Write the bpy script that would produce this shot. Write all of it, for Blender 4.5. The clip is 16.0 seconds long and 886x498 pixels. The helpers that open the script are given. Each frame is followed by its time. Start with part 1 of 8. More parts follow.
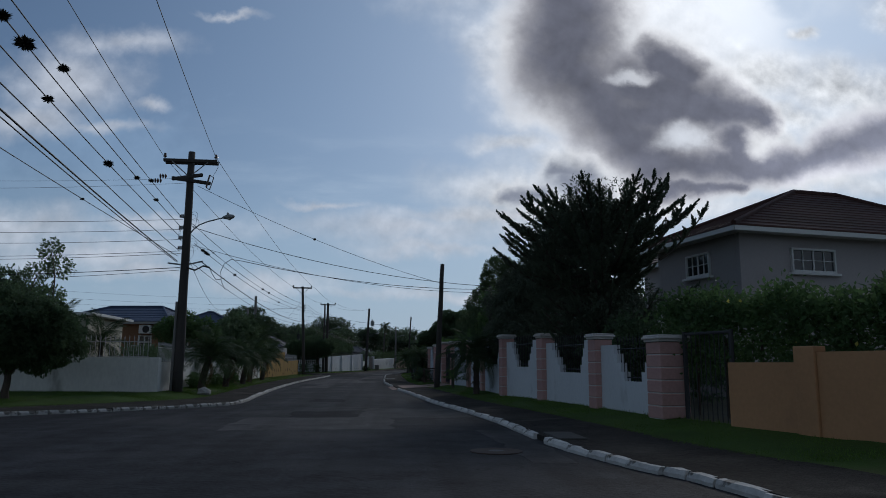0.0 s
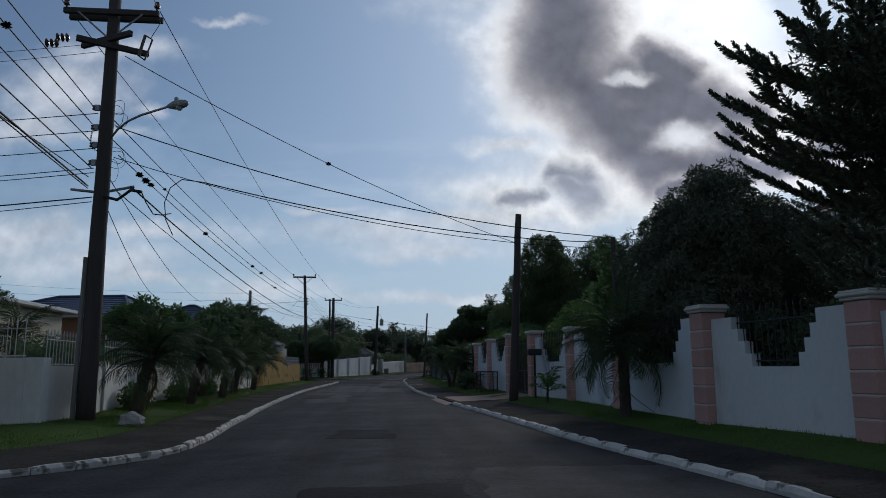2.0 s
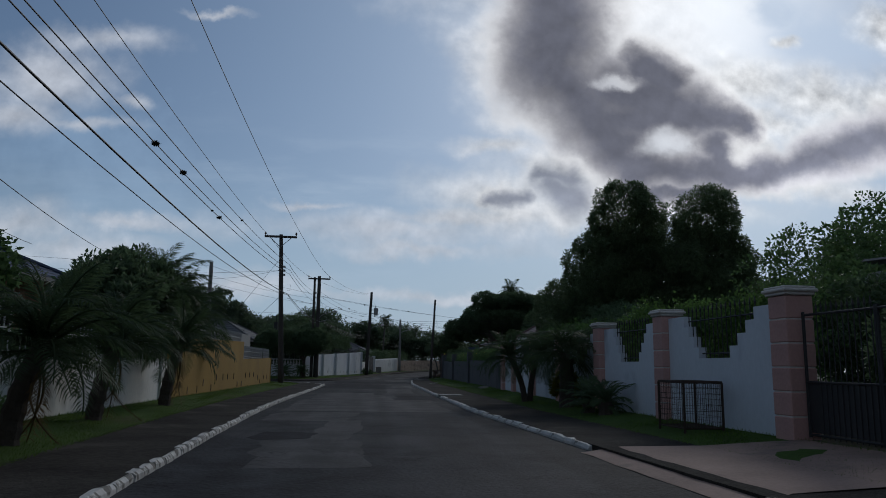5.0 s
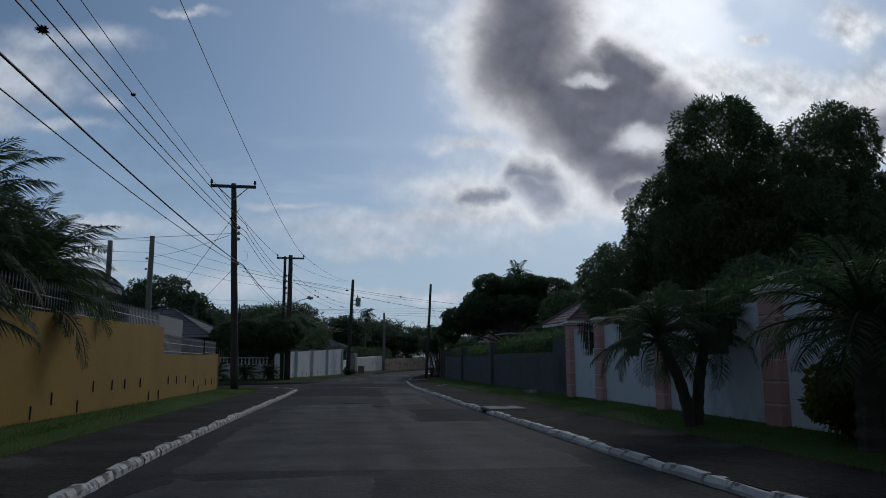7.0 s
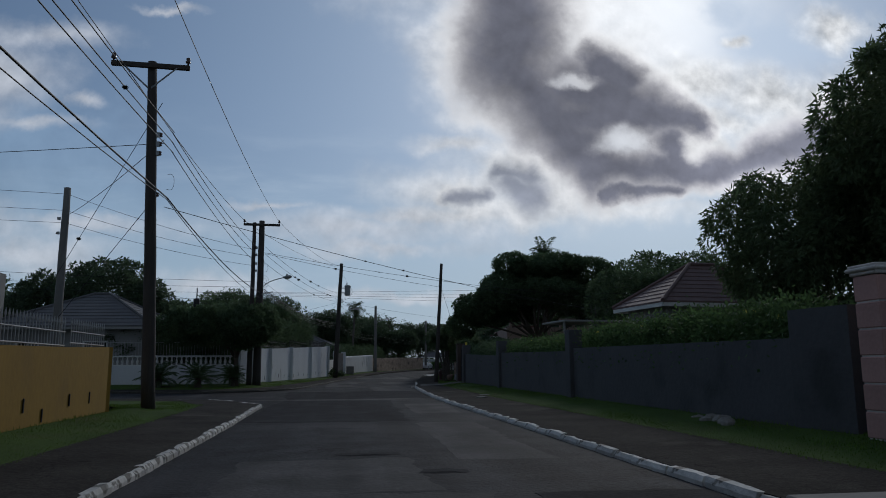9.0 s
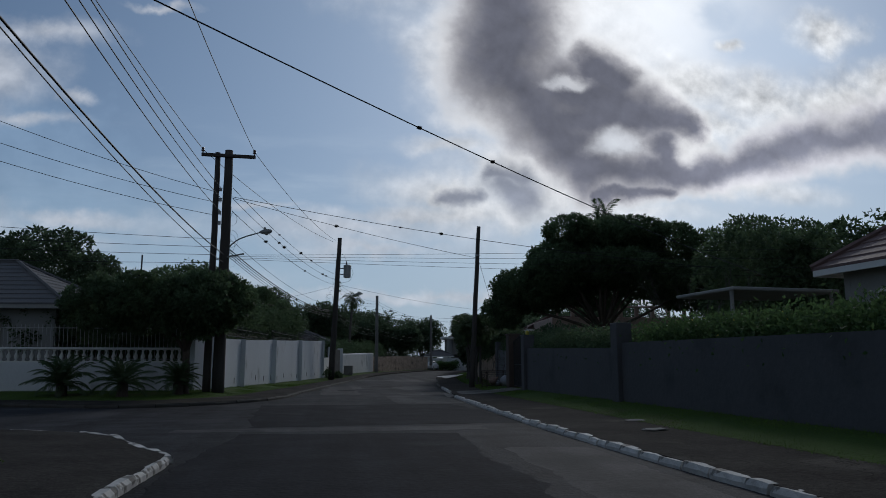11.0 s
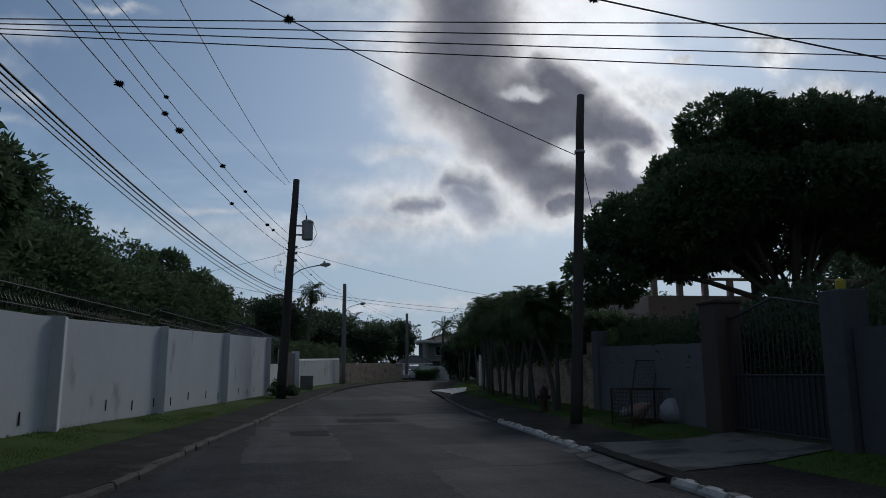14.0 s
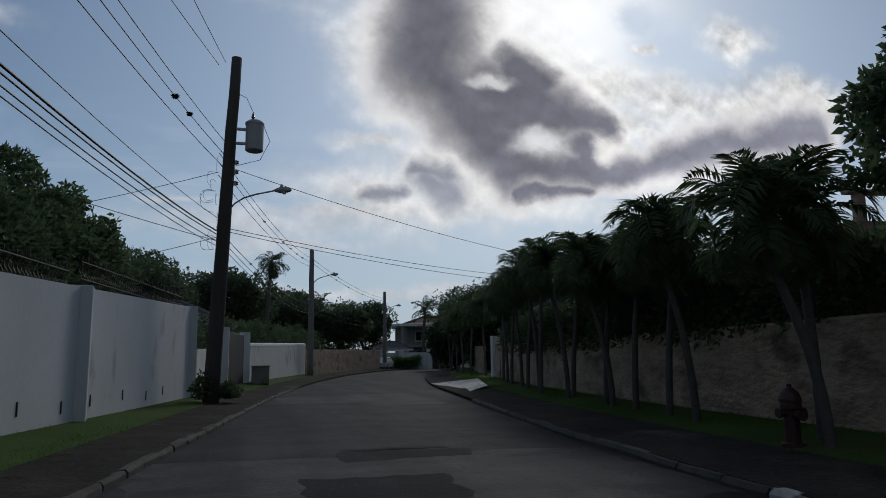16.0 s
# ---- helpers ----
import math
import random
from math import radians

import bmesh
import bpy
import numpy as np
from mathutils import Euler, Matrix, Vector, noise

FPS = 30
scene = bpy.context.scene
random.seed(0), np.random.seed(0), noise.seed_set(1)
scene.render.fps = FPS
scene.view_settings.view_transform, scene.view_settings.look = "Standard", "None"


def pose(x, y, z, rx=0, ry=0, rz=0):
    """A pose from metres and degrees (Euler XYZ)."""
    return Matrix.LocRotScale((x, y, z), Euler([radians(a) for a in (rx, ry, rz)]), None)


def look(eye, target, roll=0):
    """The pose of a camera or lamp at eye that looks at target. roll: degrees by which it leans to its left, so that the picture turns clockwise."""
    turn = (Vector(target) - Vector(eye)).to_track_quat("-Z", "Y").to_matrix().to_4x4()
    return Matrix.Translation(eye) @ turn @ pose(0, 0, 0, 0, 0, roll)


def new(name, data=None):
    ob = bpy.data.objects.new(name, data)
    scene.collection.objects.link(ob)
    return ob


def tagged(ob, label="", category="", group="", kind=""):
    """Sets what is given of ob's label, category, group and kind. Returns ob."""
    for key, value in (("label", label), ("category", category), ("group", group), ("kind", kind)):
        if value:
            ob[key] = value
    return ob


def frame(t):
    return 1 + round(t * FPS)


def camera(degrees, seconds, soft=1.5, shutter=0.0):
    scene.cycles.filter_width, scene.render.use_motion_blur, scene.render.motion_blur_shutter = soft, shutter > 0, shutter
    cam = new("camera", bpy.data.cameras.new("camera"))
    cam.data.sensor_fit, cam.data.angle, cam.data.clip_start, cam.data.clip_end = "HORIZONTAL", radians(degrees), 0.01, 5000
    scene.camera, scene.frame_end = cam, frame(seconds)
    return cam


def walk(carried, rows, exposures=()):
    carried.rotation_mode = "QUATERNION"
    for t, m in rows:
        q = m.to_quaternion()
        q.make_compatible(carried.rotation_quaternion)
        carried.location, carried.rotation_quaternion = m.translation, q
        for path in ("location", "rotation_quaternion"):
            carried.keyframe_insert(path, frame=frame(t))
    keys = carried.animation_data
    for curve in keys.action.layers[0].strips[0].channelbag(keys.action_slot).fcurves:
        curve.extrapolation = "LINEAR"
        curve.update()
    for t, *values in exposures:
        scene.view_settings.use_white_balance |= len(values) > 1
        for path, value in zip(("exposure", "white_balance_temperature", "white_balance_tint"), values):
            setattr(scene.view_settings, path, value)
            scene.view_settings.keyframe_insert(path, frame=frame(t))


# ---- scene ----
cam = camera(63.0, 16.0, 0.9)

PATH = [
    (0, (3.76, 3.307, 1.294), (3.895, 5.277, 1.61), 0.3),
    (0.5, (3.317, 6.474, 1.257), (3.458, 8.447, 1.55), 0.3),
    (1, (2.798, 9.703, 1.245), (2.938, 11.674, 1.552), 0.6),
    (1.5, (2.384, 12.85, 1.243), (2.521, 14.819, 1.56), -0.0),
    (2, (2.025, 15.888, 1.251), (2.162, 17.856, 1.575), -0.4),
    (2.5, (1.667, 18.893, 1.299), (1.803, 20.859, 1.639), -0.3),
    (3, (1.354, 21.981, 1.369), (1.49, 23.946, 1.712), -0.3),
    (3.5, (1.081, 25.196, 1.361), (1.225, 27.164, 1.686), -0.1),
    (4, (0.808, 28.165, 1.327), (0.96, 30.132, 1.652), 0.1),
    (6.5, (-0.142, 43.354, 1.21), (0.096, 45.314, 1.526), 0.7),
    (7, (-0.277, 46.521, 1.188), (-0.032, 48.48, 1.506), -0.2),
    (7.5, (-0.425, 49.826, 1.227), (-0.167, 51.783, 1.547), -0.2),
    (8, (-0.513, 53.098, 1.229), (-0.244, 55.055, 1.545), -0.2),
    (8.5, (-0.586, 56.39, 1.223), (-0.31, 58.344, 1.547), -0.4),
    (9, (-0.67, 59.693, 1.224), (-0.382, 61.646, 1.542), -0.3),
    (11.5, (-1.076, 76.388, 1.16), (-0.767, 78.338, 1.48), -0.0),
    (12, (-1.118, 79.625, 1.17), (-0.806, 81.573, 1.499), -0.0),
    (12.5, (-1.091, 82.795, 1.178), (-0.769, 84.741, 1.513), 0.0),
    (13, (-0.976, 85.935, 1.216), (-0.646, 87.879, 1.555), 0.0),
    (13.5, (-0.873, 89.086, 1.231), (-0.484, 91.017, 1.577), -0.2),
    (14, (-0.684, 92.207, 1.258), (-0.26, 94.132, 1.599), -0.2),
    (14.5, (-0.484, 95.274, 1.303), (-0.032, 97.196, 1.617), -0.3),
    (15, (-0.261, 98.36, 1.267), (0.213, 100.277, 1.583), -0.5),
    (15.5, (0.0, 101.8, 1.257), (0.495, 103.712, 1.571), -0.9),
    (16, (0.259, 105.079, 1.261), (0.775, 106.987, 1.569), -0.7),
]
walk(cam, [(t, look(eye, target, roll)) for t, eye, target, roll in PATH], [(0.0, 0.0, 5900, 9), (1.5, 0.08, 5900, 9), (2.5, 0.3, 6150, 9), (3.0, 0.05, 6100, 9), (4.2, 0.0, 6050, 9), (7.0, 0.0, 5950, 9), (9.0, 0.0, 6050, 9), (11.5, 0.0, 6000, 9),
     (14.0, 0.0, 6050, 9), (15.0, 0.12, 6150, 9), (15.5, 0.18, 6250, 9), (16.0, 0.1, 6300, 9)])

# ---- world, sun, exposure ----
SUN_AZ, SUN_EL = radians(25.0), radians(27.5)      # to the right of +y, above the horizon

world = bpy.data.worlds.new("sky")
scene.world = world
world.use_nodes = True
WT = world.node_tree
WT.nodes.clear()


def wmath(op, a, b=None, c=None):
    n = WT.nodes.new("ShaderNodeMath")
    n.operation = op
    for i, v in enumerate((a, b, c)):
        if v is None:
            continue
        if isinstance(v, (int, float)):
            n.inputs[i].default_value = v
        else:
            WT.links.new(v, n.inputs[i])
    return n.outputs[0]


def wsmooth(v, lo, hi, a=0.0, b=1.0):
    n = WT.nodes.new("ShaderNodeMapRange")
    n.interpolation_type = "SMOOTHSTEP"
    WT.links.new(v, n.inputs[0])
    n.inputs[1].default_value, n.inputs[2].default_value = lo, hi
    n.inputs[3].default_value, n.inputs[4].default_value = a, b
    return n.outputs[0]


def wmix(f, a, b):
    n = WT.nodes.new("ShaderNodeMix")
    n.data_type = "RGBA"
    WT.links.new(f, n.inputs[0])
    for i, v in ((6, a), (7, b)):
        if isinstance(v, tuple):
            n.inputs[i].default_value = (*v, 1)
        else:
            WT.links.new(v, n.inputs[i])
    return n.outputs[2]


def wnoise(vec, scale, detail=5.0, rough=0.55):
    n = WT.nodes.new("ShaderNodeTexNoise")
    n.inputs["Scale"].default_value = scale
    n.inputs["Detail"].default_value = detail
    n.inputs["Roughness"].default_value = rough
    WT.links.new(vec, n.inputs["Vector"])
    return n


SKY_STRENGTH = 0.1
sky_tex = WT.nodes.new("ShaderNodeTexSky")
sky_tex.sky_type = "NISHITA"
sky_tex.sun_disc = False
sky_tex.sun_elevation, sky_tex.sun_rotation = SUN_EL, SUN_AZ
sky_tex.air_density, sky_tex.dust_density, sky_tex.ozone_density = 1.0, 0.6, 2.0
coord = WT.nodes.new("ShaderNodeTexCoord")
split = WT.nodes.new("ShaderNodeSeparateXYZ")
WT.links.new(coord.outputs["Generated"], split.inputs[0])
dx, dy, dz = split.outputs
depth = wmath("MAXIMUM", wmath("ABSOLUTE", dy), 0.12)
u0, v0 = wmath("DIVIDE", dx, depth), wmath("DIVIDE", dz, depth)
plane = WT.nodes.new("ShaderNodeCombineXYZ")
WT.links.new(u0, plane.inputs[0])
WT.links.new(v0, plane.inputs[1])
rag = wnoise(plane.outputs[0], 5.5, 6.0, 0.58)
rag_split = WT.nodes.new("ShaderNodeSeparateColor")
WT.links.new(rag.outputs["Color"], rag_split.inputs[0])
rag2 = wnoise(plane.outputs[0], 21.0, 6.0, 0.6)
rag2_split = WT.nodes.new("ShaderNodeSeparateColor")
WT.links.new(rag2.outputs["Color"], rag2_split.inputs[0])


def frayed(v, k, broad, small):
    """A coordinate bent by broad and small eddies."""
    return wmath("ADD", v, wmath("ADD", wmath("MULTIPLY", wmath("SUBTRACT", rag_split.outputs[k], 0.5), broad), wmath("MULTIPLY", wmath("SUBTRACT", rag2_split.outputs[k], 0.5), small)))


u, v = frayed(u0, 0, 0.095, 0.034), frayed(v0, 1, 0.075, 0.028)
front = wsmooth(dy, 0.05, 0.3)


def cloud(blobs):
    """The field of a cloud made of ragged ovals (across, up, half width, half height): 1 in the middle, 0 at the rim."""
    total = None
    for cu, cv, ru, rv in blobs:
        a = wmath("DIVIDE", wmath("SUBTRACT", u, cu), ru)
        b = wmath("DIVIDE", wmath("SUBTRACT", v, cv), rv)
        f = wmath("SUBTRACT", 1.0, wmath("SQRT", wmath("ADD", wmath("MULTIPLY", a, a), wmath("MULTIPLY", b, b))))
        total = f if total is None else wmath("SMOOTH_MAX", total, f, 0.25)
    return total


def bank(arms):
    """The field of a cloud bank made of tapering arms (across, up, half width at either end): 1 on the arm, 0 at its rim."""
    total = None
    for u1, v1, r1, u2, v2, r2 in arms:
        du, dv = u2 - u1, v2 - v1
        pu, pv = wmath("SUBTRACT", u, u1), wmath("SUBTRACT", v, v1)
        k = wmath("MULTIPLY", wmath("ADD", wmath("MULTIPLY", pu, du), wmath("MULTIPLY", pv, dv)), 1.0 / (du * du + dv * dv))
        k = wmath("MINIMUM", wmath("MAXIMUM", k, 0.0), 1.0)
        eu, ev = wmath("SUBTRACT", pu, wmath("MULTIPLY", k, du)), wmath("SUBTRACT", pv, wmath("MULTIPLY", k, dv))
        dist = wmath("SQRT", wmath("ADD", wmath("MULTIPLY", eu, eu), wmath("MULTIPLY", ev, ev)))
        f = wmath("SUBTRACT", 1.0, wmath("DIVIDE", dist, wmath("ADD", wmath("MULTIPLY", k, r2 - r1), r1)))
        total = f if total is None else wmath("SMOOTH_MAX", total, f, 0.2)
    return total


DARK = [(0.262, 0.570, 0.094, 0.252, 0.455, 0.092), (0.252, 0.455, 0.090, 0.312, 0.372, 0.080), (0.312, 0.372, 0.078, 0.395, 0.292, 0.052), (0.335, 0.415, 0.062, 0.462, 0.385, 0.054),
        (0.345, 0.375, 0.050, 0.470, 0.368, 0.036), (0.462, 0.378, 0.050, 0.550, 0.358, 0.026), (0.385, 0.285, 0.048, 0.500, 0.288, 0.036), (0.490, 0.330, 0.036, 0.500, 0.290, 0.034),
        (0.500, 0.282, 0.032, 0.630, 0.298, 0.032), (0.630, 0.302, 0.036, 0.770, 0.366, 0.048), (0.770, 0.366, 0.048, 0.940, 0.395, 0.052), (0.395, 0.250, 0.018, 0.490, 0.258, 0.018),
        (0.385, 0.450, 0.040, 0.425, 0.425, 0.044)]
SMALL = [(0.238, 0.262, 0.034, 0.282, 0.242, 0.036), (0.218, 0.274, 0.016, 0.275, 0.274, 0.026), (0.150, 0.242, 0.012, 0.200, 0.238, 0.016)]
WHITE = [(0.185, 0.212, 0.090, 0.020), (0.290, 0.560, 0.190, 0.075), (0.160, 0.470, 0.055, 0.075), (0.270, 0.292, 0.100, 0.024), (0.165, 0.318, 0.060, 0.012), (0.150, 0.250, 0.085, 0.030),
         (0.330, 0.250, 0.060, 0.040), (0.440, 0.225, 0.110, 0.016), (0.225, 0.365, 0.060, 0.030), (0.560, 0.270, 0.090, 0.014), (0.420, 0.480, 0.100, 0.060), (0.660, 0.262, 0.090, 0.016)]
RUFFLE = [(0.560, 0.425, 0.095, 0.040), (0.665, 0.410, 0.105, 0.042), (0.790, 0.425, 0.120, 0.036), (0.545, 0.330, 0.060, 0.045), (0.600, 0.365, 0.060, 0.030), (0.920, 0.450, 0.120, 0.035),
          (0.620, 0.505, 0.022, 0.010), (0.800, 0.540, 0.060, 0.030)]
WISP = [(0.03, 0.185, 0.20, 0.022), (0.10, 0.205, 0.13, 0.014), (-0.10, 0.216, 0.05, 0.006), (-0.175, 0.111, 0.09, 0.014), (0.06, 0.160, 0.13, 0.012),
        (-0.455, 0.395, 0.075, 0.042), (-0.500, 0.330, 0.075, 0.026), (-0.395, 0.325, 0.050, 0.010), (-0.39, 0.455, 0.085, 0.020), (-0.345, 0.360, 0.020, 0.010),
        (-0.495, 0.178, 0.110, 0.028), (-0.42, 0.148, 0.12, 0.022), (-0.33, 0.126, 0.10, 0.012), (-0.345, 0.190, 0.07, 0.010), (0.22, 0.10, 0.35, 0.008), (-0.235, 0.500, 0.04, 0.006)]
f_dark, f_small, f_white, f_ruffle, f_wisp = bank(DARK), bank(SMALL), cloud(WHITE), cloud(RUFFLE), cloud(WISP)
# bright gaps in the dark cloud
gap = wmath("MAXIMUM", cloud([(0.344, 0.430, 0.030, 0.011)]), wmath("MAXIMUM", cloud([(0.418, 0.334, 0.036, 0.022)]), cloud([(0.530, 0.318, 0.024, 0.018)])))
fine = wnoise(plane.outputs[0], 13.0, 7.0, 0.56)
fine_c = wmath("SUBTRACT", fine.outputs["Fac"], 0.5)
gap_w = wsmooth(wmath("ADD", gap, wmath("MULTIPLY", fine_c, 1.2)), -0.55, 0.75)
# nearness to the sun
sun_u, sun_v = math.tan(SUN_AZ), math.tan(SUN_EL) / math.cos(SUN_AZ)
su, sv = wmath("SUBTRACT", u0, sun_u), wmath("SUBTRACT", v0, sun_v)
near2 = wmath("ADD", wmath("MULTIPLY", su, su), wmath("MULTIPLY", sv, sv))
glow = wmath("MULTIPLY", wmath("EXPONENT", wmath("MULTIPLY", near2, -30.0)), front)
wide = wmath("MULTIPLY", wmath("EXPONENT", wmath("MULTIPLY", near2, -2.4)), front)
K = 1.0 / SKY_STRENGTH


def kcol(r, g, b):
    return (r * K, g * K, b * K)


def scaled(col, f):
    n = WT.nodes.new("ShaderNodeVectorMath")
    n.operation = "SCALE"
    if isinstance(col, tuple):
        n.inputs[0].default_value = col
    else:
        WT.links.new(col, n.inputs[0])
    if isinstance(f, (int, float)):
        n.inputs["Scale"].default_value = f
    else:
        WT.links.new(f, n.inputs["Scale"])
    return n.outputs[0]


# clear sky: the sky model, paled by thin high haze towards the sun and the horizon
veil_n = wnoise(plane.outputs[0], 2.6, 6.0, 0.6)
flat = WT.nodes.new("ShaderNodeCombineXYZ")
WT.links.new(wmath("MULTIPLY", u0, 3.2), flat.inputs[0])
WT.links.new(wmath("MULTIPLY", v0, 15.0), flat.inputs[1])
streak_n = wnoise(flat.outputs[0], 1.0, 7.0, 0.6)
streak = wmath("MULTIPLY", wmath("MULTIPLY", wsmooth(streak_n.outputs["Fac"], 0.45, 0.75), wsmooth(v0, 0.40, 0.20)), wmath("MULTIPLY", wsmooth(v0, 0.04, 0.14), wsmooth(u0, -0.75, 0.25)))
haze = wmath("ADD", wmath("MULTIPLY", wide, 0.46), wsmooth(v0, 0.30, 0.0, 0.0, 0.22))
veil = wmath("MAXIMUM", wmath("MULTIPLY", wsmooth(veil_n.outputs["Fac"], 0.42, 0.75), 0.38), haze)
# behind the view the sky model is dimmed to keep the ground dark
base_sky = wmix(veil, scaled(sky_tex.outputs[0], wsmooth(dy, -0.2, 0.35, 0.26, 0.50)), scaled(kcol(0.405, 0.545, 0.705), wsmooth(v0, 0.34, 0.05, 1.0, 0.80)))
base_sky = wmix(wmath("MULTIPLY", streak, 0.55), base_sky, kcol(0.52, 0.59, 0.66))
base_sky = wmix(wsmooth(v0, 0.30, 0.01, 0.0, 0.72), base_sky, kcol(0.315, 0.405, 0.505))
white_lit = wmath("ADD", 0.46, wmath("MULTIPLY", wide, 0.52))
puff = wnoise(plane.outputs[0], 9.0, 7.0, 0.56)
puff_c = wmath("SUBTRACT", puff.outputs["Fac"], 0.5)
# billows: the same noise a little nearer to the sun tells the lit side from the shaded one
toward = WT.nodes.new("ShaderNodeVectorMath")
toward.operation = "ADD"
WT.links.new(plane.outputs[0], toward.inputs[0])
toward.inputs[1].default_value = (-0.004, 0.016, 0.0)
billow = wmath("SUBTRACT", puff.outputs["Fac"], wnoise(toward.outputs[0], 9.0, 7.0, 0.56).outputs["Fac"])


def cover(f, amp, lo, hi, most):
    return wmath("MULTIPLY", wmath("MULTIPLY", wsmooth(wmath("ADD", f, wmath("MULTIPLY", puff_c, amp)), lo, hi), most), front)


# the glare round the hidden sun, with a patch of thin blue-grey cloud beside it
col = wmix(wmath("MULTIPLY", glow, 0.72), base_sky, kcol(1.16, 1.14, 1.11))
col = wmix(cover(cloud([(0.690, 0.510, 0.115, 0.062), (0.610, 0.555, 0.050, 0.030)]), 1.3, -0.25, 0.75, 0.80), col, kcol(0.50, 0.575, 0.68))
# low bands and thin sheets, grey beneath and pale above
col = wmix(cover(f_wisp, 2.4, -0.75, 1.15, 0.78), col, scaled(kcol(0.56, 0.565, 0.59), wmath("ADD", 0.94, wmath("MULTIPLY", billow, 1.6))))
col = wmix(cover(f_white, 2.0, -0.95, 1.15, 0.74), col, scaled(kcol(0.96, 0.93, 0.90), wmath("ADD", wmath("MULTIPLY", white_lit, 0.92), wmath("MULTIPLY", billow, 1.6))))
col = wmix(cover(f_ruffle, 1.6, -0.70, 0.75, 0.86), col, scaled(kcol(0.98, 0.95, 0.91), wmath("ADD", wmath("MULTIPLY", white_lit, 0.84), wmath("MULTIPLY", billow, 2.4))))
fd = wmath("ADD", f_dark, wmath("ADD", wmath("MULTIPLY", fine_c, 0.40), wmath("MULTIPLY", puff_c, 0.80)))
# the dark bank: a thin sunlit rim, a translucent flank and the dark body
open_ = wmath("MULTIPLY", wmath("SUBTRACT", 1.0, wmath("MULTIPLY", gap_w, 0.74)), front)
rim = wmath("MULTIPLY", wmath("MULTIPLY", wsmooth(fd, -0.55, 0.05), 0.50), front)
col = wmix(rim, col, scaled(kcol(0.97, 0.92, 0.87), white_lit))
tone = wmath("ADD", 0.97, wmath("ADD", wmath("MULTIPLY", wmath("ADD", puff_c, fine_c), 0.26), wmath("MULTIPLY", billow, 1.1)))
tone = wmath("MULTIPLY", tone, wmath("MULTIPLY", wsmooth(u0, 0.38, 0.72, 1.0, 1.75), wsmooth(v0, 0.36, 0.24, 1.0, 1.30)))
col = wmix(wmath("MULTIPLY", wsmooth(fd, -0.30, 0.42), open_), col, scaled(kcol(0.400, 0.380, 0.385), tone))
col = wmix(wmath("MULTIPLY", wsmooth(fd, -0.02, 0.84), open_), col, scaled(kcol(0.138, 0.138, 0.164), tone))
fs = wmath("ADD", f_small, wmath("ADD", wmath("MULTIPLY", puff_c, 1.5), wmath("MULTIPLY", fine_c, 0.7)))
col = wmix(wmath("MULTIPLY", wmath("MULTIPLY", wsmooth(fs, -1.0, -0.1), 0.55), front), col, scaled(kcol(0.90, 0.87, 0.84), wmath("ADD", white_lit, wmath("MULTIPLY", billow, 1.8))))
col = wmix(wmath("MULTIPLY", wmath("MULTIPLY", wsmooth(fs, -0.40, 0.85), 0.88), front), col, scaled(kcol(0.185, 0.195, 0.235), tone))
# the unseen rest of the sky: dim broken cloud added to lower the light
round_n = wnoise(coord.outputs["Generated"], 2.2, 6.0, 0.6)
back = wmath("MULTIPLY", wmath("SUBTRACT", 1.0, front), wsmooth(round_n.outputs["Fac"], 0.42, 0.62))
col = wmix(wmath("MULTIPLY", back, 0.8), col, kcol(0.20, 0.21, 0.23))
# below the horizon: dim ground haze
col = wmix(wsmooth(dz, -0.01, -0.06), col, kcol(0.10, 0.11, 0.11))
bg = WT.nodes.new("ShaderNodeBackground")
bg.inputs["Strength"].default_value = SKY_STRENGTH
WT.links.new(col, bg.inputs["Color"])
w_out = WT.nodes.new("ShaderNodeOutputWorld")
WT.links.new(bg.outputs[0], w_out.inputs[0])

sun_data = bpy.data.lights.new("sun", "SUN")
sun_data.energy, sun_data.angle, sun_data.color = 0.6, radians(12), (1.0, 0.93, 0.84)
sun = new("sun", sun_data)
sun_way = Vector((math.sin(SUN_AZ) * math.cos(SUN_EL), math.cos(SUN_AZ) * math.cos(SUN_EL), math.sin(SUN_EL)))
sun.matrix_world = look(sun_way * 200, (0, 0, 0))

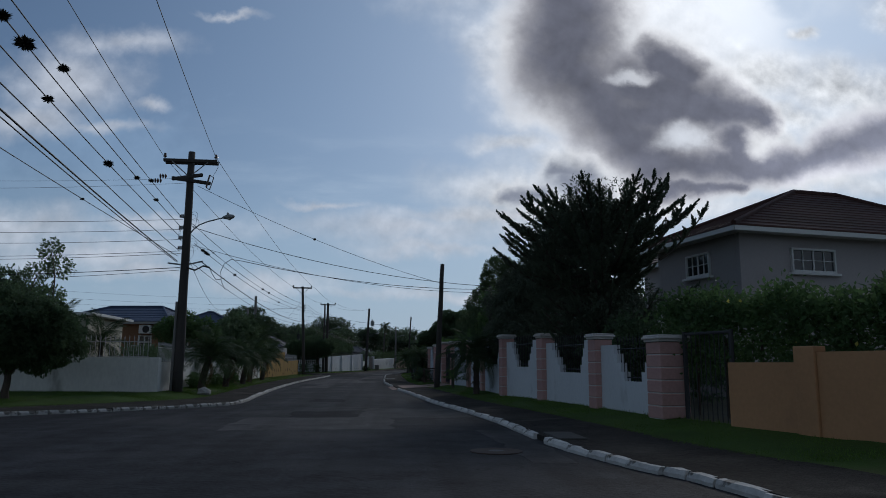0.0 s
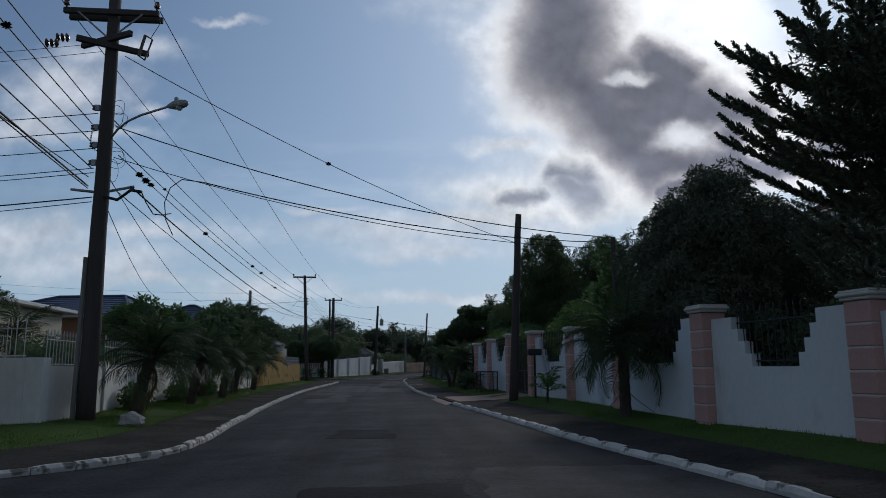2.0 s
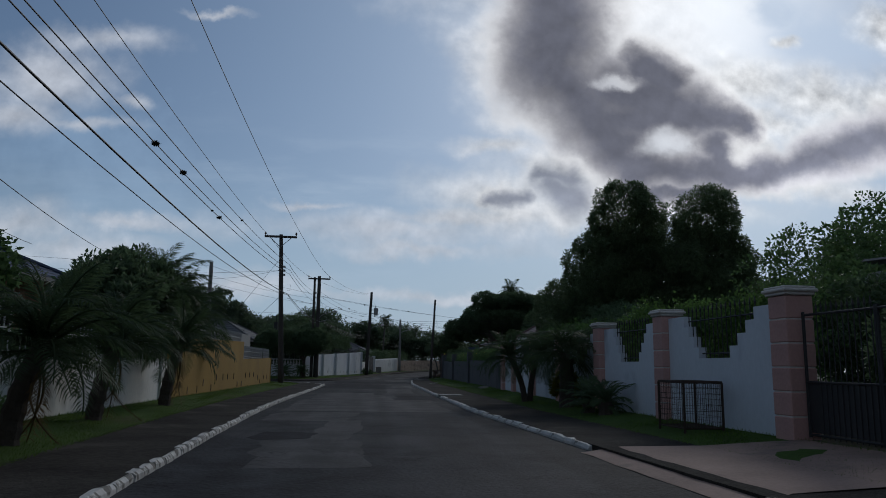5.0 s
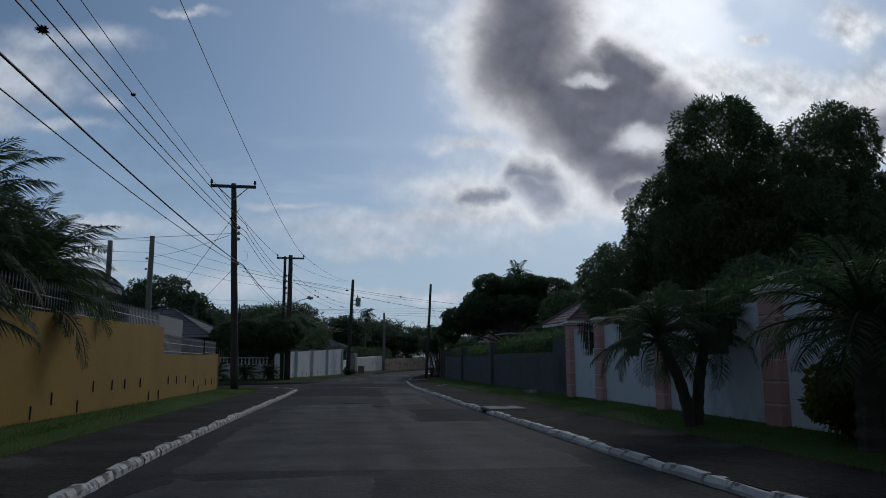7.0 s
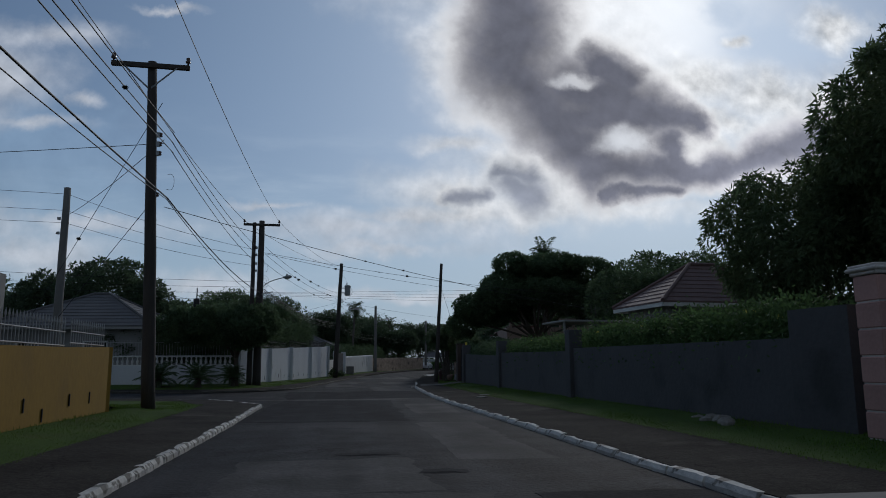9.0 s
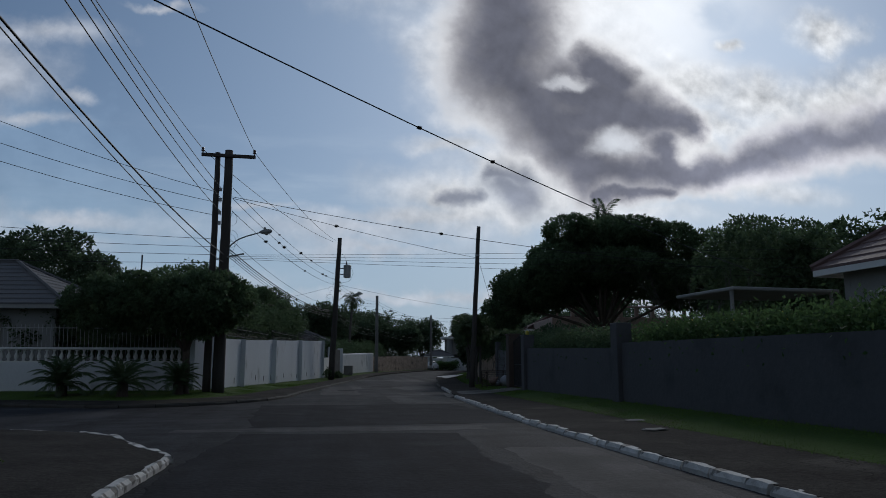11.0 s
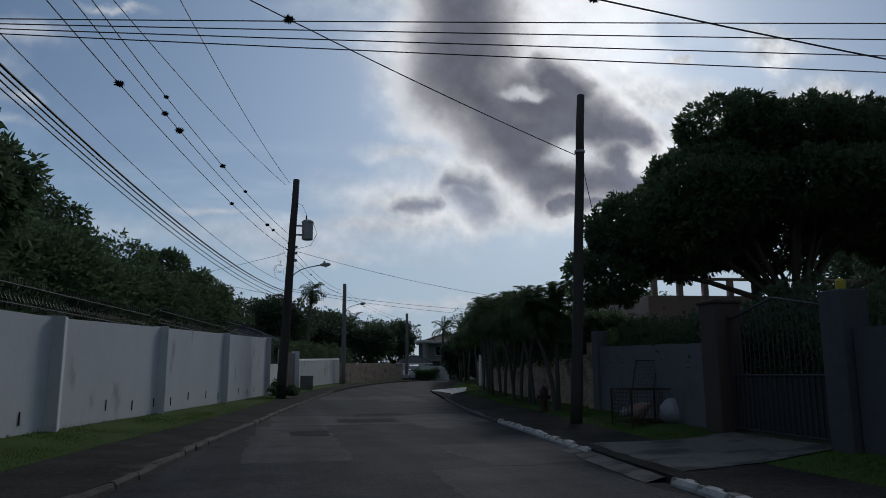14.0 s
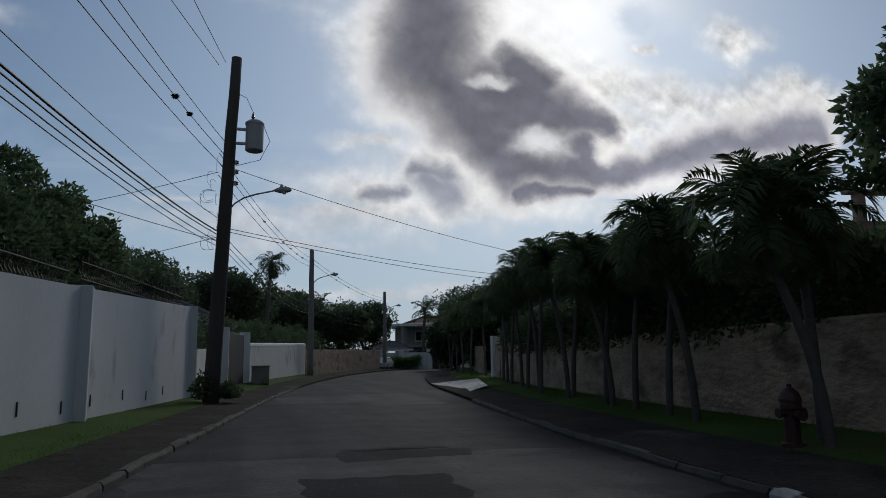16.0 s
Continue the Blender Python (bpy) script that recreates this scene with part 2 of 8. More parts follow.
# ---- materials ----
def material(name, color, rough=0.8, metal=0.0, vary=0.25, scale=1.2, fine=18.0, bump=0.25, dist=0.01, stain=None, stain_at=(0.55, 0.75), stain_scale=0.9, per_object=0.0,
             island=0.0, specular=0.5, stretch=(1, 1, 1), translucent=0.0, cracks=0.0, tracks=0.0, grit=0.0):
    """A surface with broad and fine variation of its colour, relief, and stains of a second colour; cracks: their cell size in metres; tracks: bands along y; grit: fine speckle."""
    m = bpy.data.materials.new(name)
    m.use_nodes = True
    t = m.node_tree
    b = t.nodes["Principled BSDF"]
    b.inputs["Roughness"].default_value, b.inputs["Metallic"].default_value = rough, metal
    b.inputs["Specular IOR Level"].default_value = specular
    tc = t.nodes.new("ShaderNodeTexCoord")
    mp = t.nodes.new("ShaderNodeMapping")
    mp.inputs["Scale"].default_value = stretch
    t.links.new(tc.outputs["Object"], mp.inputs[0])

    def tex(s, d=4.0):
        n = t.nodes.new("ShaderNodeTexNoise")
        n.inputs["Scale"].default_value, n.inputs["Detail"].default_value = s, d
        t.links.new(mp.outputs[0], n.inputs["Vector"])
        return n.outputs["Fac"]

    def mth(op, a, c):
        n = t.nodes.new("ShaderNodeMath")
        n.operation = op
        for i, v in enumerate((a, c)):
            if isinstance(v, (int, float)):
                n.inputs[i].default_value = v
            else:
                t.links.new(v, n.inputs[i])
        return n.outputs[0]

    broad, small = tex(scale), tex(fine, 6.0)
    f = mth("ADD", mth("MULTIPLY", mth("SUBTRACT", broad, 0.5), 2.2 * vary), mth("MULTIPLY", mth("SUBTRACT", small, 0.5), 1.6 * vary))
    f = mth("ADD", f, 1.0)
    if per_object:
        oi = t.nodes.new("ShaderNodeObjectInfo")
        f = mth("ADD", f, mth("MULTIPLY", mth("SUBTRACT", oi.outputs["Random"], 0.5), per_object))
    if island:
        ge = t.nodes.new("ShaderNodeNewGeometry")
        f = mth("ADD", f, mth("MULTIPLY", mth("SUBTRACT", ge.outputs["Random Per Island"], 0.5), island))
    vm = t.nodes.new("ShaderNodeVectorMath")
    vm.operation = "SCALE"
    vm.inputs[0].default_value = color
    t.links.new(f, vm.inputs["Scale"])
    out = vm.outputs[0]
    if stain:
        st = tex(stain_scale, 8.0)
        mr = t.nodes.new("ShaderNodeMapRange")
        mr.interpolation_type = "SMOOTHSTEP"
        t.links.new(st, mr.inputs[0])
        mr.inputs[1].default_value, mr.inputs[2].default_value = stain_at
        mx = t.nodes.new("ShaderNodeMix")
        mx.data_type = "RGBA"
        t.links.new(mr.outputs[0], mx.inputs[0])
        t.links.new(out, mx.inputs[6])
        mx.inputs[7].default_value = (*stain, 1)
        out = mx.outputs[2]
    def times(col, k):
        n = t.nodes.new("ShaderNodeVectorMath")
        n.operation = "SCALE"
        t.links.new(col, n.inputs[0])
        t.links.new(k, n.inputs["Scale"])
        return n.outputs[0]

    def ramp(v, lo, hi, a0, b0):
        n = t.nodes.new("ShaderNodeMapRange")
        n.interpolation_type = "SMOOTHSTEP"
        t.links.new(v, n.inputs[0])
        for i, q in enumerate((lo, hi, a0, b0)):
            n.inputs[i + 1].default_value = q
        return n.outputs[0]

    if grit:
        out = times(out, ramp(tex(55.0, 3.0), 0.30, 0.70, 1.0 - grit, 1.0 + grit))
    if tracks:
        m2 = t.nodes.new("ShaderNodeMapping")
        m2.inputs["Scale"].default_value = (1.3, 0.05, 1.0)
        t.links.new(tc.outputs["Object"], m2.inputs[0])
        n2 = t.nodes.new("ShaderNodeTexNoise")
        n2.inputs["Scale"].default_value, n2.inputs["Detail"].default_value = 1.0, 5.0
        t.links.new(m2.outputs[0], n2.inputs["Vector"])
        out = times(out, ramp(n2.outputs["Fac"], 0.32, 0.68, 1.0 - tracks, 1.0 + tracks))
    if cracks:
        wob = t.nodes.new("ShaderNodeTexNoise")
        wob.inputs["Scale"].default_value, wob.inputs["Detail"].default_value = 1.7, 5.0
        t.links.new(tc.outputs["Object"], wob.inputs["Vector"])
        ad = t.nodes.new("ShaderNodeVectorMath")
        ad.operation = "MULTIPLY_ADD"
        t.links.new(wob.outputs["Color"], ad.inputs[0])
        ad.inputs[1].default_value = (cracks * 0.9,) * 3
        t.links.new(tc.outputs["Object"], ad.inputs[2])
        vo = t.nodes.new("ShaderNodeTexVoronoi")
        vo.feature = "DISTANCE_TO_EDGE"
        vo.inputs["Scale"].default_value = 1.0 / cracks
        t.links.new(ad.outputs[0], vo.inputs["Vector"])
        line = ramp(vo.outputs["Distance"], 0.002, 0.014, 1.0, 0.0)
        here = ramp(tex(0.35, 3.0), 0.46, 0.60, 0.0, 0.62)
        out = times(out, mth("SUBTRACT", 1.0, mth("MULTIPLY", line, here)))
    t.links.new(out, b.inputs["Base Color"])
    if bump:
        bp = t.nodes.new("ShaderNodeBump")
        bp.inputs["Strength"].default_value, bp.inputs["Distance"].default_value = bump, dist
        t.links.new(small, bp.inputs["Height"])
        t.links.new(bp.outputs[0], b.inputs["Normal"])
    if translucent:
        tr = t.nodes.new("ShaderNodeBsdfTranslucent")
        t.links.new(out, tr.inputs["Color"])
        ms = t.nodes.new("ShaderNodeMixShader")
        ms.inputs[0].default_value = translucent
        t.links.new(b.outputs[0], ms.inputs[1])
        t.links.new(tr.outputs[0], ms.inputs[2])
        t.links.new(ms.outputs[0], t.nodes["Material Output"].inputs[0])
    return m


M_ASPHALT = material("asphalt", (0.027, 0.0275, 0.0305), 0.82, vary=0.95, scale=1.6, fine=16, bump=0.9, dist=0.02, stain=(0.047, 0.046, 0.048), stain_at=(0.48, 0.66), stain_scale=0.33, specular=0.11, cracks=2.6, tracks=0.28, grit=0.35)
M_PATCH_L = material("asphalt_pale", (0.060, 0.058, 0.058), 0.85, specular=0.15, vary=0.7, scale=1.1, fine=14, bump=0.6, dist=0.015, cracks=1.9, tracks=0.22, grit=0.35, stain=(0.036, 0.036, 0.038), stain_at=(0.56, 0.70), stain_scale=0.8)
M_PATCH_D = material("asphalt_dark", (0.021, 0.0215, 0.0245), 0.9, specular=0.08, vary=0.7, scale=1.1, fine=14, bump=0.6, dist=0.015, tracks=0.2, grit=0.35, stain=(0.034, 0.034, 0.036), stain_at=(0.58, 0.72), stain_scale=0.8)
M_WALK = material("pavement_tar", (0.042, 0.038, 0.033), 1.0, specular=0.08, vary=0.75, scale=0.9, fine=14, bump=0.7, dist=0.018, stain=(0.088, 0.080, 0.068), stain_at=(0.58, 0.70), stain_scale=0.55, cracks=1.6, grit=0.35)
M_CONC = material("concrete", (0.24, 0.23, 0.21), 0.9, vary=0.30, scale=0.8, fine=25, bump=0.35, stain=(0.10, 0.095, 0.085), stain_at=(0.55, 0.75))
M_RED_DRIVE = material("brick_drive", (0.30, 0.205, 0.165), 0.9, vary=0.35, scale=1.0, fine=22, bump=0.4, stain=(0.12, 0.10, 0.085))
M_KERB_W = material("kerb_paint", (0.60, 0.585, 0.55), 0.8, vary=0.25, scale=2.0, fine=14, bump=0.6, dist=0.025, stain=(0.15, 0.14, 0.12), stain_at=(0.54, 0.64), stain_scale=5.0, per_object=0.3)
M_SLAB = material("cracked_concrete", (0.15, 0.138, 0.12), 0.92, vary=0.45, scale=1.1, fine=12, bump=0.7, dist=0.02, stain=(0.055, 0.05, 0.043), stain_at=(0.46, 0.62), stain_scale=1.6)
M_KERB = material("kerb_concrete", (0.066, 0.061, 0.053), 0.9, vary=0.30, scale=1.5, fine=14, bump=0.5, dist=0.02, stain=(0.05, 0.05, 0.04), stain_at=(0.50, 0.72), per_object=0.2)
M_SOIL = material("soil", (0.075, 0.072, 0.042), 0.95, vary=0.4, scale=0.7, fine=12, bump=0.6, dist=0.03)
M_GRASS_BED = material("grass_bed", (0.058, 0.098, 0.022), 0.95, specular=0.1, vary=0.45, scale=0.6, fine=20, bump=0.6, dist=0.03, stain=(0.08, 0.085, 0.035), stain_at=(0.55, 0.75), stain_scale=0.5)
M_GRASS = material("grass_blades", (0.100, 0.172, 0.032), 0.8, vary=0.40, scale=0.5, fine=3, bump=0, island=0.35, translucent=0.3, specular=0.3)
M_WALL_W = material("white_render", (0.66, 0.68, 0.70), 0.85, vary=0.10, scale=0.7, fine=14, bump=0.3, stain=(0.38, 0.39, 0.39), stain_at=(0.58, 0.78), stain_scale=1.1, stretch=(1, 1, 0.6))
M_WALL_L = material("weathered_white_render", (0.74, 0.73, 0.69), 0.88, vary=0.18, scale=0.9, fine=12, bump=0.3, stain=(0.26, 0.25, 0.22), stain_at=(0.56, 0.76), stain_scale=0.9, stretch=(1, 1, 0.45))
M_WALL_B = material("bluish_white_paint", (0.64, 0.68, 0.74), 0.82, vary=0.10, scale=0.9, fine=14, bump=0.25, stain=(0.36, 0.40, 0.46), stain_at=(0.54, 0.74), stain_scale=0.9, stretch=(1, 1, 0.6))
M_PINK = material("pink_block", (0.50, 0.30, 0.27), 0.85, vary=0.18, scale=1.5, fine=18, bump=0.35, stain=(0.30, 0.20, 0.18), stain_at=(0.60, 0.80), per_object=0.15)
M_MORTAR = material("mortar", (0.62, 0.58, 0.55), 0.9, vary=0.2, scale=2, fine=20, bump=0.3)
M_CAP = material("cap_stone", (0.58, 0.55, 0.52), 0.85, vary=0.2, scale=2, fine=18, bump=0.3, stain=(0.28, 0.26, 0.24), stain_at=(0.56, 0.76))
M_ORANGE = material("orange_render", (0.50, 0.27, 0.13), 0.85, vary=0.15, scale=0.8, fine=14, bump=0.3, stain=(0.32, 0.18, 0.10), stain_at=(0.58, 0.8))
M_PEACH = material("peach_render", (0.44, 0.32, 0.27), 0.88, vary=0.15, scale=0.8, fine=14, bump=0.3, stain=(0.30, 0.22, 0.19), stain_at=(0.58, 0.8))
M_YELLOW = material("ochre_render", (0.30, 0.175, 0.020), 0.85, vary=0.22, scale=0.7, fine=14, bump=0.35, stain=(0.22, 0.13, 0.025), stain_at=(0.56, 0.8), stretch=(1, 1, 0.5))
M_GRAY = material("gray_block_wall", (0.086, 0.088, 0.096), 0.9, vary=0.18, scale=0.8, fine=10, bump=0.5, dist=0.02, stain=(0.058, 0.06, 0.064), stain_at=(0.52, 0.75))
M_GRAY_L = material("pale_gray_render", (0.145, 0.148, 0.160), 0.9, vary=0.15, scale=0.8, fine=10, bump=0.4, dist=0.015, stain=(0.095, 0.097, 0.104), stain_at=(0.54, 0.8))
M_STONE = material("peach_rough_render", (0.44, 0.325, 0.24), 0.92, vary=0.45, scale=1.2, fine=5, bump=1.0, dist=0.09, stain=(0.17, 0.125, 0.095), stain_at=(0.52, 0.72), stretch=(1, 1, 2.2))
M_HOUSE = material("house_render", (0.42, 0.385, 0.38), 0.85, vary=0.10, scale=0.5, fine=12, bump=0.2)
M_HOUSE2 = material("house_render_grey", (0.30, 0.30, 0.29), 0.85, vary=0.12, scale=0.5, fine=12, bump=0.2)
M_BROWN = material("brown_render", (0.26, 0.14, 0.08), 0.85, vary=0.15, scale=0.6, fine=12, bump=0.2)
M_DARKBROWN = material("dark_brown_render", (0.085, 0.062, 0.052), 0.88, vary=0.2, scale=0.9, fine=12, bump=0.3)
M_CREAM = material("cream_render", (0.62, 0.58, 0.46), 0.85, vary=0.12, scale=0.6, fine=12, bump=0.2, stain=(0.38, 0.36, 0.29), stain_at=(0.6, 0.85))
M_TRIM = material("white_trim", (0.72, 0.72, 0.70), 0.6, vary=0.08, scale=1.5, fine=10, bump=0.1)
M_ROOF_RED = material("red_roof_tile", (0.068, 0.029, 0.022), 0.75, vary=0.3, scale=0.8, fine=10, bump=0.4, per_object=0.25, island=0.3)
M_ROOF_BROWN = material("brown_roof_tile", (0.15, 0.095, 0.088), 0.7, vary=0.3, scale=0.8, fine=10, bump=0.4, island=0.3)
M_ROOF_BLUE = material("blue_roof_tile", (0.045, 0.065, 0.12), 0.55, vary=0.25, scale=0.8, fine=10, bump=0.3, island=0.25)
M_ROOF_GRAY = material("gray_shingle", (0.12, 0.12, 0.125), 0.85, vary=0.3, scale=0.9, fine=12, bump=0.4, island=0.3)
M_POLE = material("creosoted_pole", (0.058, 0.051, 0.046), 0.85, vary=0.35, scale=3.0, fine=20, bump=0.6, dist=0.01, stretch=(3, 3, 0.3))
M_POLE_G = material("grey_pole", (0.19, 0.185, 0.175), 0.85, vary=0.3, scale=3.0, fine=20, bump=0.4, stretch=(3, 3, 0.3))
M_IRON = material("dark_iron", (0.035, 0.035, 0.037), 0.55, metal=0.6, vary=0.3, scale=3, fine=20, bump=0.2)
M_IRON_W = material("white_iron", (0.42, 0.42, 0.42), 0.5, vary=0.15, scale=4, fine=20, bump=0.15, stain=(0.25, 0.17, 0.12), stain_at=(0.66, 0.75), stain_scale=4)
M_STEEL = material("galvanised_steel", (0.32, 0.33, 0.34), 0.5, metal=0.7, vary=0.2, scale=4, fine=25, bump=0.15)
M_TANK = material("transformer_paint", (0.30, 0.31, 0.31), 0.5, metal=0.2, vary=0.15, scale=4, fine=20, bump=0.1)
M_CERAMIC = material("brown_ceramic", (0.09, 0.055, 0.045), 0.25, vary=0.2, scale=8, fine=30, bump=0.05)
M_CABLE = material("cable", (0.018, 0.018, 0.020), 0.6, vary=0.2, scale=2, fine=10, bump=0)
M_MOSS = material("air_plant", (0.040, 0.042, 0.030), 0.9, vary=0.4, scale=6, fine=20, bump=0)
M_GLASS = material("window_glass", (0.020, 0.024, 0.028), 0.08, vary=0.1, scale=2, fine=5, bump=0, specular=0.8)
M_LENS = material("lamp_lens", (0.55, 0.55, 0.50), 0.25, vary=0.1, scale=4, fine=10, bump=0)
M_RUST = material("rusty_iron", (0.060, 0.040, 0.030), 0.85, metal=0.2, vary=0.4, scale=5, fine=25, bump=0.4)
M_BAG = material("white_plastic_bag", (0.30, 0.31, 0.35), 0.4, vary=0.15, scale=4, fine=10, bump=0.5, dist=0.03)
M_RED = material("hydrant_red", (0.055, 0.022, 0.020), 0.55, vary=0.3, scale=5, fine=20, bump=0.2, stain=(0.10, 0.05, 0.03), stain_at=(0.58, 0.7), stain_scale=6)
M_ROCK = material("limestone", (0.33, 0.32, 0.30), 0.9, vary=0.4, scale=3, fine=14, bump=0.6, dist=0.02)
M_GATE = material("dark_gate_paint", (0.030, 0.030, 0.032), 0.6, vary=0.25, scale=2, fine=14, bump=0.2)
M_CAR = material("white_car_paint", (0.68, 0.69, 0.70), 0.25, vary=0.05, scale=1, fine=4, bump=0)
M_TYRE = material("tyre", (0.02, 0.02, 0.02), 0.85, vary=0.2, scale=4, fine=20, bump=0.3)
M_BARK = material("bark", (0.085, 0.066, 0.050), 0.9, vary=0.4, scale=3, fine=16, bump=0.8, dist=0.03, stretch=(2, 2, 0.5))
M_BARK_P = material("palm_bark", (0.070, 0.055, 0.044), 0.95, vary=0.4, scale=3, fine=14, bump=0.9, dist=0.03)
M_BARK_G = material("grey_palm_stem", (0.095, 0.088, 0.078), 0.85, vary=0.3, scale=3, fine=14, bump=0.4, stretch=(1, 1, 4))


def leaf_mat(name, color, vary=0.5, translucent=0.55, rough=0.6):
    return material(name, color, rough, vary=0.30, scale=0.5, fine=2.5, bump=0, island=vary, translucent=translucent, specular=0.35)


M_LEAF_MANGO = leaf_mat("mango_leaf", (0.118, 0.165, 0.080))
M_LEAF_DARK = leaf_mat("dark_leaf", (0.100, 0.150, 0.076))
M_LEAF_MID = leaf_mat("mid_leaf", (0.092, 0.158, 0.058))
M_LEAF_LIGHT = leaf_mat("bright_leaf", (0.088, 0.162, 0.043))
M_LEAF_PINE = leaf_mat("pine_needle", (0.110, 0.138, 0.092), translucent=0.12)
M_LEAF_PALM = leaf_mat("palm_leaflet", (0.060, 0.094, 0.042), vary=0.4)
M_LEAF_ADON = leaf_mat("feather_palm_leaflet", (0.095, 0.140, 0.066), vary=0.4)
M_LEAF_DRY = leaf_mat("dry_frond", (0.16, 0.115, 0.06), vary=0.4)
M_LEAF_FAR = leaf_mat("far_leaf", (0.085, 0.125, 0.070))
M_LEAF_YEL = leaf_mat("yellow_green_leaf", (0.20, 0.19, 0.030))
M_FLOWER = leaf_mat("yellow_flower", (0.62, 0.55, 0.12))

# ---- builders ----
class Shape:
    """Collects vertices and faces of one mesh."""

    def __init__(self):
        self.v, self.f = [], []

    def add(self, verts, faces):
        n = len(self.v)
        self.v.extend([tuple(p) for p in verts])
        self.f.extend([tuple(i + n for i in face) for face in faces])
        return self

    def box(self, c, s, bev=0.0, rz=0.0):
        """A box with chamfered edges: centre, full size, chamfer, turn about z in degrees."""
        h = [max(k / 2, 1e-4) for k in s]
        b = min(bev, 0.45 * min(s))
        ca, sa = math.cos(radians(rz)), math.sin(radians(rz))

        def put(p):
            return (c[0] + p[0] * ca - p[1] * sa, c[1] + p[0] * sa + p[1] * ca, c[2] + p[2])

        if b <= 0:
            vs = [(x * h[0], y * h[1], z * h[2]) for x in (-1, 1) for y in (-1, 1) for z in (-1, 1)]
            fs = [(0, 1, 3, 2), (4, 6, 7, 5), (0, 4, 5, 1), (2, 3, 7, 6), (0, 2, 6, 4), (1, 5, 7, 3)]
            return self.add([put(p) for p in vs], fs)
        idx, vs = {}, []
        for x in (-1, 1):
            for y in (-1, 1):
                for z in (-1, 1):
                    for a in range(3):
                        p = [x * (h[0] - b), y * (h[1] - b), z * (h[2] - b)]
                        p[a] = (x, y, z)[a] * h[a]
                        idx[x, y, z, a] = len(vs)
                        vs.append(put(p))
        fs = []
        for a in range(3):
            o = [k for k in range(3) if k != a]
            for sgn in (-1, 1):
                ring = []
                for q in ((-1, -1), (1, -1), (1, 1), (-1, 1)):
                    key = [0, 0, 0]
                    key[a], key[o[0]], key[o[1]] = sgn, q[0], q[1]
                    ring.append(idx[(*key, a)])
                fs.append(ring)
            for q in ((-1, -1), (1, -1), (1, 1), (-1, 1)):
                k0, k1 = [0, 0, 0], [0, 0, 0]
                k0[a], k1[a] = -1, 1
                for k in (k0, k1):
                    k[o[0]], k[o[1]] = q
                fs.append((idx[(*k0, o[0])], idx[(*k1, o[0])], idx[(*k1, o[1])], idx[(*k0, o[1])]))
        for x in (-1, 1):
            for y in (-1, 1):
                for z in (-1, 1):
                    fs.append(tuple(idx[x, y, z, a] for a in range(3)))
        return self.add(vs, fs)

    def tube(self, path, radii, sides=8, cap=True):
        """A tube along a path; radii: one number or one a point."""
        path = [Vector(p) for p in path]
        if isinstance(radii, (int, float)):
            radii = [radii] * len(path)
        vs, fs = [], []
        side = None
        for i, p in enumerate(path):
            d = (path[min(i + 1, len(path) - 1)] - path[max(i - 1, 0)])
            d = d.normalized() if d.length > 1e-9 else Vector((0, 0, 1))
            if side is None:
                side = d.orthogonal().normalized()
            side = (side - d * side.dot(d))
            side = side.normalized() if side.length > 1e-6 else d.orthogonal().normalized()
            other = d.cross(side)
            for k in range(sides):
                a = 2 * math.pi * k / sides
                vs.append(p + (side * math.cos(a) + other * math.sin(a)) * radii[i])
        for i in range(len(path) - 1):
            for k in range(sides):
                fs.append((i * sides + k, i * sides + (k + 1) % sides, (i + 1) * sides + (k + 1) % sides, (i + 1) * sides + k))
        if cap:
            fs.append(tuple(reversed(range(sides))))
            fs.append(tuple((len(path) - 1) * sides + k for k in range(sides)))
        return self.add(vs, fs)

    def lathe(self, c, profile, sides=12):
        """A turned form round the z axis at c: rows of radius, height."""
        return self.tube([(c[0], c[1], c[2] + z) for _, z in profile], [max(r, 1e-3) for r, _ in profile], sides)

    def panel(self, p0, p1, outline, thick):
        """An upright slab over the line p0 to p1: outline in metres along the line and height; thick across it."""
        a, b = Vector((*p0, 0)), Vector((*p1, 0))
        d = (b - a).normalized()
        n = Vector((-d.y, d.x, 0)) * (thick / 2)
        k = len(outline)
        vs = [a + d * s + n + Vector((0, 0, z)) for s, z in outline] + [a + d * s - n + Vector((0, 0, z)) for s, z in outline]
        fs = [tuple(range(k)), tuple(reversed(range(k, 2 * k)))]
        fs += [((i + 1) % k, i, i + k, (i + 1) % k + k) for i in range(k)]
        return self.add(vs, fs)

    def mesh(self, name, mat, smooth=False):
        me = bpy.data.meshes.new(name)
        me.from_pydata(self.v, [], self.f)
        bm = bmesh.new()
        bm.from_mesh(me)
        bmesh.ops.recalc_face_normals(bm, faces=bm.faces)
        bm.to_mesh(me)
        bm.free()
        if smooth:
            me.polygons.foreach_set("use_smooth", [True] * len(me.polygons))
        me.materials.append(mat)
        return me


def thing(name, at, label, category, group="", kind="", rz=0.0):
    ob = new(name)
    ob.empty_display_size = 0.2
    ob.matrix_basis = pose(at[0], at[1], at[2], 0, 0, rz)
    return tagged(ob, label, category, group, kind)


def part(name, shape, mat, parent, label="", m=None, smooth=False):
    """One mesh object under a thing or under a part. shape: a Shape or a finished mesh."""
    me = shape.mesh(name, mat, smooth) if isinstance(shape, Shape) else shape
    ob = new(name, me)
    ob.parent = parent
    if m is not None:
        ob.matrix_basis = m
    return tagged(ob, label)


def solid(name, shape, mat, label, category, group="", kind="", smooth=False):
    """A thing that is one mesh, built in place."""
    return tagged(new(name, shape.mesh(name, mat, smooth)), label, category, group, kind)


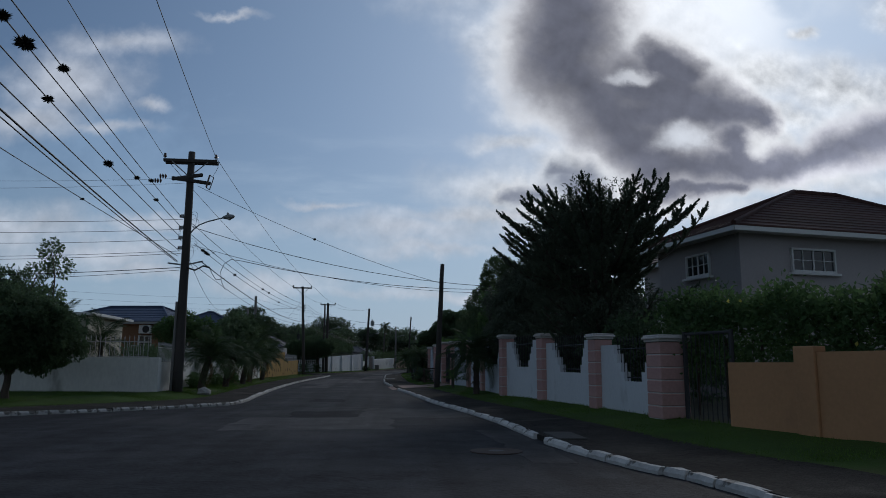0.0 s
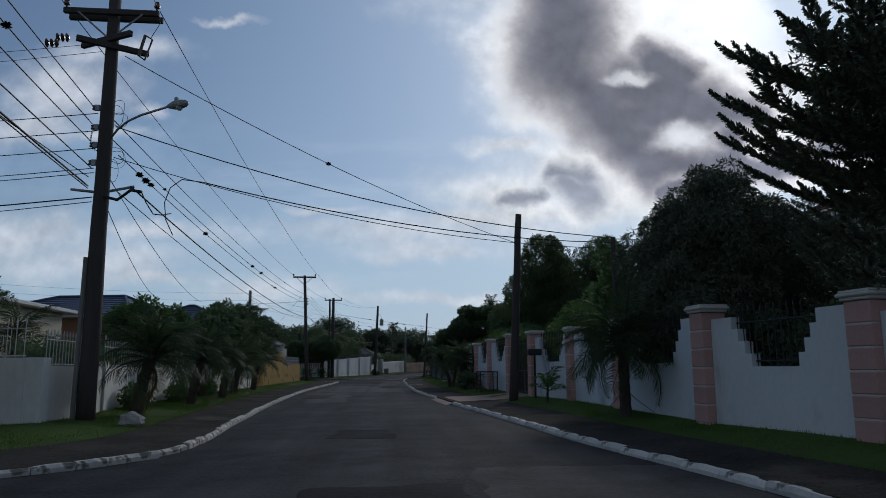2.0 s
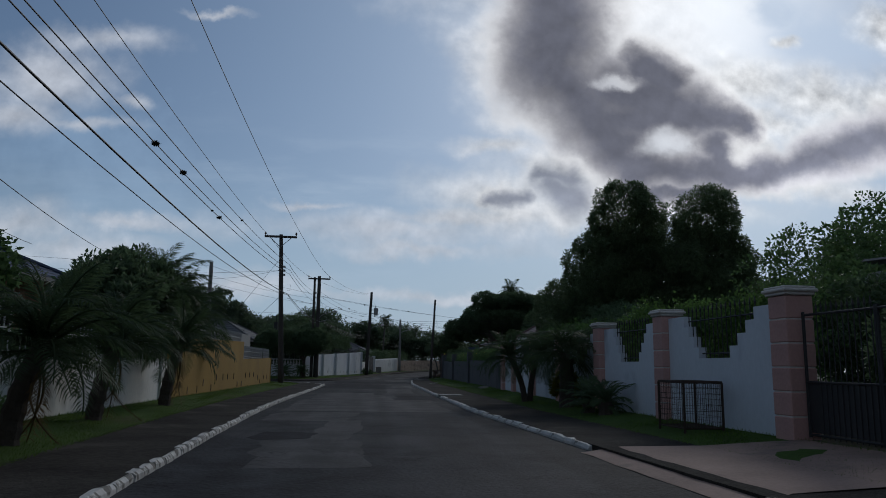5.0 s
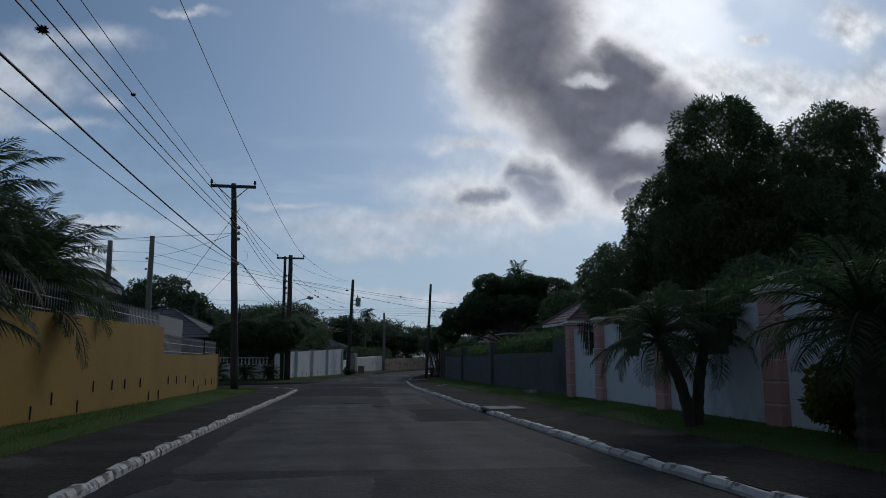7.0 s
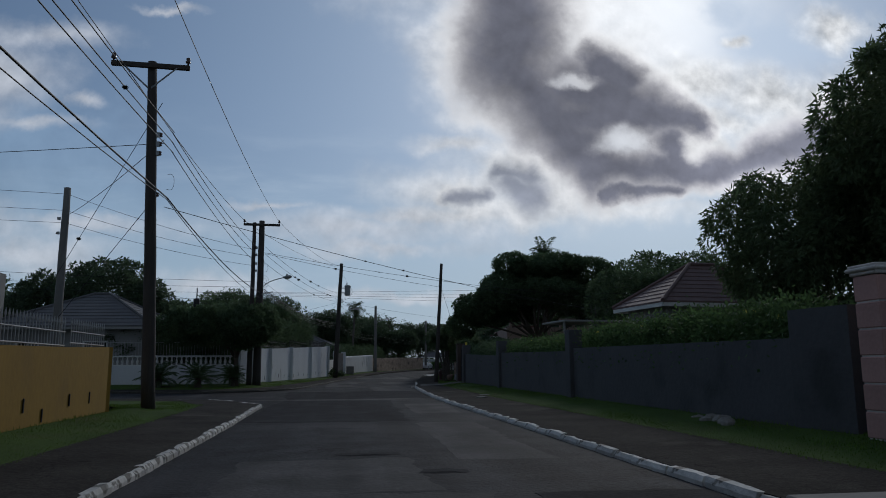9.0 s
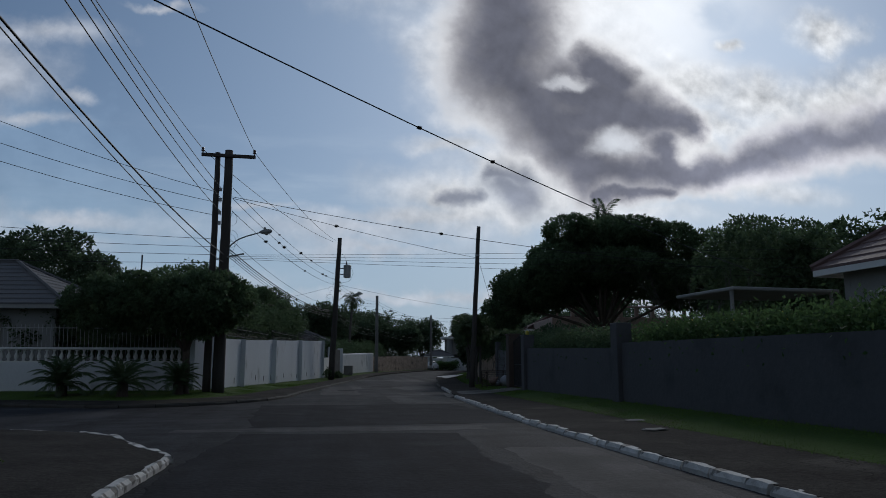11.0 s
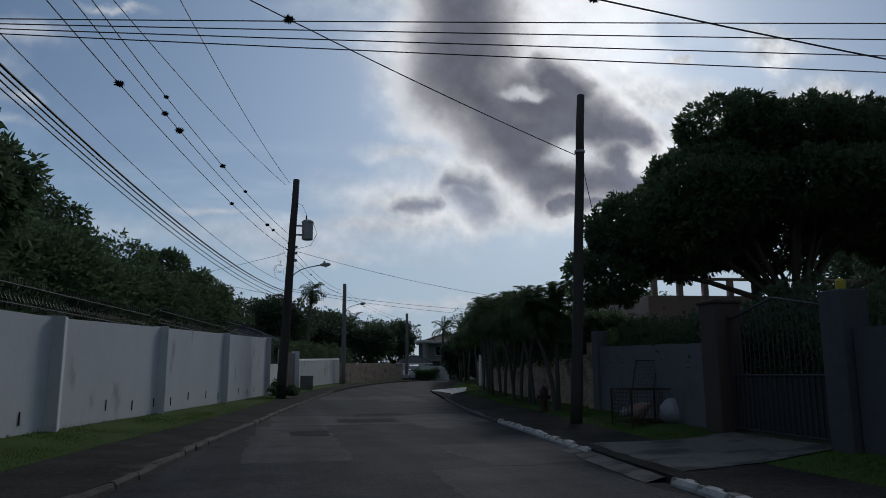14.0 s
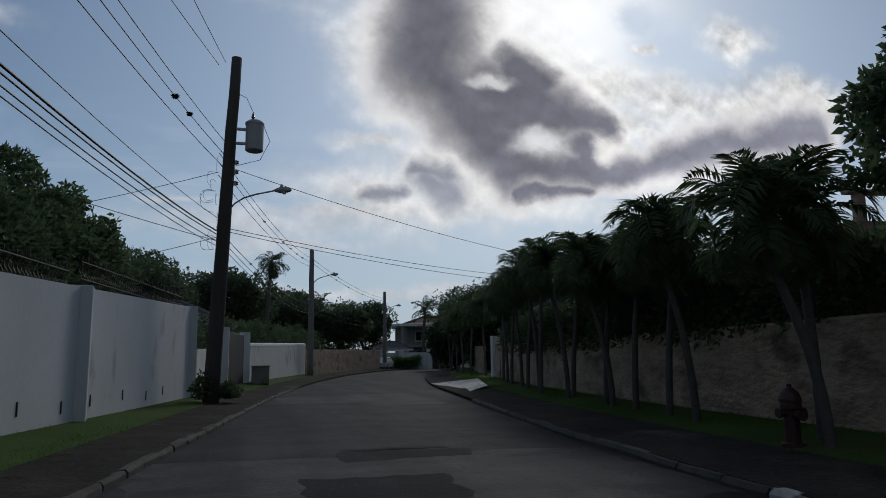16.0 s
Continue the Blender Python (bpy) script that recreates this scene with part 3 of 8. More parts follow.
def quads_mesh(name, verts, mat, n=4):
    """A mesh of loose polygons of n corners from an array of vertices."""
    me = bpy.data.meshes.new(name)
    count = len(verts) // n
    me.vertices.add(len(verts))
    me.vertices.foreach_set("co", np.asarray(verts, np.float32).ravel())
    me.loops.add(len(verts))
    me.loops.foreach_set("vertex_index", np.arange(len(verts), dtype=np.int32))
    me.polygons.add(count)
    me.polygons.foreach_set("loop_start", np.arange(0, len(verts), n, dtype=np.int32))
    me.update(calc_edges=True)
    me.materials.append(mat)
    return me


def along(line, step):
    """Points every step metres along a polyline, with the direction there."""
    out, left = [], 0.0
    for (x0, y0), (x1, y1) in zip(line, line[1:]):
        d = math.hypot(x1 - x0, y1 - y0)
        s = left
        while s < d:
            out.append((x0 + (x1 - x0) * s / d, y0 + (y1 - y0) * s / d, (x1 - x0) / d, (y1 - y0) / d))
            s += step
        left = s - d
    return out


def at_y(line, y):
    """The x of a line that runs along y."""
    return float(np.interp(y, [p[1] for p in line], [p[0] for p in line]))


def rise(y):
    """The road climbs gently past the bend."""
    k = min(max((y - 118) / 62, 0), 1)
    return 0.45 * k * k * (3 - 2 * k)


def smooth_line(line, n=6):
    """A rounded polyline through the given points."""
    pts = [np.array(p, float) for p in line]
    out = []
    for i in range(len(pts) - 1):
        a, b, c, d = pts[max(i - 1, 0)], pts[i], pts[i + 1], pts[min(i + 2, len(pts) - 1)]
        for k in range(n):
            t = k / n
            out.append(tuple(0.5 * ((2 * b) + (c - a) * t + (2 * a - 5 * b + 4 * c - d) * t * t + (3 * b - a - 3 * c + d) * t ** 3)))
    out.append(tuple(pts[-1]))
    return out


def loft(shape, a, b, za, zb, rows=2, wave=0.0):
    """A strip between two polylines of as many points, at heights za and zb over the road."""
    n = len(a)
    vs, fs = [], []
    for j in range(rows + 1):
        t = j / rows
        for p, q in zip(a, b):
            x, y = p[0] + (q[0] - p[0]) * t, p[1] + (q[1] - p[1]) * t
            z = za + (zb - za) * t + rise(y)
            if wave and 0 < j < rows:
                z += wave * noise.noise(Vector((x * 0.9, y * 0.9, 3.1)))
            vs.append((x, y, z))
    for j in range(rows):
        for i in range(n - 1):
            fs.append((j * n + i, j * n + i + 1, (j + 1) * n + i + 1, (j + 1) * n + i))
    shape.add(vs, fs)

# ---- ground, road, pavements ----
VERGE = 0.27          # the grass at the foot of the walls, over the road
KERB_R = [(9.6, -14), (8.6, 0), (7.4, 10.6), (6.9, 12.6), (6.4, 15.4), (6.2, 20), (5.7, 24.5), (5.2, 28.4), (4.7, 34.6), (4.1, 41), (3.8, 46), (3.5, 51),
          (3.27, 55), (3.15, 63.5), (3.1, 68), (3.1, 75), (3.05, 82.5), (3.12, 88), (3.4, 94), (3.75, 100), (4.35, 105.2), (4.9, 110.5), (5.4, 115.5),
          (6.2, 121), (7.8, 132), (9.3, 141.6), (13, 157), (19, 175), (24, 192)]
WALL_R = [(14.5, -14), (13.6, 2), (11.6, 11.5), (10.6, 14.2), (9.85, 16.1), (9.4, 18.0), (8.9, 21.2), (8.25, 25.0), (7.85, 29.2), (7.65, 33.4), (7.46, 37.6),
          (7.05, 41.5), (6.75, 44.6), (6.5, 49.0), (6.42, 53.1), (6.44, 57.4), (6.5, 61.6), (6.6, 65.9), (6.7, 68.6), (6.5, 70), (6.52, 81.2), (6.58, 91.2), (6.65, 100.5),
          (6.9, 104), (7.85, 109.6), (8.3, 112.2), (8.8, 116), (9.5, 122), (11, 131.4), (13.1, 142.2), (16.5, 156), (22, 173), (27.5, 191)]
KERB_1 = [(-14, 14.5), (-5.7, 22), (-3.1, 24.6), (-1.35, 27.3), (-1.65, 33.4), (-2.3, 43), (-2.9, 58), (-2.88, 79), (-3.5, 83.7), (-8, 87.4), (-30, 92.5)]
WALK_1 = [(-15, 16), (-6.6, 23.6), (-4.2, 26.2), (-2.9, 28.6), (-3.1, 33.6), (-3.8, 43), (-4.4, 58), (-4.4, 78.5), (-5.0, 82.4), (-8.6, 85.5), (-30, 90.6)]
WALL_1 = [(-24, 31.2), (-10, 30.75), (-7, 30.65), (-4.7, 30.6), (-5.3, 38), (-5.7, 47), (-5.75, 60), (-5.7, 76), (-6.0, 78.6), (-9, 80), (-30, 86)]
KERB_2 = [(-40, 103), (-20, 98.3), (-11, 96.2), (-6.9, 94.9), (-4.6, 96), (-3, 98.8), (-2.4, 102), (-2.1, 105.5), (-1.5, 110.3), (-0.5, 119), (1.6, 134), (5, 150), (10, 166), (18, 185)]
WALK_2 = [(-40, 104.5), (-20, 100), (-11, 97.7), (-7.2, 96.6), (-5.4, 97.6), (-4.2, 100), (-3.8, 103), (-3.4, 106), (-2.7, 110.8), (-1.7, 119.5), (0.3, 134.5), (3.6, 151), (8.6, 167), (16.8, 186)]
WALL_2 = [(-40, 106.5), (-20, 103.2), (-11, 101.6), (-8, 101.5), (-6, 101.5), (-5.5, 102), (-5.3, 104), (-5, 106), (-4.3, 111), (-2.9, 120), (-0.8, 134.5), (3.0, 151.5), (7.6, 168), (15.8, 187)]


def offset(line, d):
    out = []
    for i, (x, y) in enumerate(line):
        a, b = line[max(i - 1, 0)], line[min(i + 1, len(line) - 1)]
        k = math.hypot(b[0] - a[0], b[1] - a[1])
        out.append((x + (b[1] - a[1]) / k * d, y - (b[0] - a[0]) / k * d))
    return out


gr = Shape()
GX, GY = [-900, -300, -120, -60, -30, 0, 30, 60, 120, 300, 900], [-600, -200, -60, 0, 60, 118, 133, 149, 165, 180, 230, 400, 900, 2200]
gr.add([(x, y, -0.06 + rise(y)) for y in GY for x in GX],
       [(j * len(GX) + i, j * len(GX) + i + 1, (j + 1) * len(GX) + i + 1, (j + 1) * len(GX) + i) for j in range(len(GY) - 1) for i in range(len(GX) - 1)])
ground = solid("ground", gr, M_SOIL, "bare earth and scrub beyond the street", "ground", kind="structure")

rd = Shape()
RX = [-40 + 2.0 * i for i in range(41)]
RY = [-16 + 2.0 * i for i in range(109)]
rd.add([(x, y, 0.0 + rise(y)) for y in RY for x in RX],
       [(j * len(RX) + i, j * len(RX) + i + 1, (j + 1) * len(RX) + i + 1, (j + 1) * len(RX) + i) for j in range(len(RY) - 1) for i in range(len(RX) - 1)])
road = solid("road", rd, M_ASPHALT, "worn patched asphalt road with pale and dark repairs", "road", kind="structure", smooth=True)

KR = smooth_line(KERB_R, 4)
WR = [(at_y(WALL_R, y), y) for _, y in KR]
SR = [(k[0] + 0.52 * (w[0] - k[0]), k[1] + 0.0) for k, w in zip(KR, WR)]
SR = [(min(s[0], k[0] + 1.75), s[1]) for s, k in zip(SR, KR)]
K1, S1, W1 = (smooth_line(p, 5) for p in (KERB_1, WALK_1, WALL_1))
K2, S2, W2 = (smooth_line(p, 5) for p in (KERB_2, WALK_2, WALL_2))


def pavement(name, k, s, label):
    sh = Shape()
    loft(sh, k, k, -0.05, 0.095, 1)
    loft(sh, k, s, 0.095, 0.14, 3, 0.015)
    return solid(name, sh, M_WALK, label, "pavement", kind="structure", smooth=False)


def verge(name, s, w, label):
    sh = Shape()
    loft(sh, s, w, 0.14, VERGE, 4, 0.05)
    return solid(name, sh, M_GRASS_BED, label, "grass verge", kind="structure", smooth=True)


pavement("pavement_east", KR, SR, "dark cracked tarmac footpath beside the white kerb")
pavement("pavement_west", K1, S1, "dark tarmac footpath with grass creeping in")
pavement("pavement_far", K2, S2, "dark tarmac footpath with a bare kerb")
verge("verge_east", SR, WR, "mown green grass strip at the foot of the walls")
verge("verge_west", S1, W1, "mown green grass strip at the foot of the walls")
verge("verge_far", S2, W2, "narrow green grass strip at the foot of the walls")


def yard(name, w, far, label):
    sh = Shape()
    b = [(far, y) for _, y in w]
    loft(sh, w, b, VERGE, VERGE, 3)
    return solid(name, sh, M_SOIL, label, "garden ground", kind="structure")


yard("yard_east", WR, 120, "dark garden soil behind the wall")
yd = Shape()
yd.add([(*p, VERGE) for p in ((-60, 31.3), (-4.75, 30.65), (-5.4, 38), (-5.75, 47), (-5.8, 60), (-5.75, 76), (-6.05, 78.6), (-9, 80), (-30, 86), (-60, 94))], [tuple(range(10))])
solid("yard_west", yd, M_SOIL, "dark garden soil behind the wall", "garden ground", kind="structure")
yd = Shape()
loft(yd, W2, [(p[0] - 2, p[1] + 60) if i < 22 else (-60, p[1] + 40) for i, p in enumerate(W2)], VERGE, VERGE, 3)
solid("yard_far", yd, M_SOIL, "dark garden soil behind the wall", "garden ground", kind="structure")


# kerb stones
def kerb_meshes(mat, lengths):
    """Lumpy rounded stones along y, one for each length."""
    out = []
    rng = random.Random(5)
    for ln in lengths:
        vs, fs = [], []
        for j in range(5):
            y, k = ln * (j / 4 - 0.5), (0.94 if j in (0, 4) else 1.0)
            for x, z in ((-0.072, -0.10), (-0.080, 0.045), (-0.048, 0.098), (0.042, 0.102), (0.074, 0.060), (0.070, -0.10)):
                vs.append((x * k + rng.uniform(-0.008, 0.008), y + rng.uniform(-0.012, 0.012), z * (k if z > 0 else 1) + rng.uniform(-0.007, 0.007)))
        for j in range(4):
            fs += [(j * 6 + i, j * 6 + i + 1, j * 6 + 7 + i, j * 6 + 6 + i) for i in range(5)]
        fs += [tuple(range(6)), tuple(range(29, 23, -1))]
        out.append((ln, Shape().add(vs, fs).mesh("kerb_stone", mat)))
    return out


KM_W, KM_P, KM_S = kerb_meshes(M_KERB_W, (0.92, 0.80, 0.66, 0.52, 0.38, 0.86)), kerb_meshes(M_KERB, (0.92, 0.88, 0.80)), kerb_meshes(M_KERB_W, (0.62, 0.52, 0.44, 0.36, 0.56))


def kerb(name, line, label, gaps=(), bare=None):
    root = thing(name, (0, 0, 0), label, "kerb", kind="structure")
    rng = random.Random(len(line))
    pts = along(line, 0.05)
    i = 0
    while i < len(pts):
        x, y, ax, ay = pts[i]
        ln, mesh = rng.choice(KM_P if bare and bare(x, y) else KM_S if x > 0 and y > 78 else KM_W)
        n = max(int(round((ln + rng.uniform(0.0, 0.04)) / 0.05)), 2)
        j = min(i + n // 2, len(pts) - 1)
        i += n
        x, y, ax, ay = pts[j]
        if any(p < y < q for p, q in gaps):
            continue
        m = pose(x + rng.uniform(-0.007, 0.007), y, rise(y) + rng.uniform(-0.012, 0.010), rng.uniform(-0.9, 0.9), rng.uniform(-2, 2), math.degrees(math.atan2(-ax, ay)) + rng.uniform(-1.2, 1.2))
        part("kerb_stone", mesh, None, root, m=m)
    return root


kerb("kerb_east", [p for p in KR if 4 < p[1] < 128], "chipped white-painted kerb stones along the footpath", gaps=((15.2, 16.3), (40.9, 45.3), (64.75, 65.7), (100.2, 103.4)), bare=lambda x, y: y > 110.8)
kerb("kerb_west", [p for p in K1 if p[0] > -16], "chipped white-painted kerb stones round the grass corner", bare=lambda x, y: x < -6.5)
kerb("kerb_far", [p for p in K2 if p[0] > -16 and p[1] < 138], "bare dirty concrete kerb stones", bare=lambda x, y: True)


# repairs of the road: thin sheets with ragged, nearly straight rims
def patch(x0, y0, x1, y1, mat, label, seed, turn=0.0, z=0.004):
    rng = random.Random(seed)
    cx, cy, hx, hy = (x0 + x1) / 2, (y0 + y1) / 2, abs(x1 - x0) / 2, abs(y1 - y0) / 2
    corner = [(-hx + rng.uniform(-0.1, 0.1), -hy + rng.uniform(-0.2, 0.2)), (hx + rng.uniform(-0.1, 0.1), -hy + rng.uniform(-0.2, 0.2)),
              (hx + rng.uniform(-0.1, 0.1), hy + rng.uniform(-0.2, 0.2)), (-hx + rng.uniform(-0.1, 0.1), hy + rng.uniform(-0.2, 0.2))]
    ca, sa = math.cos(radians(turn)), math.sin(radians(turn))
    pts = []
    for a, b in zip(corner, corner[1:] + corner[:1]):
        n = max(int(math.hypot(b[0] - a[0], b[1] - a[1]) / 0.16), 3)
        drift = 0.0
        for k in range(n):
            t = k / n
            drift = drift * 0.86 + rng.uniform(-0.075, 0.075)
            px, py = a[0] + (b[0] - a[0]) * t, a[1] + (b[1] - a[1]) * t
            ln = math.hypot(px, py) + 1e-6
            px, py = px + px / ln * drift, py + py / ln * drift
            pts.append((cx + px * ca - py * sa, cy + px * sa + py * ca))
    sh = Shape()
    n = len(pts)

    def ring(d, zz):
        out = []
        for x, y in pts:
            ln = math.hypot(x - cx, y - cy) + 1e-6
            out.append((x + (x - cx) / ln * d, y + (y - cy) / ln * d, rise(y) + zz))
        return out

    sh.add(ring(0.05, -0.006) + ring(0.0, z), [(i, (i + 1) % n, n + (i + 1) % n, n + i) for i in range(n)] + [tuple(n + i for i in range(n))])
    part("repair", sh, mat, road, label)

# ---- boundary walls ----
def pillar(at, h, w, label, rz, courses=6, mat=M_PINK, group="pink block gate piers"):
    """A pier of stacked blocks with pale joints and a moulded cap, standing at a point."""
    root = thing("wall_pier", at, label, "pier", group, rz=rz)
    core = Shape().box((0, 0, h / 2 - 0.1), (w - 0.03, w - 0.03, h + 0.1), 0.01)
    part("joint_core", core, M_MORTAR, root, "pale mortar joints")
    ch = h / courses
    blk = Shape().box((0, 0, 0), (w, w, ch - 0.022), 0.014).mesh("block", mat)
    for k in range(courses):
        part("block", blk, None, root, m=pose(0, 0, ch * (k + 0.5)))
    cap = Shape()
    cap.box((0, 0, h + 0.025), (w + 0.06, w + 0.06, 0.05), 0.012)
    cap.box((0, 0, h + 0.075), (w + 0.14, w + 0.14, 0.055), 0.018)
    cap.box((0, 0, h + 0.12), (w + 0.08, w + 0.08, 0.04), 0.012)
    part("cap", cap, M_CAP, root, "pale moulded concrete cap")
    return root


def picket_meshes(h, r, mat, flat=False):
    sh = Shape()
    if flat:
        sh.box((0, 0, h / 2), (0.022, 0.012, h))
    else:
        sh.tube([(0, 0, 0), (0, 0, h)], r, 5)
    sh.tube([(0, 0, h), (0, 0, h + 0.03), (0, 0, h + 0.13)], [r * 1.2, r * 2.2, 0.002], 5)
    return sh.mesh("picket", mat)


def railing(p0, p1, z0, h, mat, label, step=0.16, group="", rails=(0.08, 0.9), category="railing", bow=False):
    """Pickets on two rails between two points, standing on a wall's top at z0."""
    root = thing("railing", (p0[0], p0[1], z0), label, category, group)
    dx, dy = p1[0] - p0[0], p1[1] - p0[1]
    ln = math.hypot(dx, dy)
    for fr in rails:
        sh = Shape().tube([(0, 0, h * fr), (dx, dy, h * fr)], 0.014, 5)
        part("rail", sh, mat, root)
    if bow:
        pk = Shape().tube([(0, 0, 0), (0, 0, h * 0.2), (0.05, 0, h * 0.38), (0.05, 0, h * 0.55), (0, 0, h * 0.75), (0, 0, h)], 0.010, 4).mesh("picket", mat)
    else:
        pk = picket_meshes(h, 0.010, mat)
    n = max(int(ln / step), 1)
    rz = math.degrees(math.atan2(dy, dx))
    for k in range(n + 1):
        t = (k + 0.2) / (n + 0.4)
        part("picket", pk, None, root, m=pose(dx * t, dy * t, 0, 0, 0, rz + (90 if bow else 0)))
    return root


PIERS = [(9.4, 18.0), (8.95, 21.3), (8.40, 25.15), (7.78, 28.85), (7.63, 33.35), (7.50, 37.6), (7.02, 41.3), (6.78, 44.85), (6.58, 49.2), (6.40, 53.0), (6.40, 57.2),
         (6.46, 61.5), (6.52, 65.6), (6.55, 68.4)]
WALL_BASE = VERGE - 0.35


def pier_top(y):
    """The piers' caps climb a little along the street."""
    return float(np.interp(y, (18, 21.3, 25, 29.2, 37.6, 44.7, 49, 57.4, 65.9, 68.6), (1.92, 2.08, 2.24, 2.36, 2.45, 2.58, 2.55, 2.42, 2.47, 2.54)))


def facing(a, b):
    return math.degrees(math.atan2(b[1] - a[1], b[0] - a[0]))


for k, p in enumerate(PIERS):
    a, b = PIERS[max(k - 1, 0)], PIERS[min(k + 1, len(PIERS) - 1)]
    h = pier_top(p[1]) - 0.14 - (VERGE - 0.03)
    pillar((p[0], p[1], VERGE - 0.03), h, 0.46 if k else 0.62, "square pier of rose-pink blocks with white joints and a moulded cap", facing(a, b) - 90)

# solid share of a panel and the width of one step, at either end
STEPS = {0: ((0.06, 0.060), (0.27, 0.062)), 1: ((0.16, 0.028), (0.15, 0.060)), 2: ((0.21, 0.042), (0.18, 0.050)), 3: ((0.18, 0.036), (0.14, 0.05)), 4: ((0.14, 0.05), (0.16, 0.062)),
         5: ((0.15, 0.040), (0.14, 0.05)), 7: ((0.17, 0.070), (0.18, 0.05)), 12: ((0.02, 0.070), (0.06, 0.10))}
east = thing("wall_east", (0, 0, 0), "white-painted boundary wall with stepped openings between pink piers", "wall", kind="structure")
for k in range(len(PIERS) - 1):
    if k == 6:
        continue
    a, b = Vector(PIERS[k]), Vector(PIERS[k + 1])
    d = (b - a).normalized()
    a, b = a + d * (0.32 if k == 0 else 0.235), b - d * 0.235
    L = (b - a).length
    top = (pier_top(a.y) + pier_top(b.y)) / 2 - 0.22
    low = top - 0.84
    lev = [top, top - 0.25 * (top - low), top - 0.5 * (top - low), top - 0.75 * (top - low), low]
    (e, st), (eb, sb) = STEPS.get(k, ((0.20, 0.045), (0.20, 0.045)))
    out = [(0, WALL_BASE), (L, WALL_BASE), (L, lev[0])]
    for i in range(4):
        q = L * (1 - eb - sb * i)
        out += [(q, lev[i]), (q, lev[i + 1])]
    for i in range(3, -1, -1):
        q = L * (e + st * i)
        out += [(q, lev[i + 1]), (q, lev[i])]
    if k == 5:
        # a broken stub beside the gate pier, then a long low shoulder
        out = out[:3] + [(L * 0.86, lev[0]), (L * 0.86, lev[2]), (L * 0.76, lev[2]), (L * 0.76, lev[3]), (L * 0.71, lev[3]), (L * 0.71, lev[4])] + out[11:]
    out += [(0, lev[0])]
    part("wall_panel", Shape().panel(tuple(a), tuple(b), out, 0.16), M_WALL_B if k >= 3 else M_WALL_W, east)
    s0, s1 = a + d * L * (e + 0.01), a + d * L * (1 - eb - 0.01)
    railing(tuple(s0), tuple(s1), low - 0.02, 0.92, M_IRON, "black iron pickets with spear tips in the wall's stepped opening", 0.155, "iron railings in the pink-piered wall", (0.12, 0.82))

# garden gate between the taller piers: two wrought leaves
gate = thing("garden_gate", (7.05, 41.5, VERGE - 0.05), "closed dark wrought-iron double gate between pink piers", "gate")
ga, gb = Vector((6.99, 41.56)), Vector((6.80, 44.60))
gd = (gb - ga)
gl = gd.length / 2
for j in range(2):
    lo = ga + gd * (0.5 * j) - Vector((7.05, 41.5))
    leaf = part("gate_leaf", Shape().tube([(0, 0, 0.1), (0, 0, 1.95)], 0.025, 6).tube([(0, gl - 0.04, 0.1), (0, gl - 0.04, 1.95)], 0.025, 6)
                .tube([(0, 0, 0.14), (0, gl - 0.04, 0.14)], 0.02, 6).tube([(0, 0, 1.9), (0, gl - 0.04, 1.9)], 0.02, 6).tube([(0, 0, 0.9), (0, gl - 0.04, 0.9)], 0.02, 6), M_GATE, gate,
                m=pose(lo.x, lo.y, 0, 0, 0, facing((0, 0), gd) - 90))
    bar = picket_meshes(1.85, 0.009, M_GATE)
    for i in range(11):
        part("gate_bar", bar, None, leaf, m=pose(0, 0.11 * (i + 0.7), 0.1))
    part("sheet", Shape().box((0.012, gl / 2, 0.53), (0.008, gl - 0.1, 0.72)), M_GATE, leaf, "dark sheet-metal infill")

# orange wall and the entrance beside it
orange = thing("wall_orange", (0, 0, 0), "orange-rendered boundary wall with a stepped top and a flat pier", "wall", kind="structure")
OA, OB, OC = (9.78, 15.95), (10.22, 14.52), (13.2, 4.0)
o1 = Vector(OB) - Vector(OA)
part("wall_panel", Shape().panel(OA, OB, [(0, WALL_BASE), (o1.length, WALL_BASE), (o1.length, 1.36), (0, 1.36)], 0.16), M_ORANGE, orange)
part("wall_pier", Shape().box((10.27, 14.32, 0.75), (0.26, 0.40, 1.72), 0.012, facing(OA, OB) - 90), M_ORANGE, orange)
o2 = Vector(OC) - Vector(OB)
part("wall_panel", Shape().panel((10.33, 14.12), OC, [(0, WALL_BASE), (o2.length, WALL_BASE), (o2.length, 1.52), (0, 1.52)], 0.16), M_ORANGE, orange)
ent = thing("side_gate", (9.7, 17.0, VERGE - 0.05), "dark closed side gate in the shade beneath the hedge", "gate")
part("gate_frame", Shape().tube([(0.25, -0.75, 0), (0.25, -0.75, 1.75)], 0.04, 6).tube([(-0.1, 0.55, 0), (-0.1, 0.55, 1.75)], 0.04, 6).tube([(0.25, -0.75, 1.7), (-0.1, 0.55, 1.7)], 0.03, 6), M_GATE, ent)
for i in range(10):
    t = (i + 0.5) / 10
    part("gate_bar", Shape().tube([(0.25 - 0.35 * t, -0.75 + 1.3 * t, 0.05), (0.25 - 0.35 * t, -0.75 + 1.3 * t, 1.68)], 0.011, 5), M_GATE, ent)

# gray wall
gray = thing("wall_gray", (0, 0, 0), "unpainted gray block wall with square piers and a hedge behind", "wall", kind="structure")


def run(parent, pts, top, thick, mat, tops=None, name="wall_panel"):
    """Wall panels from point to point."""
    for k, (a, b) in enumerate(zip(pts, pts[1:])):
        ln = math.hypot(b[0] - a[0], b[1] - a[1])
        t0, t1 = (tops[k], tops[k + 1]) if tops else (top, top)
        g = rise((a[1] + b[1]) / 2)
        part(name, Shape().panel(a, b, [(0, WALL_BASE + g), (ln, WALL_BASE + g), (ln, t1), (0, t0)], thick), mat, parent)


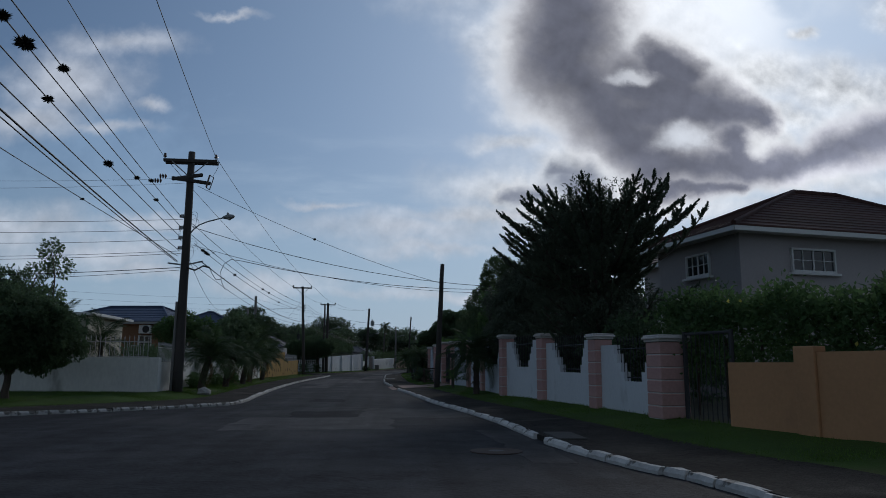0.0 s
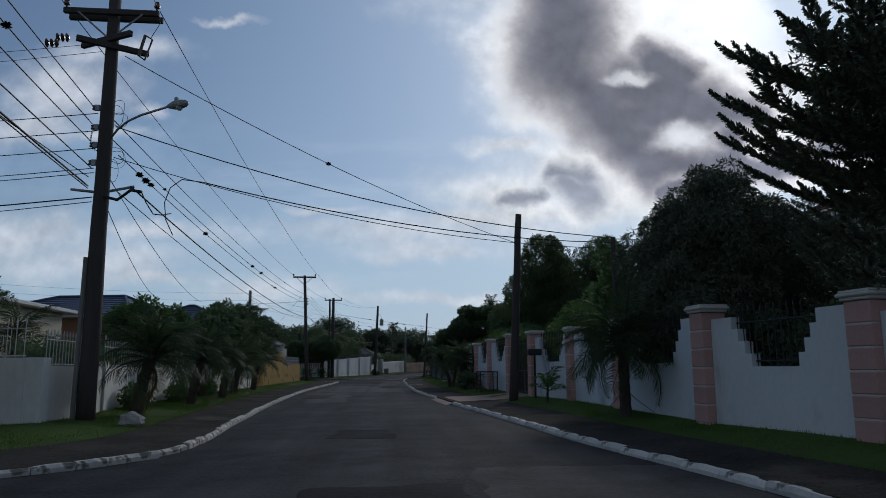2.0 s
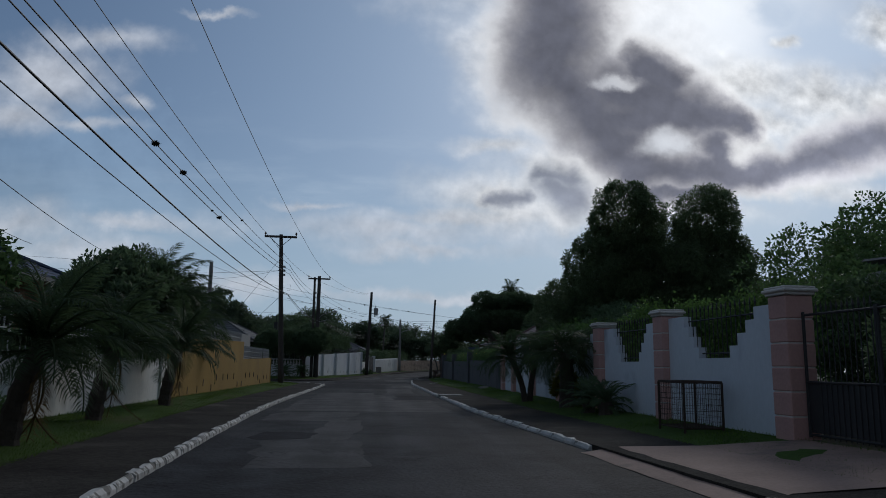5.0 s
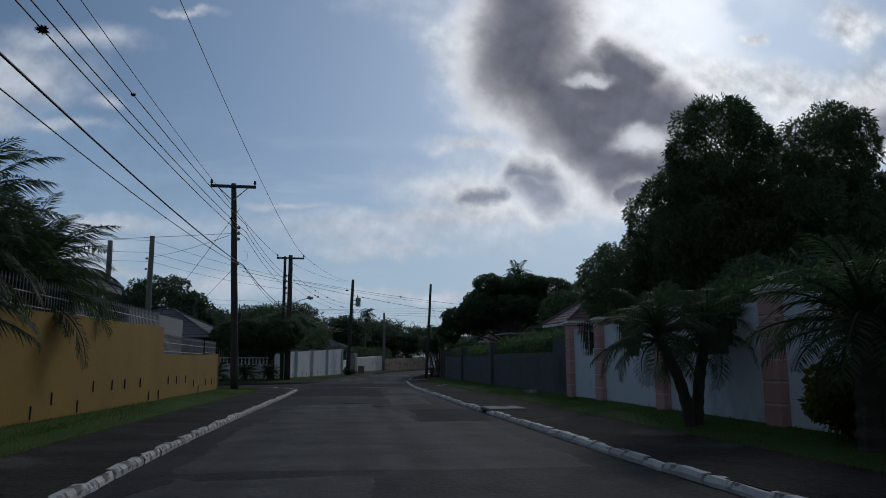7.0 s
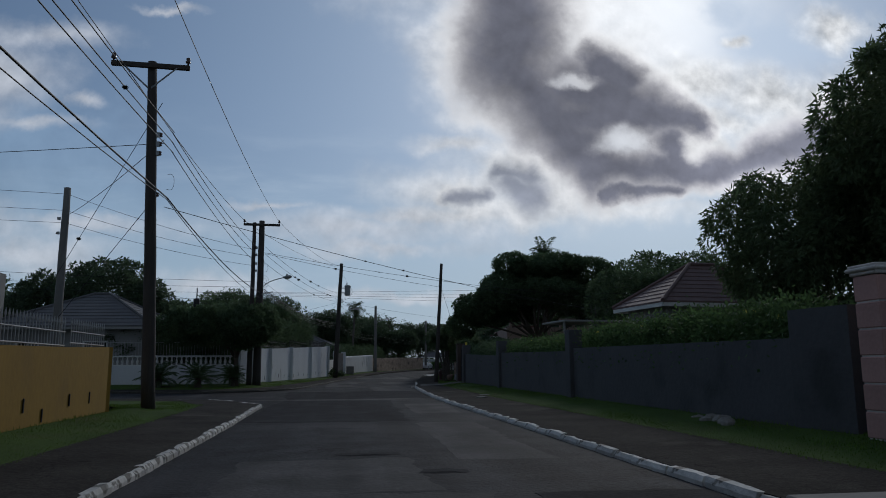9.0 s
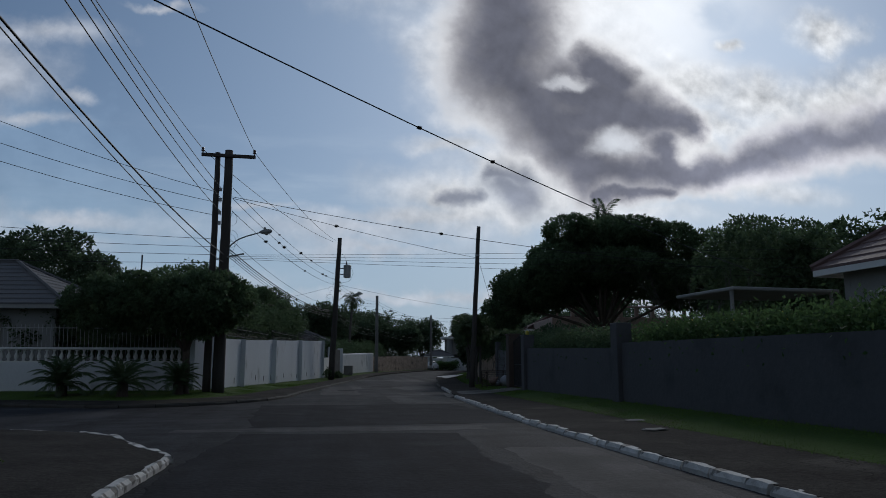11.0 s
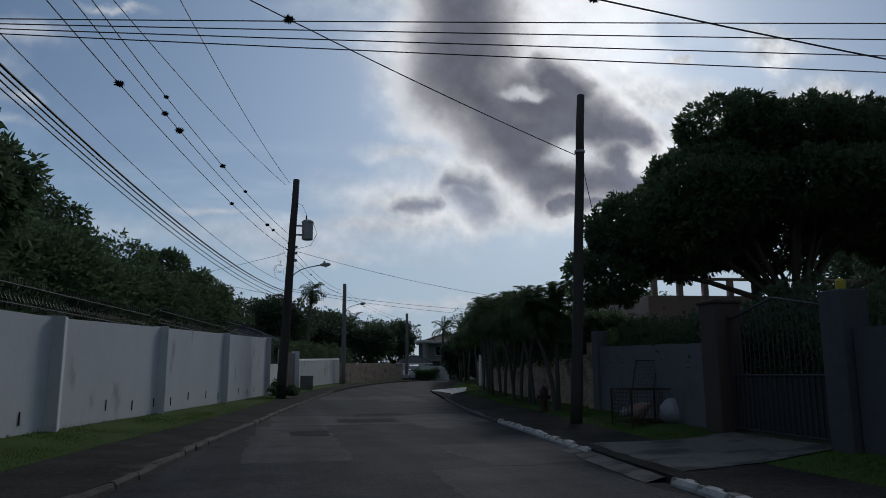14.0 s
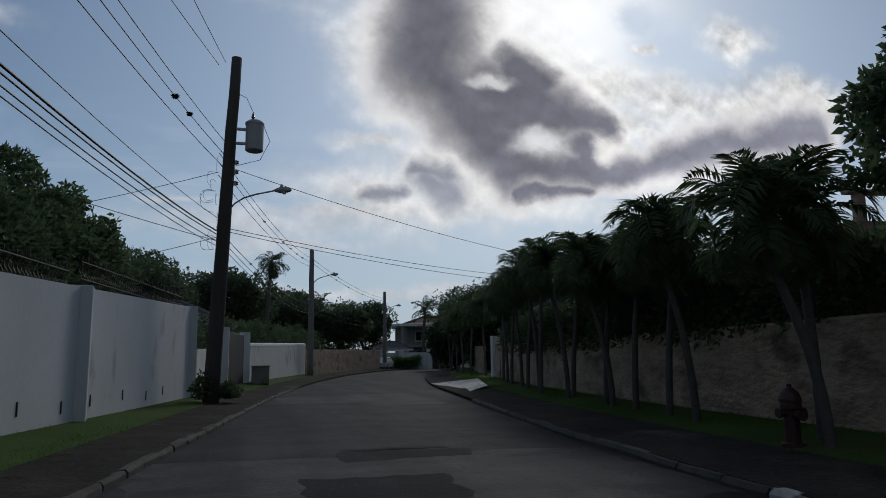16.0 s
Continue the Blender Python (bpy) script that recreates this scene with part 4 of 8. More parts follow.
def wall_pier(parent, at, h, w, mat, rz=0.0, cap=None, base=WALL_BASE):
    p = part("wall_pier", Shape().box((at[0], at[1], (h + base) / 2), (w, w, h - base), 0.012, rz), mat, parent)
    if cap:
        part("cap", Shape().box((at[0], at[1], h + 0.03), (w + 0.1, w + 0.1, 0.07), 0.015, rz), cap, p)


run(gray, [(6.62, 69.0), (6.5, 70.2)], 2.05, 0.3, M_GRAY)
run(gray, [(6.5, 70.2), (6.52, 80.95)], 0, 0.18, M_GRAY, [1.62, 1.72])
run(gray, [(6.52, 81.4), (6.58, 91.0)], 0, 0.18, M_GRAY, [1.64, 1.76])
run(gray, [(6.58, 91.4), (6.65, 100.3)], 0, 0.18, M_GRAY, [1.63, 1.84])
for p in ((6.52, 81.18), (6.58, 91.2)):
    wall_pier(gray, p, 2.28, 0.42, M_GRAY)
wall_pier(gray, (6.66, 100.55), 2.35, 0.42, M_GRAY)
gp = thing("gate_pier", (6.9, 103.75, 0), "thick dark brown gate pier", "pier")
part("shaft", Shape().box((0, 0, 1.27), (0.5, 0.5, 2.4), 0.015), M_DARKBROWN, gp)
part("cap", Shape().box((0, 0, 2.5), (0.58, 0.58, 0.07), 0.02), M_DARKBROWN, gp)
run(gray, [(6.92, 104.02), (8.12, 111.35)], 0, 0.16, M_GRAY_L, [1.80, 2.0])
wall_pier(gray, (8.15, 111.55), 2.45, 0.36, M_GRAY_L)
wall_pier(gray, (8.30, 112.15), 2.15, 0.42, M_STONE)
g2 = thing("driveway_gate", (6.66, 100.8, VERGE - 0.05), "closed black iron driveway gate with bars and sheet metal", "gate")
part("gate_frame", Shape().tube([(0.02, 0.02, 0.08), (0.02, 0.02, 2.0)], 0.03, 6).tube([(0.22, 2.66, 0.08), (0.22, 2.66, 2.0)], 0.03, 6).tube([(0.02, 0.02, 0.12), (0.22, 2.66, 0.12)], 0.02, 6)
     .tube([(0.02, 0.02, 1.95), (0.12, 1.34, 2.2), (0.22, 2.66, 1.95)], 0.02, 6).tube([(0.02, 0.02, 1.0), (0.22, 2.66, 1.0)], 0.02, 6), M_GATE, g2)
for i in range(20):
    t = (i + 0.5) / 20
    part("gate_bar", Shape().tube([(0.02 + 0.2 * t, 0.02 + 2.64 * t, 0.1), (0.02 + 0.2 * t, 0.02 + 2.64 * t, 1.98 + 0.2 * math.sin(math.pi * t))], 0.010, 5), M_GATE, g2)
part("sheet", Shape().panel((0.04, 0.04), (0.24, 2.64), [(0, 0.14), (2.6, 0.14), (2.6, 0.98), (0, 0.98)], 0.01), M_GATE, g2)
part("lamp_shade", Shape().lathe((0, -0.25, 2.12), [(0.03, 0), (0.07, 0.03), (0.07, 0.14), (0.03, 0.18)], 10), M_FLOWER, g2, "small yellow lamp on the pier")

# peach rough wall behind the palm row
peach = thing("wall_peach", (0, 0, 0), "peach rough-cast wall in the shade of a palm row", "wall", kind="structure")
PEACH = [(8.36, 112.4), (8.45, 113), (8.82, 116), (9.5, 121.5), (11, 131.2), (13.0, 141.5)]
run(peach, PEACH, 0, 0.2, M_STONE, [1.75, 1.76, 1.76, 1.80, 1.92, 2.1])
part("coping", Shape().tube([(x, y, z) for (x, y), z in zip(PEACH, (1.76, 1.77, 1.77, 1.81, 1.93, 2.11))], 0.07, 6), M_STONE, peach)
wall_pier(peach, (13.2, 142.4), 2.6, 0.4, M_TRIM)
run(peach, [(14.6, 148.5), (17, 158), (22, 174)], 0, 0.2, M_STONE, [2.2, 2.4, 2.6])

# west: pale weathered wall with railing, then the ochre wall
west = thing("wall_west", (0, 0, 0), "weathered off-white rendered boundary wall streaked with dirt", "wall", kind="structure")
run(west, [(-24, 31.1), (-13, 30.8), (-5.0, 30.6)], 1.50, 0.16, M_WALL_L)
wall_pier(west, (-4.85, 30.62), 1.50, 0.34, M_WALL_L)
run(west, [(-4.86, 30.8), (-5.35, 38), (-5.72, 47), (-5.75, 55), (-5.74, 62)], 0, 0.16, M_WALL_L, [1.35, 1.33, 1.32, 1.35, 1.40])
for p in ((-5.1, 34.4), (-5.36, 38.2), (-5.52, 42.4), (-5.72, 46.9), (-5.74, 51.2), (-5.75, 55.5)):
    wall_pier(west, p, 1.46, 0.26, M_WALL_L, 4)


def rail_panel(p0, p1, z0, h, label):
    """White iron railing of tall bars with a squared ornament."""
    r = railing(p0, p1, z0, h, M_IRON_W, label, 0.17, "white railings on the west wall", (0.06, 0.86))
    dx, dy = p1[0] - p0[0], p1[1] - p0[1]
    ln = math.hypot(dx, dy)
    ox, oy = dx / ln, dy / ln
    sh = Shape()
    c = ln - 0.55
    for s in (0.10, 0.24):
        q = [(c - s, 0.5 * h - s), (c + s, 0.5 * h - s), (c + s, 0.5 * h + s), (c - s, 0.5 * h + s), (c - s, 0.5 * h - s)]
        sh.tube([(ox * a, oy * a, z) for a, z in q], 0.011, 4)
    part("ornament", sh, M_IRON_W, r, "squared white iron ornament")


rail_panel((-11.5, 30.75), (-8.2, 30.7), 1.5, 0.72, "white-painted iron railing with a squared ornament on the wall")
rail_panel((-8.1, 30.7), (-5.1, 30.62), 1.5, 0.66, "white-painted iron railing with a squared ornament on the wall")
rail_panel((-4.9, 31.0), (-5.12, 34.2), 1.34, 0.62, "white-painted iron railing with a squared ornament on the wall")
for a, b in (((-5.14, 34.6), (-5.34, 38.0)), ((-5.38, 38.4), (-5.52, 42.2)), ((-5.54, 42.6), (-5.7, 46.8)), ((-5.72, 47.2), (-5.74, 51.0)), ((-5.75, 51.5), (-5.75, 55.3))):
    railing(a, b, 1.32, 0.6, M_IRON_W, "white-painted iron railing on the weathered wall", 0.2, "white railings on the west wall", (0.08, 0.84))

ochre = thing("wall_ochre", (0, 0, 0), "ochre-yellow rendered wall stepping down towards the corner, with drain slits", "wall", kind="structure")
run(ochre, [(-5.74, 56.5), (-5.72, 68.2)], 0, 0.18, M_YELLOW, [2.08, 2.30])
run(ochre, [(-5.72, 68.2), (-5.70, 74.3), (-5.68, 76.6)], 0, 0.18, M_YELLOW, [1.52, 1.60, 1.66])
run(ochre, [(-5.6, 76.68), (-9.5, 78.6), (-22, 82)], 0, 0.18, M_YELLOW, [1.66, 1.66, 1.66])
# dark strips proud of the face stand for the shade inside drain slits
slit = Shape().box((0, 0, 0), (0.02, 0.038, 0.23), 0.006).mesh("drain_slit", M_IRON)
rng = random.Random(9)
for k in range(18):
    y = 57.5 + k * 1.05 + rng.uniform(-0.2, 0.2)
    part("drain_slit", slit, None, ochre, m=pose(at_y([(-5.74, 56.5), (-5.68, 76.6)], y) + 0.092, y, rng.choice((0.42, 0.62, 0.78)), 0, 0, 0))
for a, b, z, h in (((-5.75, 56.7), (-5.72, 67.9), 2.15, 0.42), ((-5.72, 68.4), (-5.70, 74.2), 1.56, 0.46), ((-5.7, 74.5), (-5.69, 76.5), 1.63, 0.4)):
    railing(a, b, z, h, M_IRON_W, "low white picket railing on the ochre wall", 0.13, "white pickets on the ochre wall", (0.15, 0.7))
run(ochre, [(-6.2, 66.5), (-6.15, 72.5)], 2.75, 0.12, M_HOUSE2)

# far corner: balustrade, white wall
white = thing("wall_white", (0, 0, 0), "clean white rendered wall with flat piers and drain slits", "wall", kind="structure")
WP = [(-5.45, 103.3), (-4.90, 107.0), (-3.95, 113.0), (-2.84, 120.1), (-1.5, 128.8)]
WT_ = [2.28, 2.32, 2.52, 2.74, 3.02]
run(white, WP, 0, 0.18, M_WALL_W, WT_)
for p, h in zip(WP[1:], WT_[1:]):
    wall_pier(white, (p[0] + 0.04, p[1]), h + 0.03, 0.4, M_WALL_W, 8)
wall_pier(white, (-5.5, 103.1), 2.34, 0.34, M_WALL_W, 8)
rng = random.Random(4)
for k in range(14):
    y = 104.3 + k * 1.65 + rng.uniform(-0.3, 0.3)
    part("drain_slit", slit, None, white, m=pose(at_y(WP, y) + 0.098, y, 0.52 + rng.uniform(0, 0.12), 0, 0, -8))
for a, b, za in (((-5.2, 104.9), (-4.05, 112.2), 2.4), ((-3.95, 112.9), (-2.9, 119.5), 2.6), ((-2.8, 120), (-1.6, 127.6), 2.85)):
    railing((a[0] - 0.02, a[1]), (b[0] - 0.02, b[1]), za, 0.5, M_IRON, "dark iron bars curving out along the wall's top", 0.14, "bars on the white wall", (0.1, 0.75), bow=True)

low = thing("wall_balustrade", (0, 0, 0), "low white corner wall carrying a row of turned balusters", "wall", kind="structure")
run(low, [(-30, 103.8), (-20, 102.6), (-11, 101.6), (-6.0, 101.55)], 1.30, 0.2, M_WALL_W)
run(low, [(-6.0, 101.55), (-5.5, 103.0)], 2.2, 0.2, M_WALL_W)
bal = thing("balustrade", (-13.6, 101.85, 1.30), "white turned concrete balusters under a rail", "balustrade")
part("bottom_rail", Shape().box((3.6, -0.12, 0.02), (7.3, 0.2, 0.05), 0.01, -1.8), M_TRIM, bal)
part("top_rail", Shape().box((3.6, -0.12, 0.50), (7.3, 0.24, 0.08), 0.015, -1.8), M_TRIM, bal)
bm_ = Shape().lathe((0, 0, 0.04), [(0.055, 0), (0.055, 0.04), (0.035, 0.06), (0.07, 0.14), (0.075, 0.19), (0.035, 0.29), (0.03, 0.35), (0.055, 0.38), (0.055, 0.42)], 10).mesh("baluster", M_TRIM, True)
for k in range(28):
    x = 0.1 + k * 0.26
    part("baluster", bm_, None, bal, m=pose(x, -0.005 - 0.032 * x, 0))
railing((-13.6, 102.1), (-6.5, 101.85), 1.35, 1.35, M_IRON_W, "tall grey bowed iron bars behind the balustrade", 0.15, "", (0.05, 0.9), bow=True)

# walls beyond the white wall
lowwall = thing("wall_beyond", (0, 0, 0), "white garden wall with a coping past a dark gate", "wall", kind="structure")
run(lowwall, [(-1.35, 129.3), (-0.9, 134.2)], 0, 0.2, M_WALL_L, [1.75, 1.85])
wall_pier(lowwall, (-0.7, 136.0), 2.75, 0.5, M_WALL_W)
wall_pier(lowwall, (0.15, 141.0), 2.75, 0.5, M_WALL_W)
run(lowwall, [(0.3, 141.3), (4.0, 155.5)], 0, 0.22, M_WALL_L, [2.1, 2.45])
part("coping", Shape().tube([(0.3, 141.3, 2.14), (4.0, 155.5, 2.49)], 0.13, 6), M_TRIM, lowwall)
run(lowwall, [(4.1, 155.9), (8.6, 168.5), (13.5, 180)], 0, 0.22, M_STONE, [2.2, 2.4, 2.5])
g3 = thing("tall_gate", (-0.45, 137.0, 0.35), "closed tall dark panel gate between white piers", "gate")
part("gate_leaf", Shape().box((0.22, 1.5, 1.15), (0.06, 3.4, 2.2), 0.01, -11), M_GATE, g3)
part("handle", Shape().tube([(0.3, 0.4, 1.0), (0.3, 0.4, 1.2)], 0.02, 6), M_STEEL, g3)

# wall at the end of the street
endw = thing("wall_end", (0, 0, 0), "white wall with gate piers across the end of the street", "wall", kind="structure")

# ---- poles and lines ----
def insulator(sh, at, s=1.0):
    x, y, z = at
    sh.lathe((x, y, z), [(0.018 * s, 0), (0.02 * s, 0.05 * s), (0.055 * s, 0.06 * s), (0.06 * s, 0.10 * s), (0.03 * s, 0.12 * s), (0.05 * s, 0.14 * s), (0.045 * s, 0.18 * s), (0.01, 0.20 * s)], 8)


def pole(at, h, r, label, mat=M_POLE, group="utility poles", lean=(0, 0)):
    root = thing("utility_pole", at, label, "utility pole", group)
    n = 9
    rng = random.Random(int(at[1] * 10))
    path = [(lean[0] * k / n + rng.uniform(-0.01, 0.01), lean[1] * k / n + rng.uniform(-0.01, 0.01), -0.3 + (h + 0.3) * k / n) for k in range(n + 1)]
    part("shaft", Shape().tube(path, [r * (1.15 - 0.4 * k / n) for k in range(n + 1)], 12), mat, root, smooth=True)
    return root


def crossarm(root, z, length, rz=0.0, y=-0.16, braces=True, pins=(-0.95, 0.95), both=False, x=0.0):
    """A timber arm with flat braces and pin insulators; both: a second arm on the far side."""
    sh = Shape().box((0, y, z), (length, 0.10, 0.13), 0.012)
    if both:
        sh.box((0, -y, z), (length, 0.10, 0.13), 0.012)
    m = pose(x, 0, 0, 0, 0, rz)
    arm = part("crossarm", sh, M_POLE, root, m=m)
    if braces:
        for sg in (-1, 1):
            part("brace", Shape().tube([(sg * 0.42 * length * 0.8, y - 0.06, z - 0.05), (sg * 0.04, y - 0.02, z - 0.62)], 0.022, 5), M_STEEL, root, m=m)
    for s in pins:
        ins = Shape()
        insulator(ins, (s * length / 2, y, z + 0.065), 1.15)
        part("insulator", ins, M_CERAMIC, arm, smooth=True)


def street_lamp(root, z, way, reach=1.7, r=0.025, x0=0.0):
    """A curved arm with a cobra head lamp, towards an angle in degrees from +x."""
    ca, sa = math.cos(radians(way)), math.sin(radians(way))
    pts = [(0.12, -0.22), (0.30, -0.02), (0.55, 0.14), (0.9, 0.25), (reach, 0.36)]
    arm = part("lamp_arm", Shape().tube([(x0 + ca * s, sa * s, z + h) for s, h in pts], r, 7), M_STEEL, root, smooth=True)
    head = part("lamp_head", Shape().tube([(x0 + ca * (reach + s), sa * (reach + s), z + 0.37 + 0.05 * s) for s in (0, 0.06, 0.18, 0.34, 0.46, 0.52)], [0.03, 0.06, 0.095, 0.10, 0.075, 0.03], 10), M_TANK, root, smooth=True)
    part("lens", Shape().lathe((x0 + ca * (reach + 0.3), sa * (reach + 0.3), z + 0.25), [(0.02, 0), (0.06, 0.02), (0.08, 0.07), (0.08, 0.09)], 10), M_LENS, head, "frosted lamp lens", smooth=True)
    part("photocell", Shape().lathe((x0 + ca * (reach + 0.22), sa * (reach + 0.22), z + 0.46), [(0.045, 0), (0.045, 0.08), (0.02, 0.10)], 8), M_TANK, head)


def spools(root, zs, side=-1, r=0.16):
    """Spool insulators on clevises down one side of a pole."""
    for z in zs:
        b = part("clevis", Shape().box((side * (r + 0.05), -0.02, z), (0.12, 0.05, 0.14), 0.01), M_STEEL, root)
        part("insulator", Shape().lathe((side * (r + 0.12), -0.02, z - 0.05), [(0.035, 0), (0.045, 0.02), (0.025, 0.05), (0.045, 0.08), (0.035, 0.10)], 8), M_CERAMIC, b, smooth=True)


def loops(root, rng, z0, z1, n, spread=0.35):
    """Slack loops of service wire hanging at a pole."""
    for _ in range(n):
        a = rng.uniform(0, 6.28)
        z = rng.uniform(z0, z1)
        d = rng.uniform(0.2, 0.7)
        s = rng.uniform(0.18, spread)
        pts = [(math.cos(a) * (0.13 + s * math.sin(math.pi * t)), math.sin(a) * (0.13 + s * math.sin(math.pi * t)), z - d * t + 0.1 * math.sin(2 * math.pi * t)) for t in (i / 8 for i in range(9))]
        part("service_loop", Shape().tube(pts, 0.006, 4), M_CABLE, root)


PA, PB, PT = (-4.3, 31.65), (-5.22, 78.8), (-0.72, 127.3)
rng = random.Random(12)
a_pole = pole((*PA, VERGE - 0.05), 9.35, 0.17, "tall dark timber utility pole with two crossarms and a street lamp")
crossarm(a_pole, 8.95, 2.05, 2, both=True)
crossarm(a_pole, 8.15, 1.5, 32, pins=(), braces=False)
crossarm(a_pole, 8.3, 1.5, -28, pins=(), braces=False)
sus = Shape()
for x, y, z, tilt in ((-0.95, -0.45, 8.05, 0), (-0.85, -0.2, 8.3, 0)):
    for k in range(3):
        sus.tube([(x - 0.1 * k, y, z), (x - 0.1 * k - 0.05, y, z)], [0.03, 0.10], 10)
part("strain_insulator", sus, M_CERAMIC, a_pole, "stacked disc insulators")
fuse = part("fuse_cutout", Shape().tube([(0.82, -0.3, 8.35), (0.72, -0.34, 7.85)], 0.035, 8).tube([(0.98, -0.3, 8.25), (0.85, -0.34, 7.75)], 0.02, 6).tube([(0.82, -0.3, 8.35), (0.98, -0.3, 8.25)], 0.015, 5)
            .tube([(0.72, -0.34, 7.85), (0.85, -0.34, 7.75)], 0.015, 5), M_CERAMIC, a_pole)
part("lead", Shape().tube([(1.0, -0.15, 9.05), (1.1, -0.2, 8.7), (0.95, -0.3, 8.3)], 0.008, 4), M_CABLE, fuse)
spools(a_pole, (6.75, 6.3, 5.9, 5.5))
street_lamp(a_pole, 6.25, -20, 1.55)
part("stand_off", Shape().tube([(-0.65, 0, 4.9), (0, -0.05, 4.82), (0.65, 0.1, 5.0)], 0.03, 6), M_STEEL, a_pole)
part("bracket", Shape().tube([(0.1, -0.1, 4.72), (0.5, -0.42, 4.58), (0.9, -0.80, 4.70), (1.18, -0.98, 4.62)], 0.032, 6), M_IRON, a_pole, smooth=True)
part("service_loop", Shape().tube([(1.18, -0.98, 4.62), (1.26, -0.92, 4.42), (1.38, -0.8, 4.2), (1.5, -0.6, 4.22), (1.62, -0.4, 4.3)], 0.013, 5), M_CABLE, a_pole, smooth=True)
part("service_loop", Shape().tube([(2.3, -0.62, 4.93), (1.88, -0.64, 4.98), (1.60, -0.48, 4.84), (1.44, -0.3, 4.56), (1.46, -0.22, 4.2), (1.61, -0.17, 3.87)], 0.011, 5), M_CABLE, a_pole, "cut end of a cable curling down", smooth=True)
part("riser_pipe", Shape().tube([(-0.22, -0.12, 0), (-0.19, -0.1, 3.4)], 0.05, 8), M_POLE_G, a_pole, "grey cable riser pipe")
loops(a_pole, rng, 5.0, 7.0, 9)

b_pole = pole((*PB, VERGE - 0.05), 9.0, 0.15, "timber utility pole with one crossarm on the grass corner", lean=(-0.42, 0))
crossarm(b_pole, 8.84, 1.95, 3, x=-0.41)
spools(b_pole, (7.0, 6.75, 6.5, 5.4), 1, -0.20)
loops(b_pole, rng, 4.6, 6.6, 4, 0.22)

c_pole = pole((-4.94, 101.0, VERGE - 0.05), 9.15, 0.20, "thick timber utility pole standing beside a thinner one")
crossarm(c_pole, 8.9, 2.0, 3, braces=False, pins=(-0.95, 0.95))
spools(c_pole, (7.6, 7.2, 6.7, 6.3), -1, 0.2)
street_lamp(c_pole, 5.5, -25, 1.45)
part("stand_off", Shape().tube([(-0.3, 0, 4.9), (0.75, -0.3, 5.1)], 0.03, 6), M_STEEL, c_pole)
loops(c_pole, rng, 4.2, 7.2, 14)
c2 = pole((-5.35, 101.0, VERGE - 0.05), 9.05, 0.13, "slim timber pole set beside the thick one")

t_pole = pole((*PT, VERGE + 0.05), 10.35, 0.21, "timber utility pole carrying a grey transformer can and a street lamp", lean=(0.42, 0))
tank = part("transformer", Shape().lathe((1.02, -0.1, 7.35), [(0.22, 0), (0.27, 0.03), (0.27, 0.82), (0.29, 0.84), (0.29, 0.90), (0.2, 0.97), (0.05, 0.98)], 18), M_TANK, t_pole, "grey transformer can")
part("bushing", Shape().lathe((0.96, -0.1, 8.3), [(0.05, 0), (0.06, 0.05), (0.035, 0.1), (0.06, 0.14), (0.035, 0.2), (0.02, 0.3)], 8), M_CERAMIC, tank)
part("bracket", Shape().box((0.60, -0.05, 7.6), (0.42, 0.08, 0.08), 0.01).box((0.60, -0.05, 8.05), (0.42, 0.08, 0.08), 0.01), M_STEEL, t_pole)
part("lead", Shape().tube([(0.45, -0.05, 9.2), (0.75, -0.1, 9.05), (0.96, -0.1, 8.6)], 0.01, 4).tube([(1.28, -0.1, 8.2), (1.48, -0.1, 7.7), (1.2, -0.1, 7.1), (0.38, -0.05, 6.85)], 0.012, 4), M_CABLE, t_pole)
spools(t_pole, (7.0, 6.7, 6.35), 1, 0.42)
street_lamp(t_pole, 5.75, -12, 1.45, x0=0.22)
loops(t_pole, rng, 3.9, 7.4, 14, 0.4)

r_pole = pole((5.99, 40.0, VERGE - 0.05), 6.1, 0.135, "bare dark timber pole on the grass beside the gate", lean=(0.22, -0.55))
s_pole = pole((5.95, 108.2, VERGE - 0.12), 7.95, 0.125, "bare dark timber pole on the footpath's edge", lean=(0.42, 0))
part("strap", Shape().lathe((0.34, 0, 6.45), [(0.125, 0), (0.13, 0.02), (0.125, 0.06)], 10), M_STEEL, s_pole)
u_pole = pole((4.4, 155, 0.5), 8.5, 0.20, "grey concrete utility pole with a street lamp", M_POLE_G)
street_lamp(u_pole, 6.4, -10, 1.3, 0.028)
v_pole = pole((14.1, 180, 0.6), 8.0, 0.20, "grey concrete utility pole with a street lamp", M_POLE_G)
street_lamp(v_pole, 6.2, -5, 1.2, 0.03)
x_pole = pole((-13.5, 95.6, 0.1), 9.6, 0.2, "grey utility pole on the side street", M_POLE_G)
spools(x_pole, (8.1, 7.4), -1, 0.2)
x2 = pole((-11.8, 82.2, VERGE - 0.05), 6.9, 0.15, "grey service pole behind the ochre wall", M_POLE_G)
h_pole = pole((8.05, 35.1, VERGE - 0.05), 4.55, 0.09, "slim service pole inside the garden", M_POLE)
part("rack", Shape().tube([(-0.2, 0, 4.35), (0.2, 0, 4.35)], 0.02, 5), M_STEEL, h_pole)
p0 = pole((2.6, -17.0, 0.1), 9.5, 0.19, "timber utility pole at the start of the street")
p1 = pole((-34, 40.5, 0.2), 11.0, 0.19, "timber utility pole down the side street")
e_pole = pole((27, 97, VERGE - 0.05), 6.4, 0.16, "timber utility pole behind the gardens")


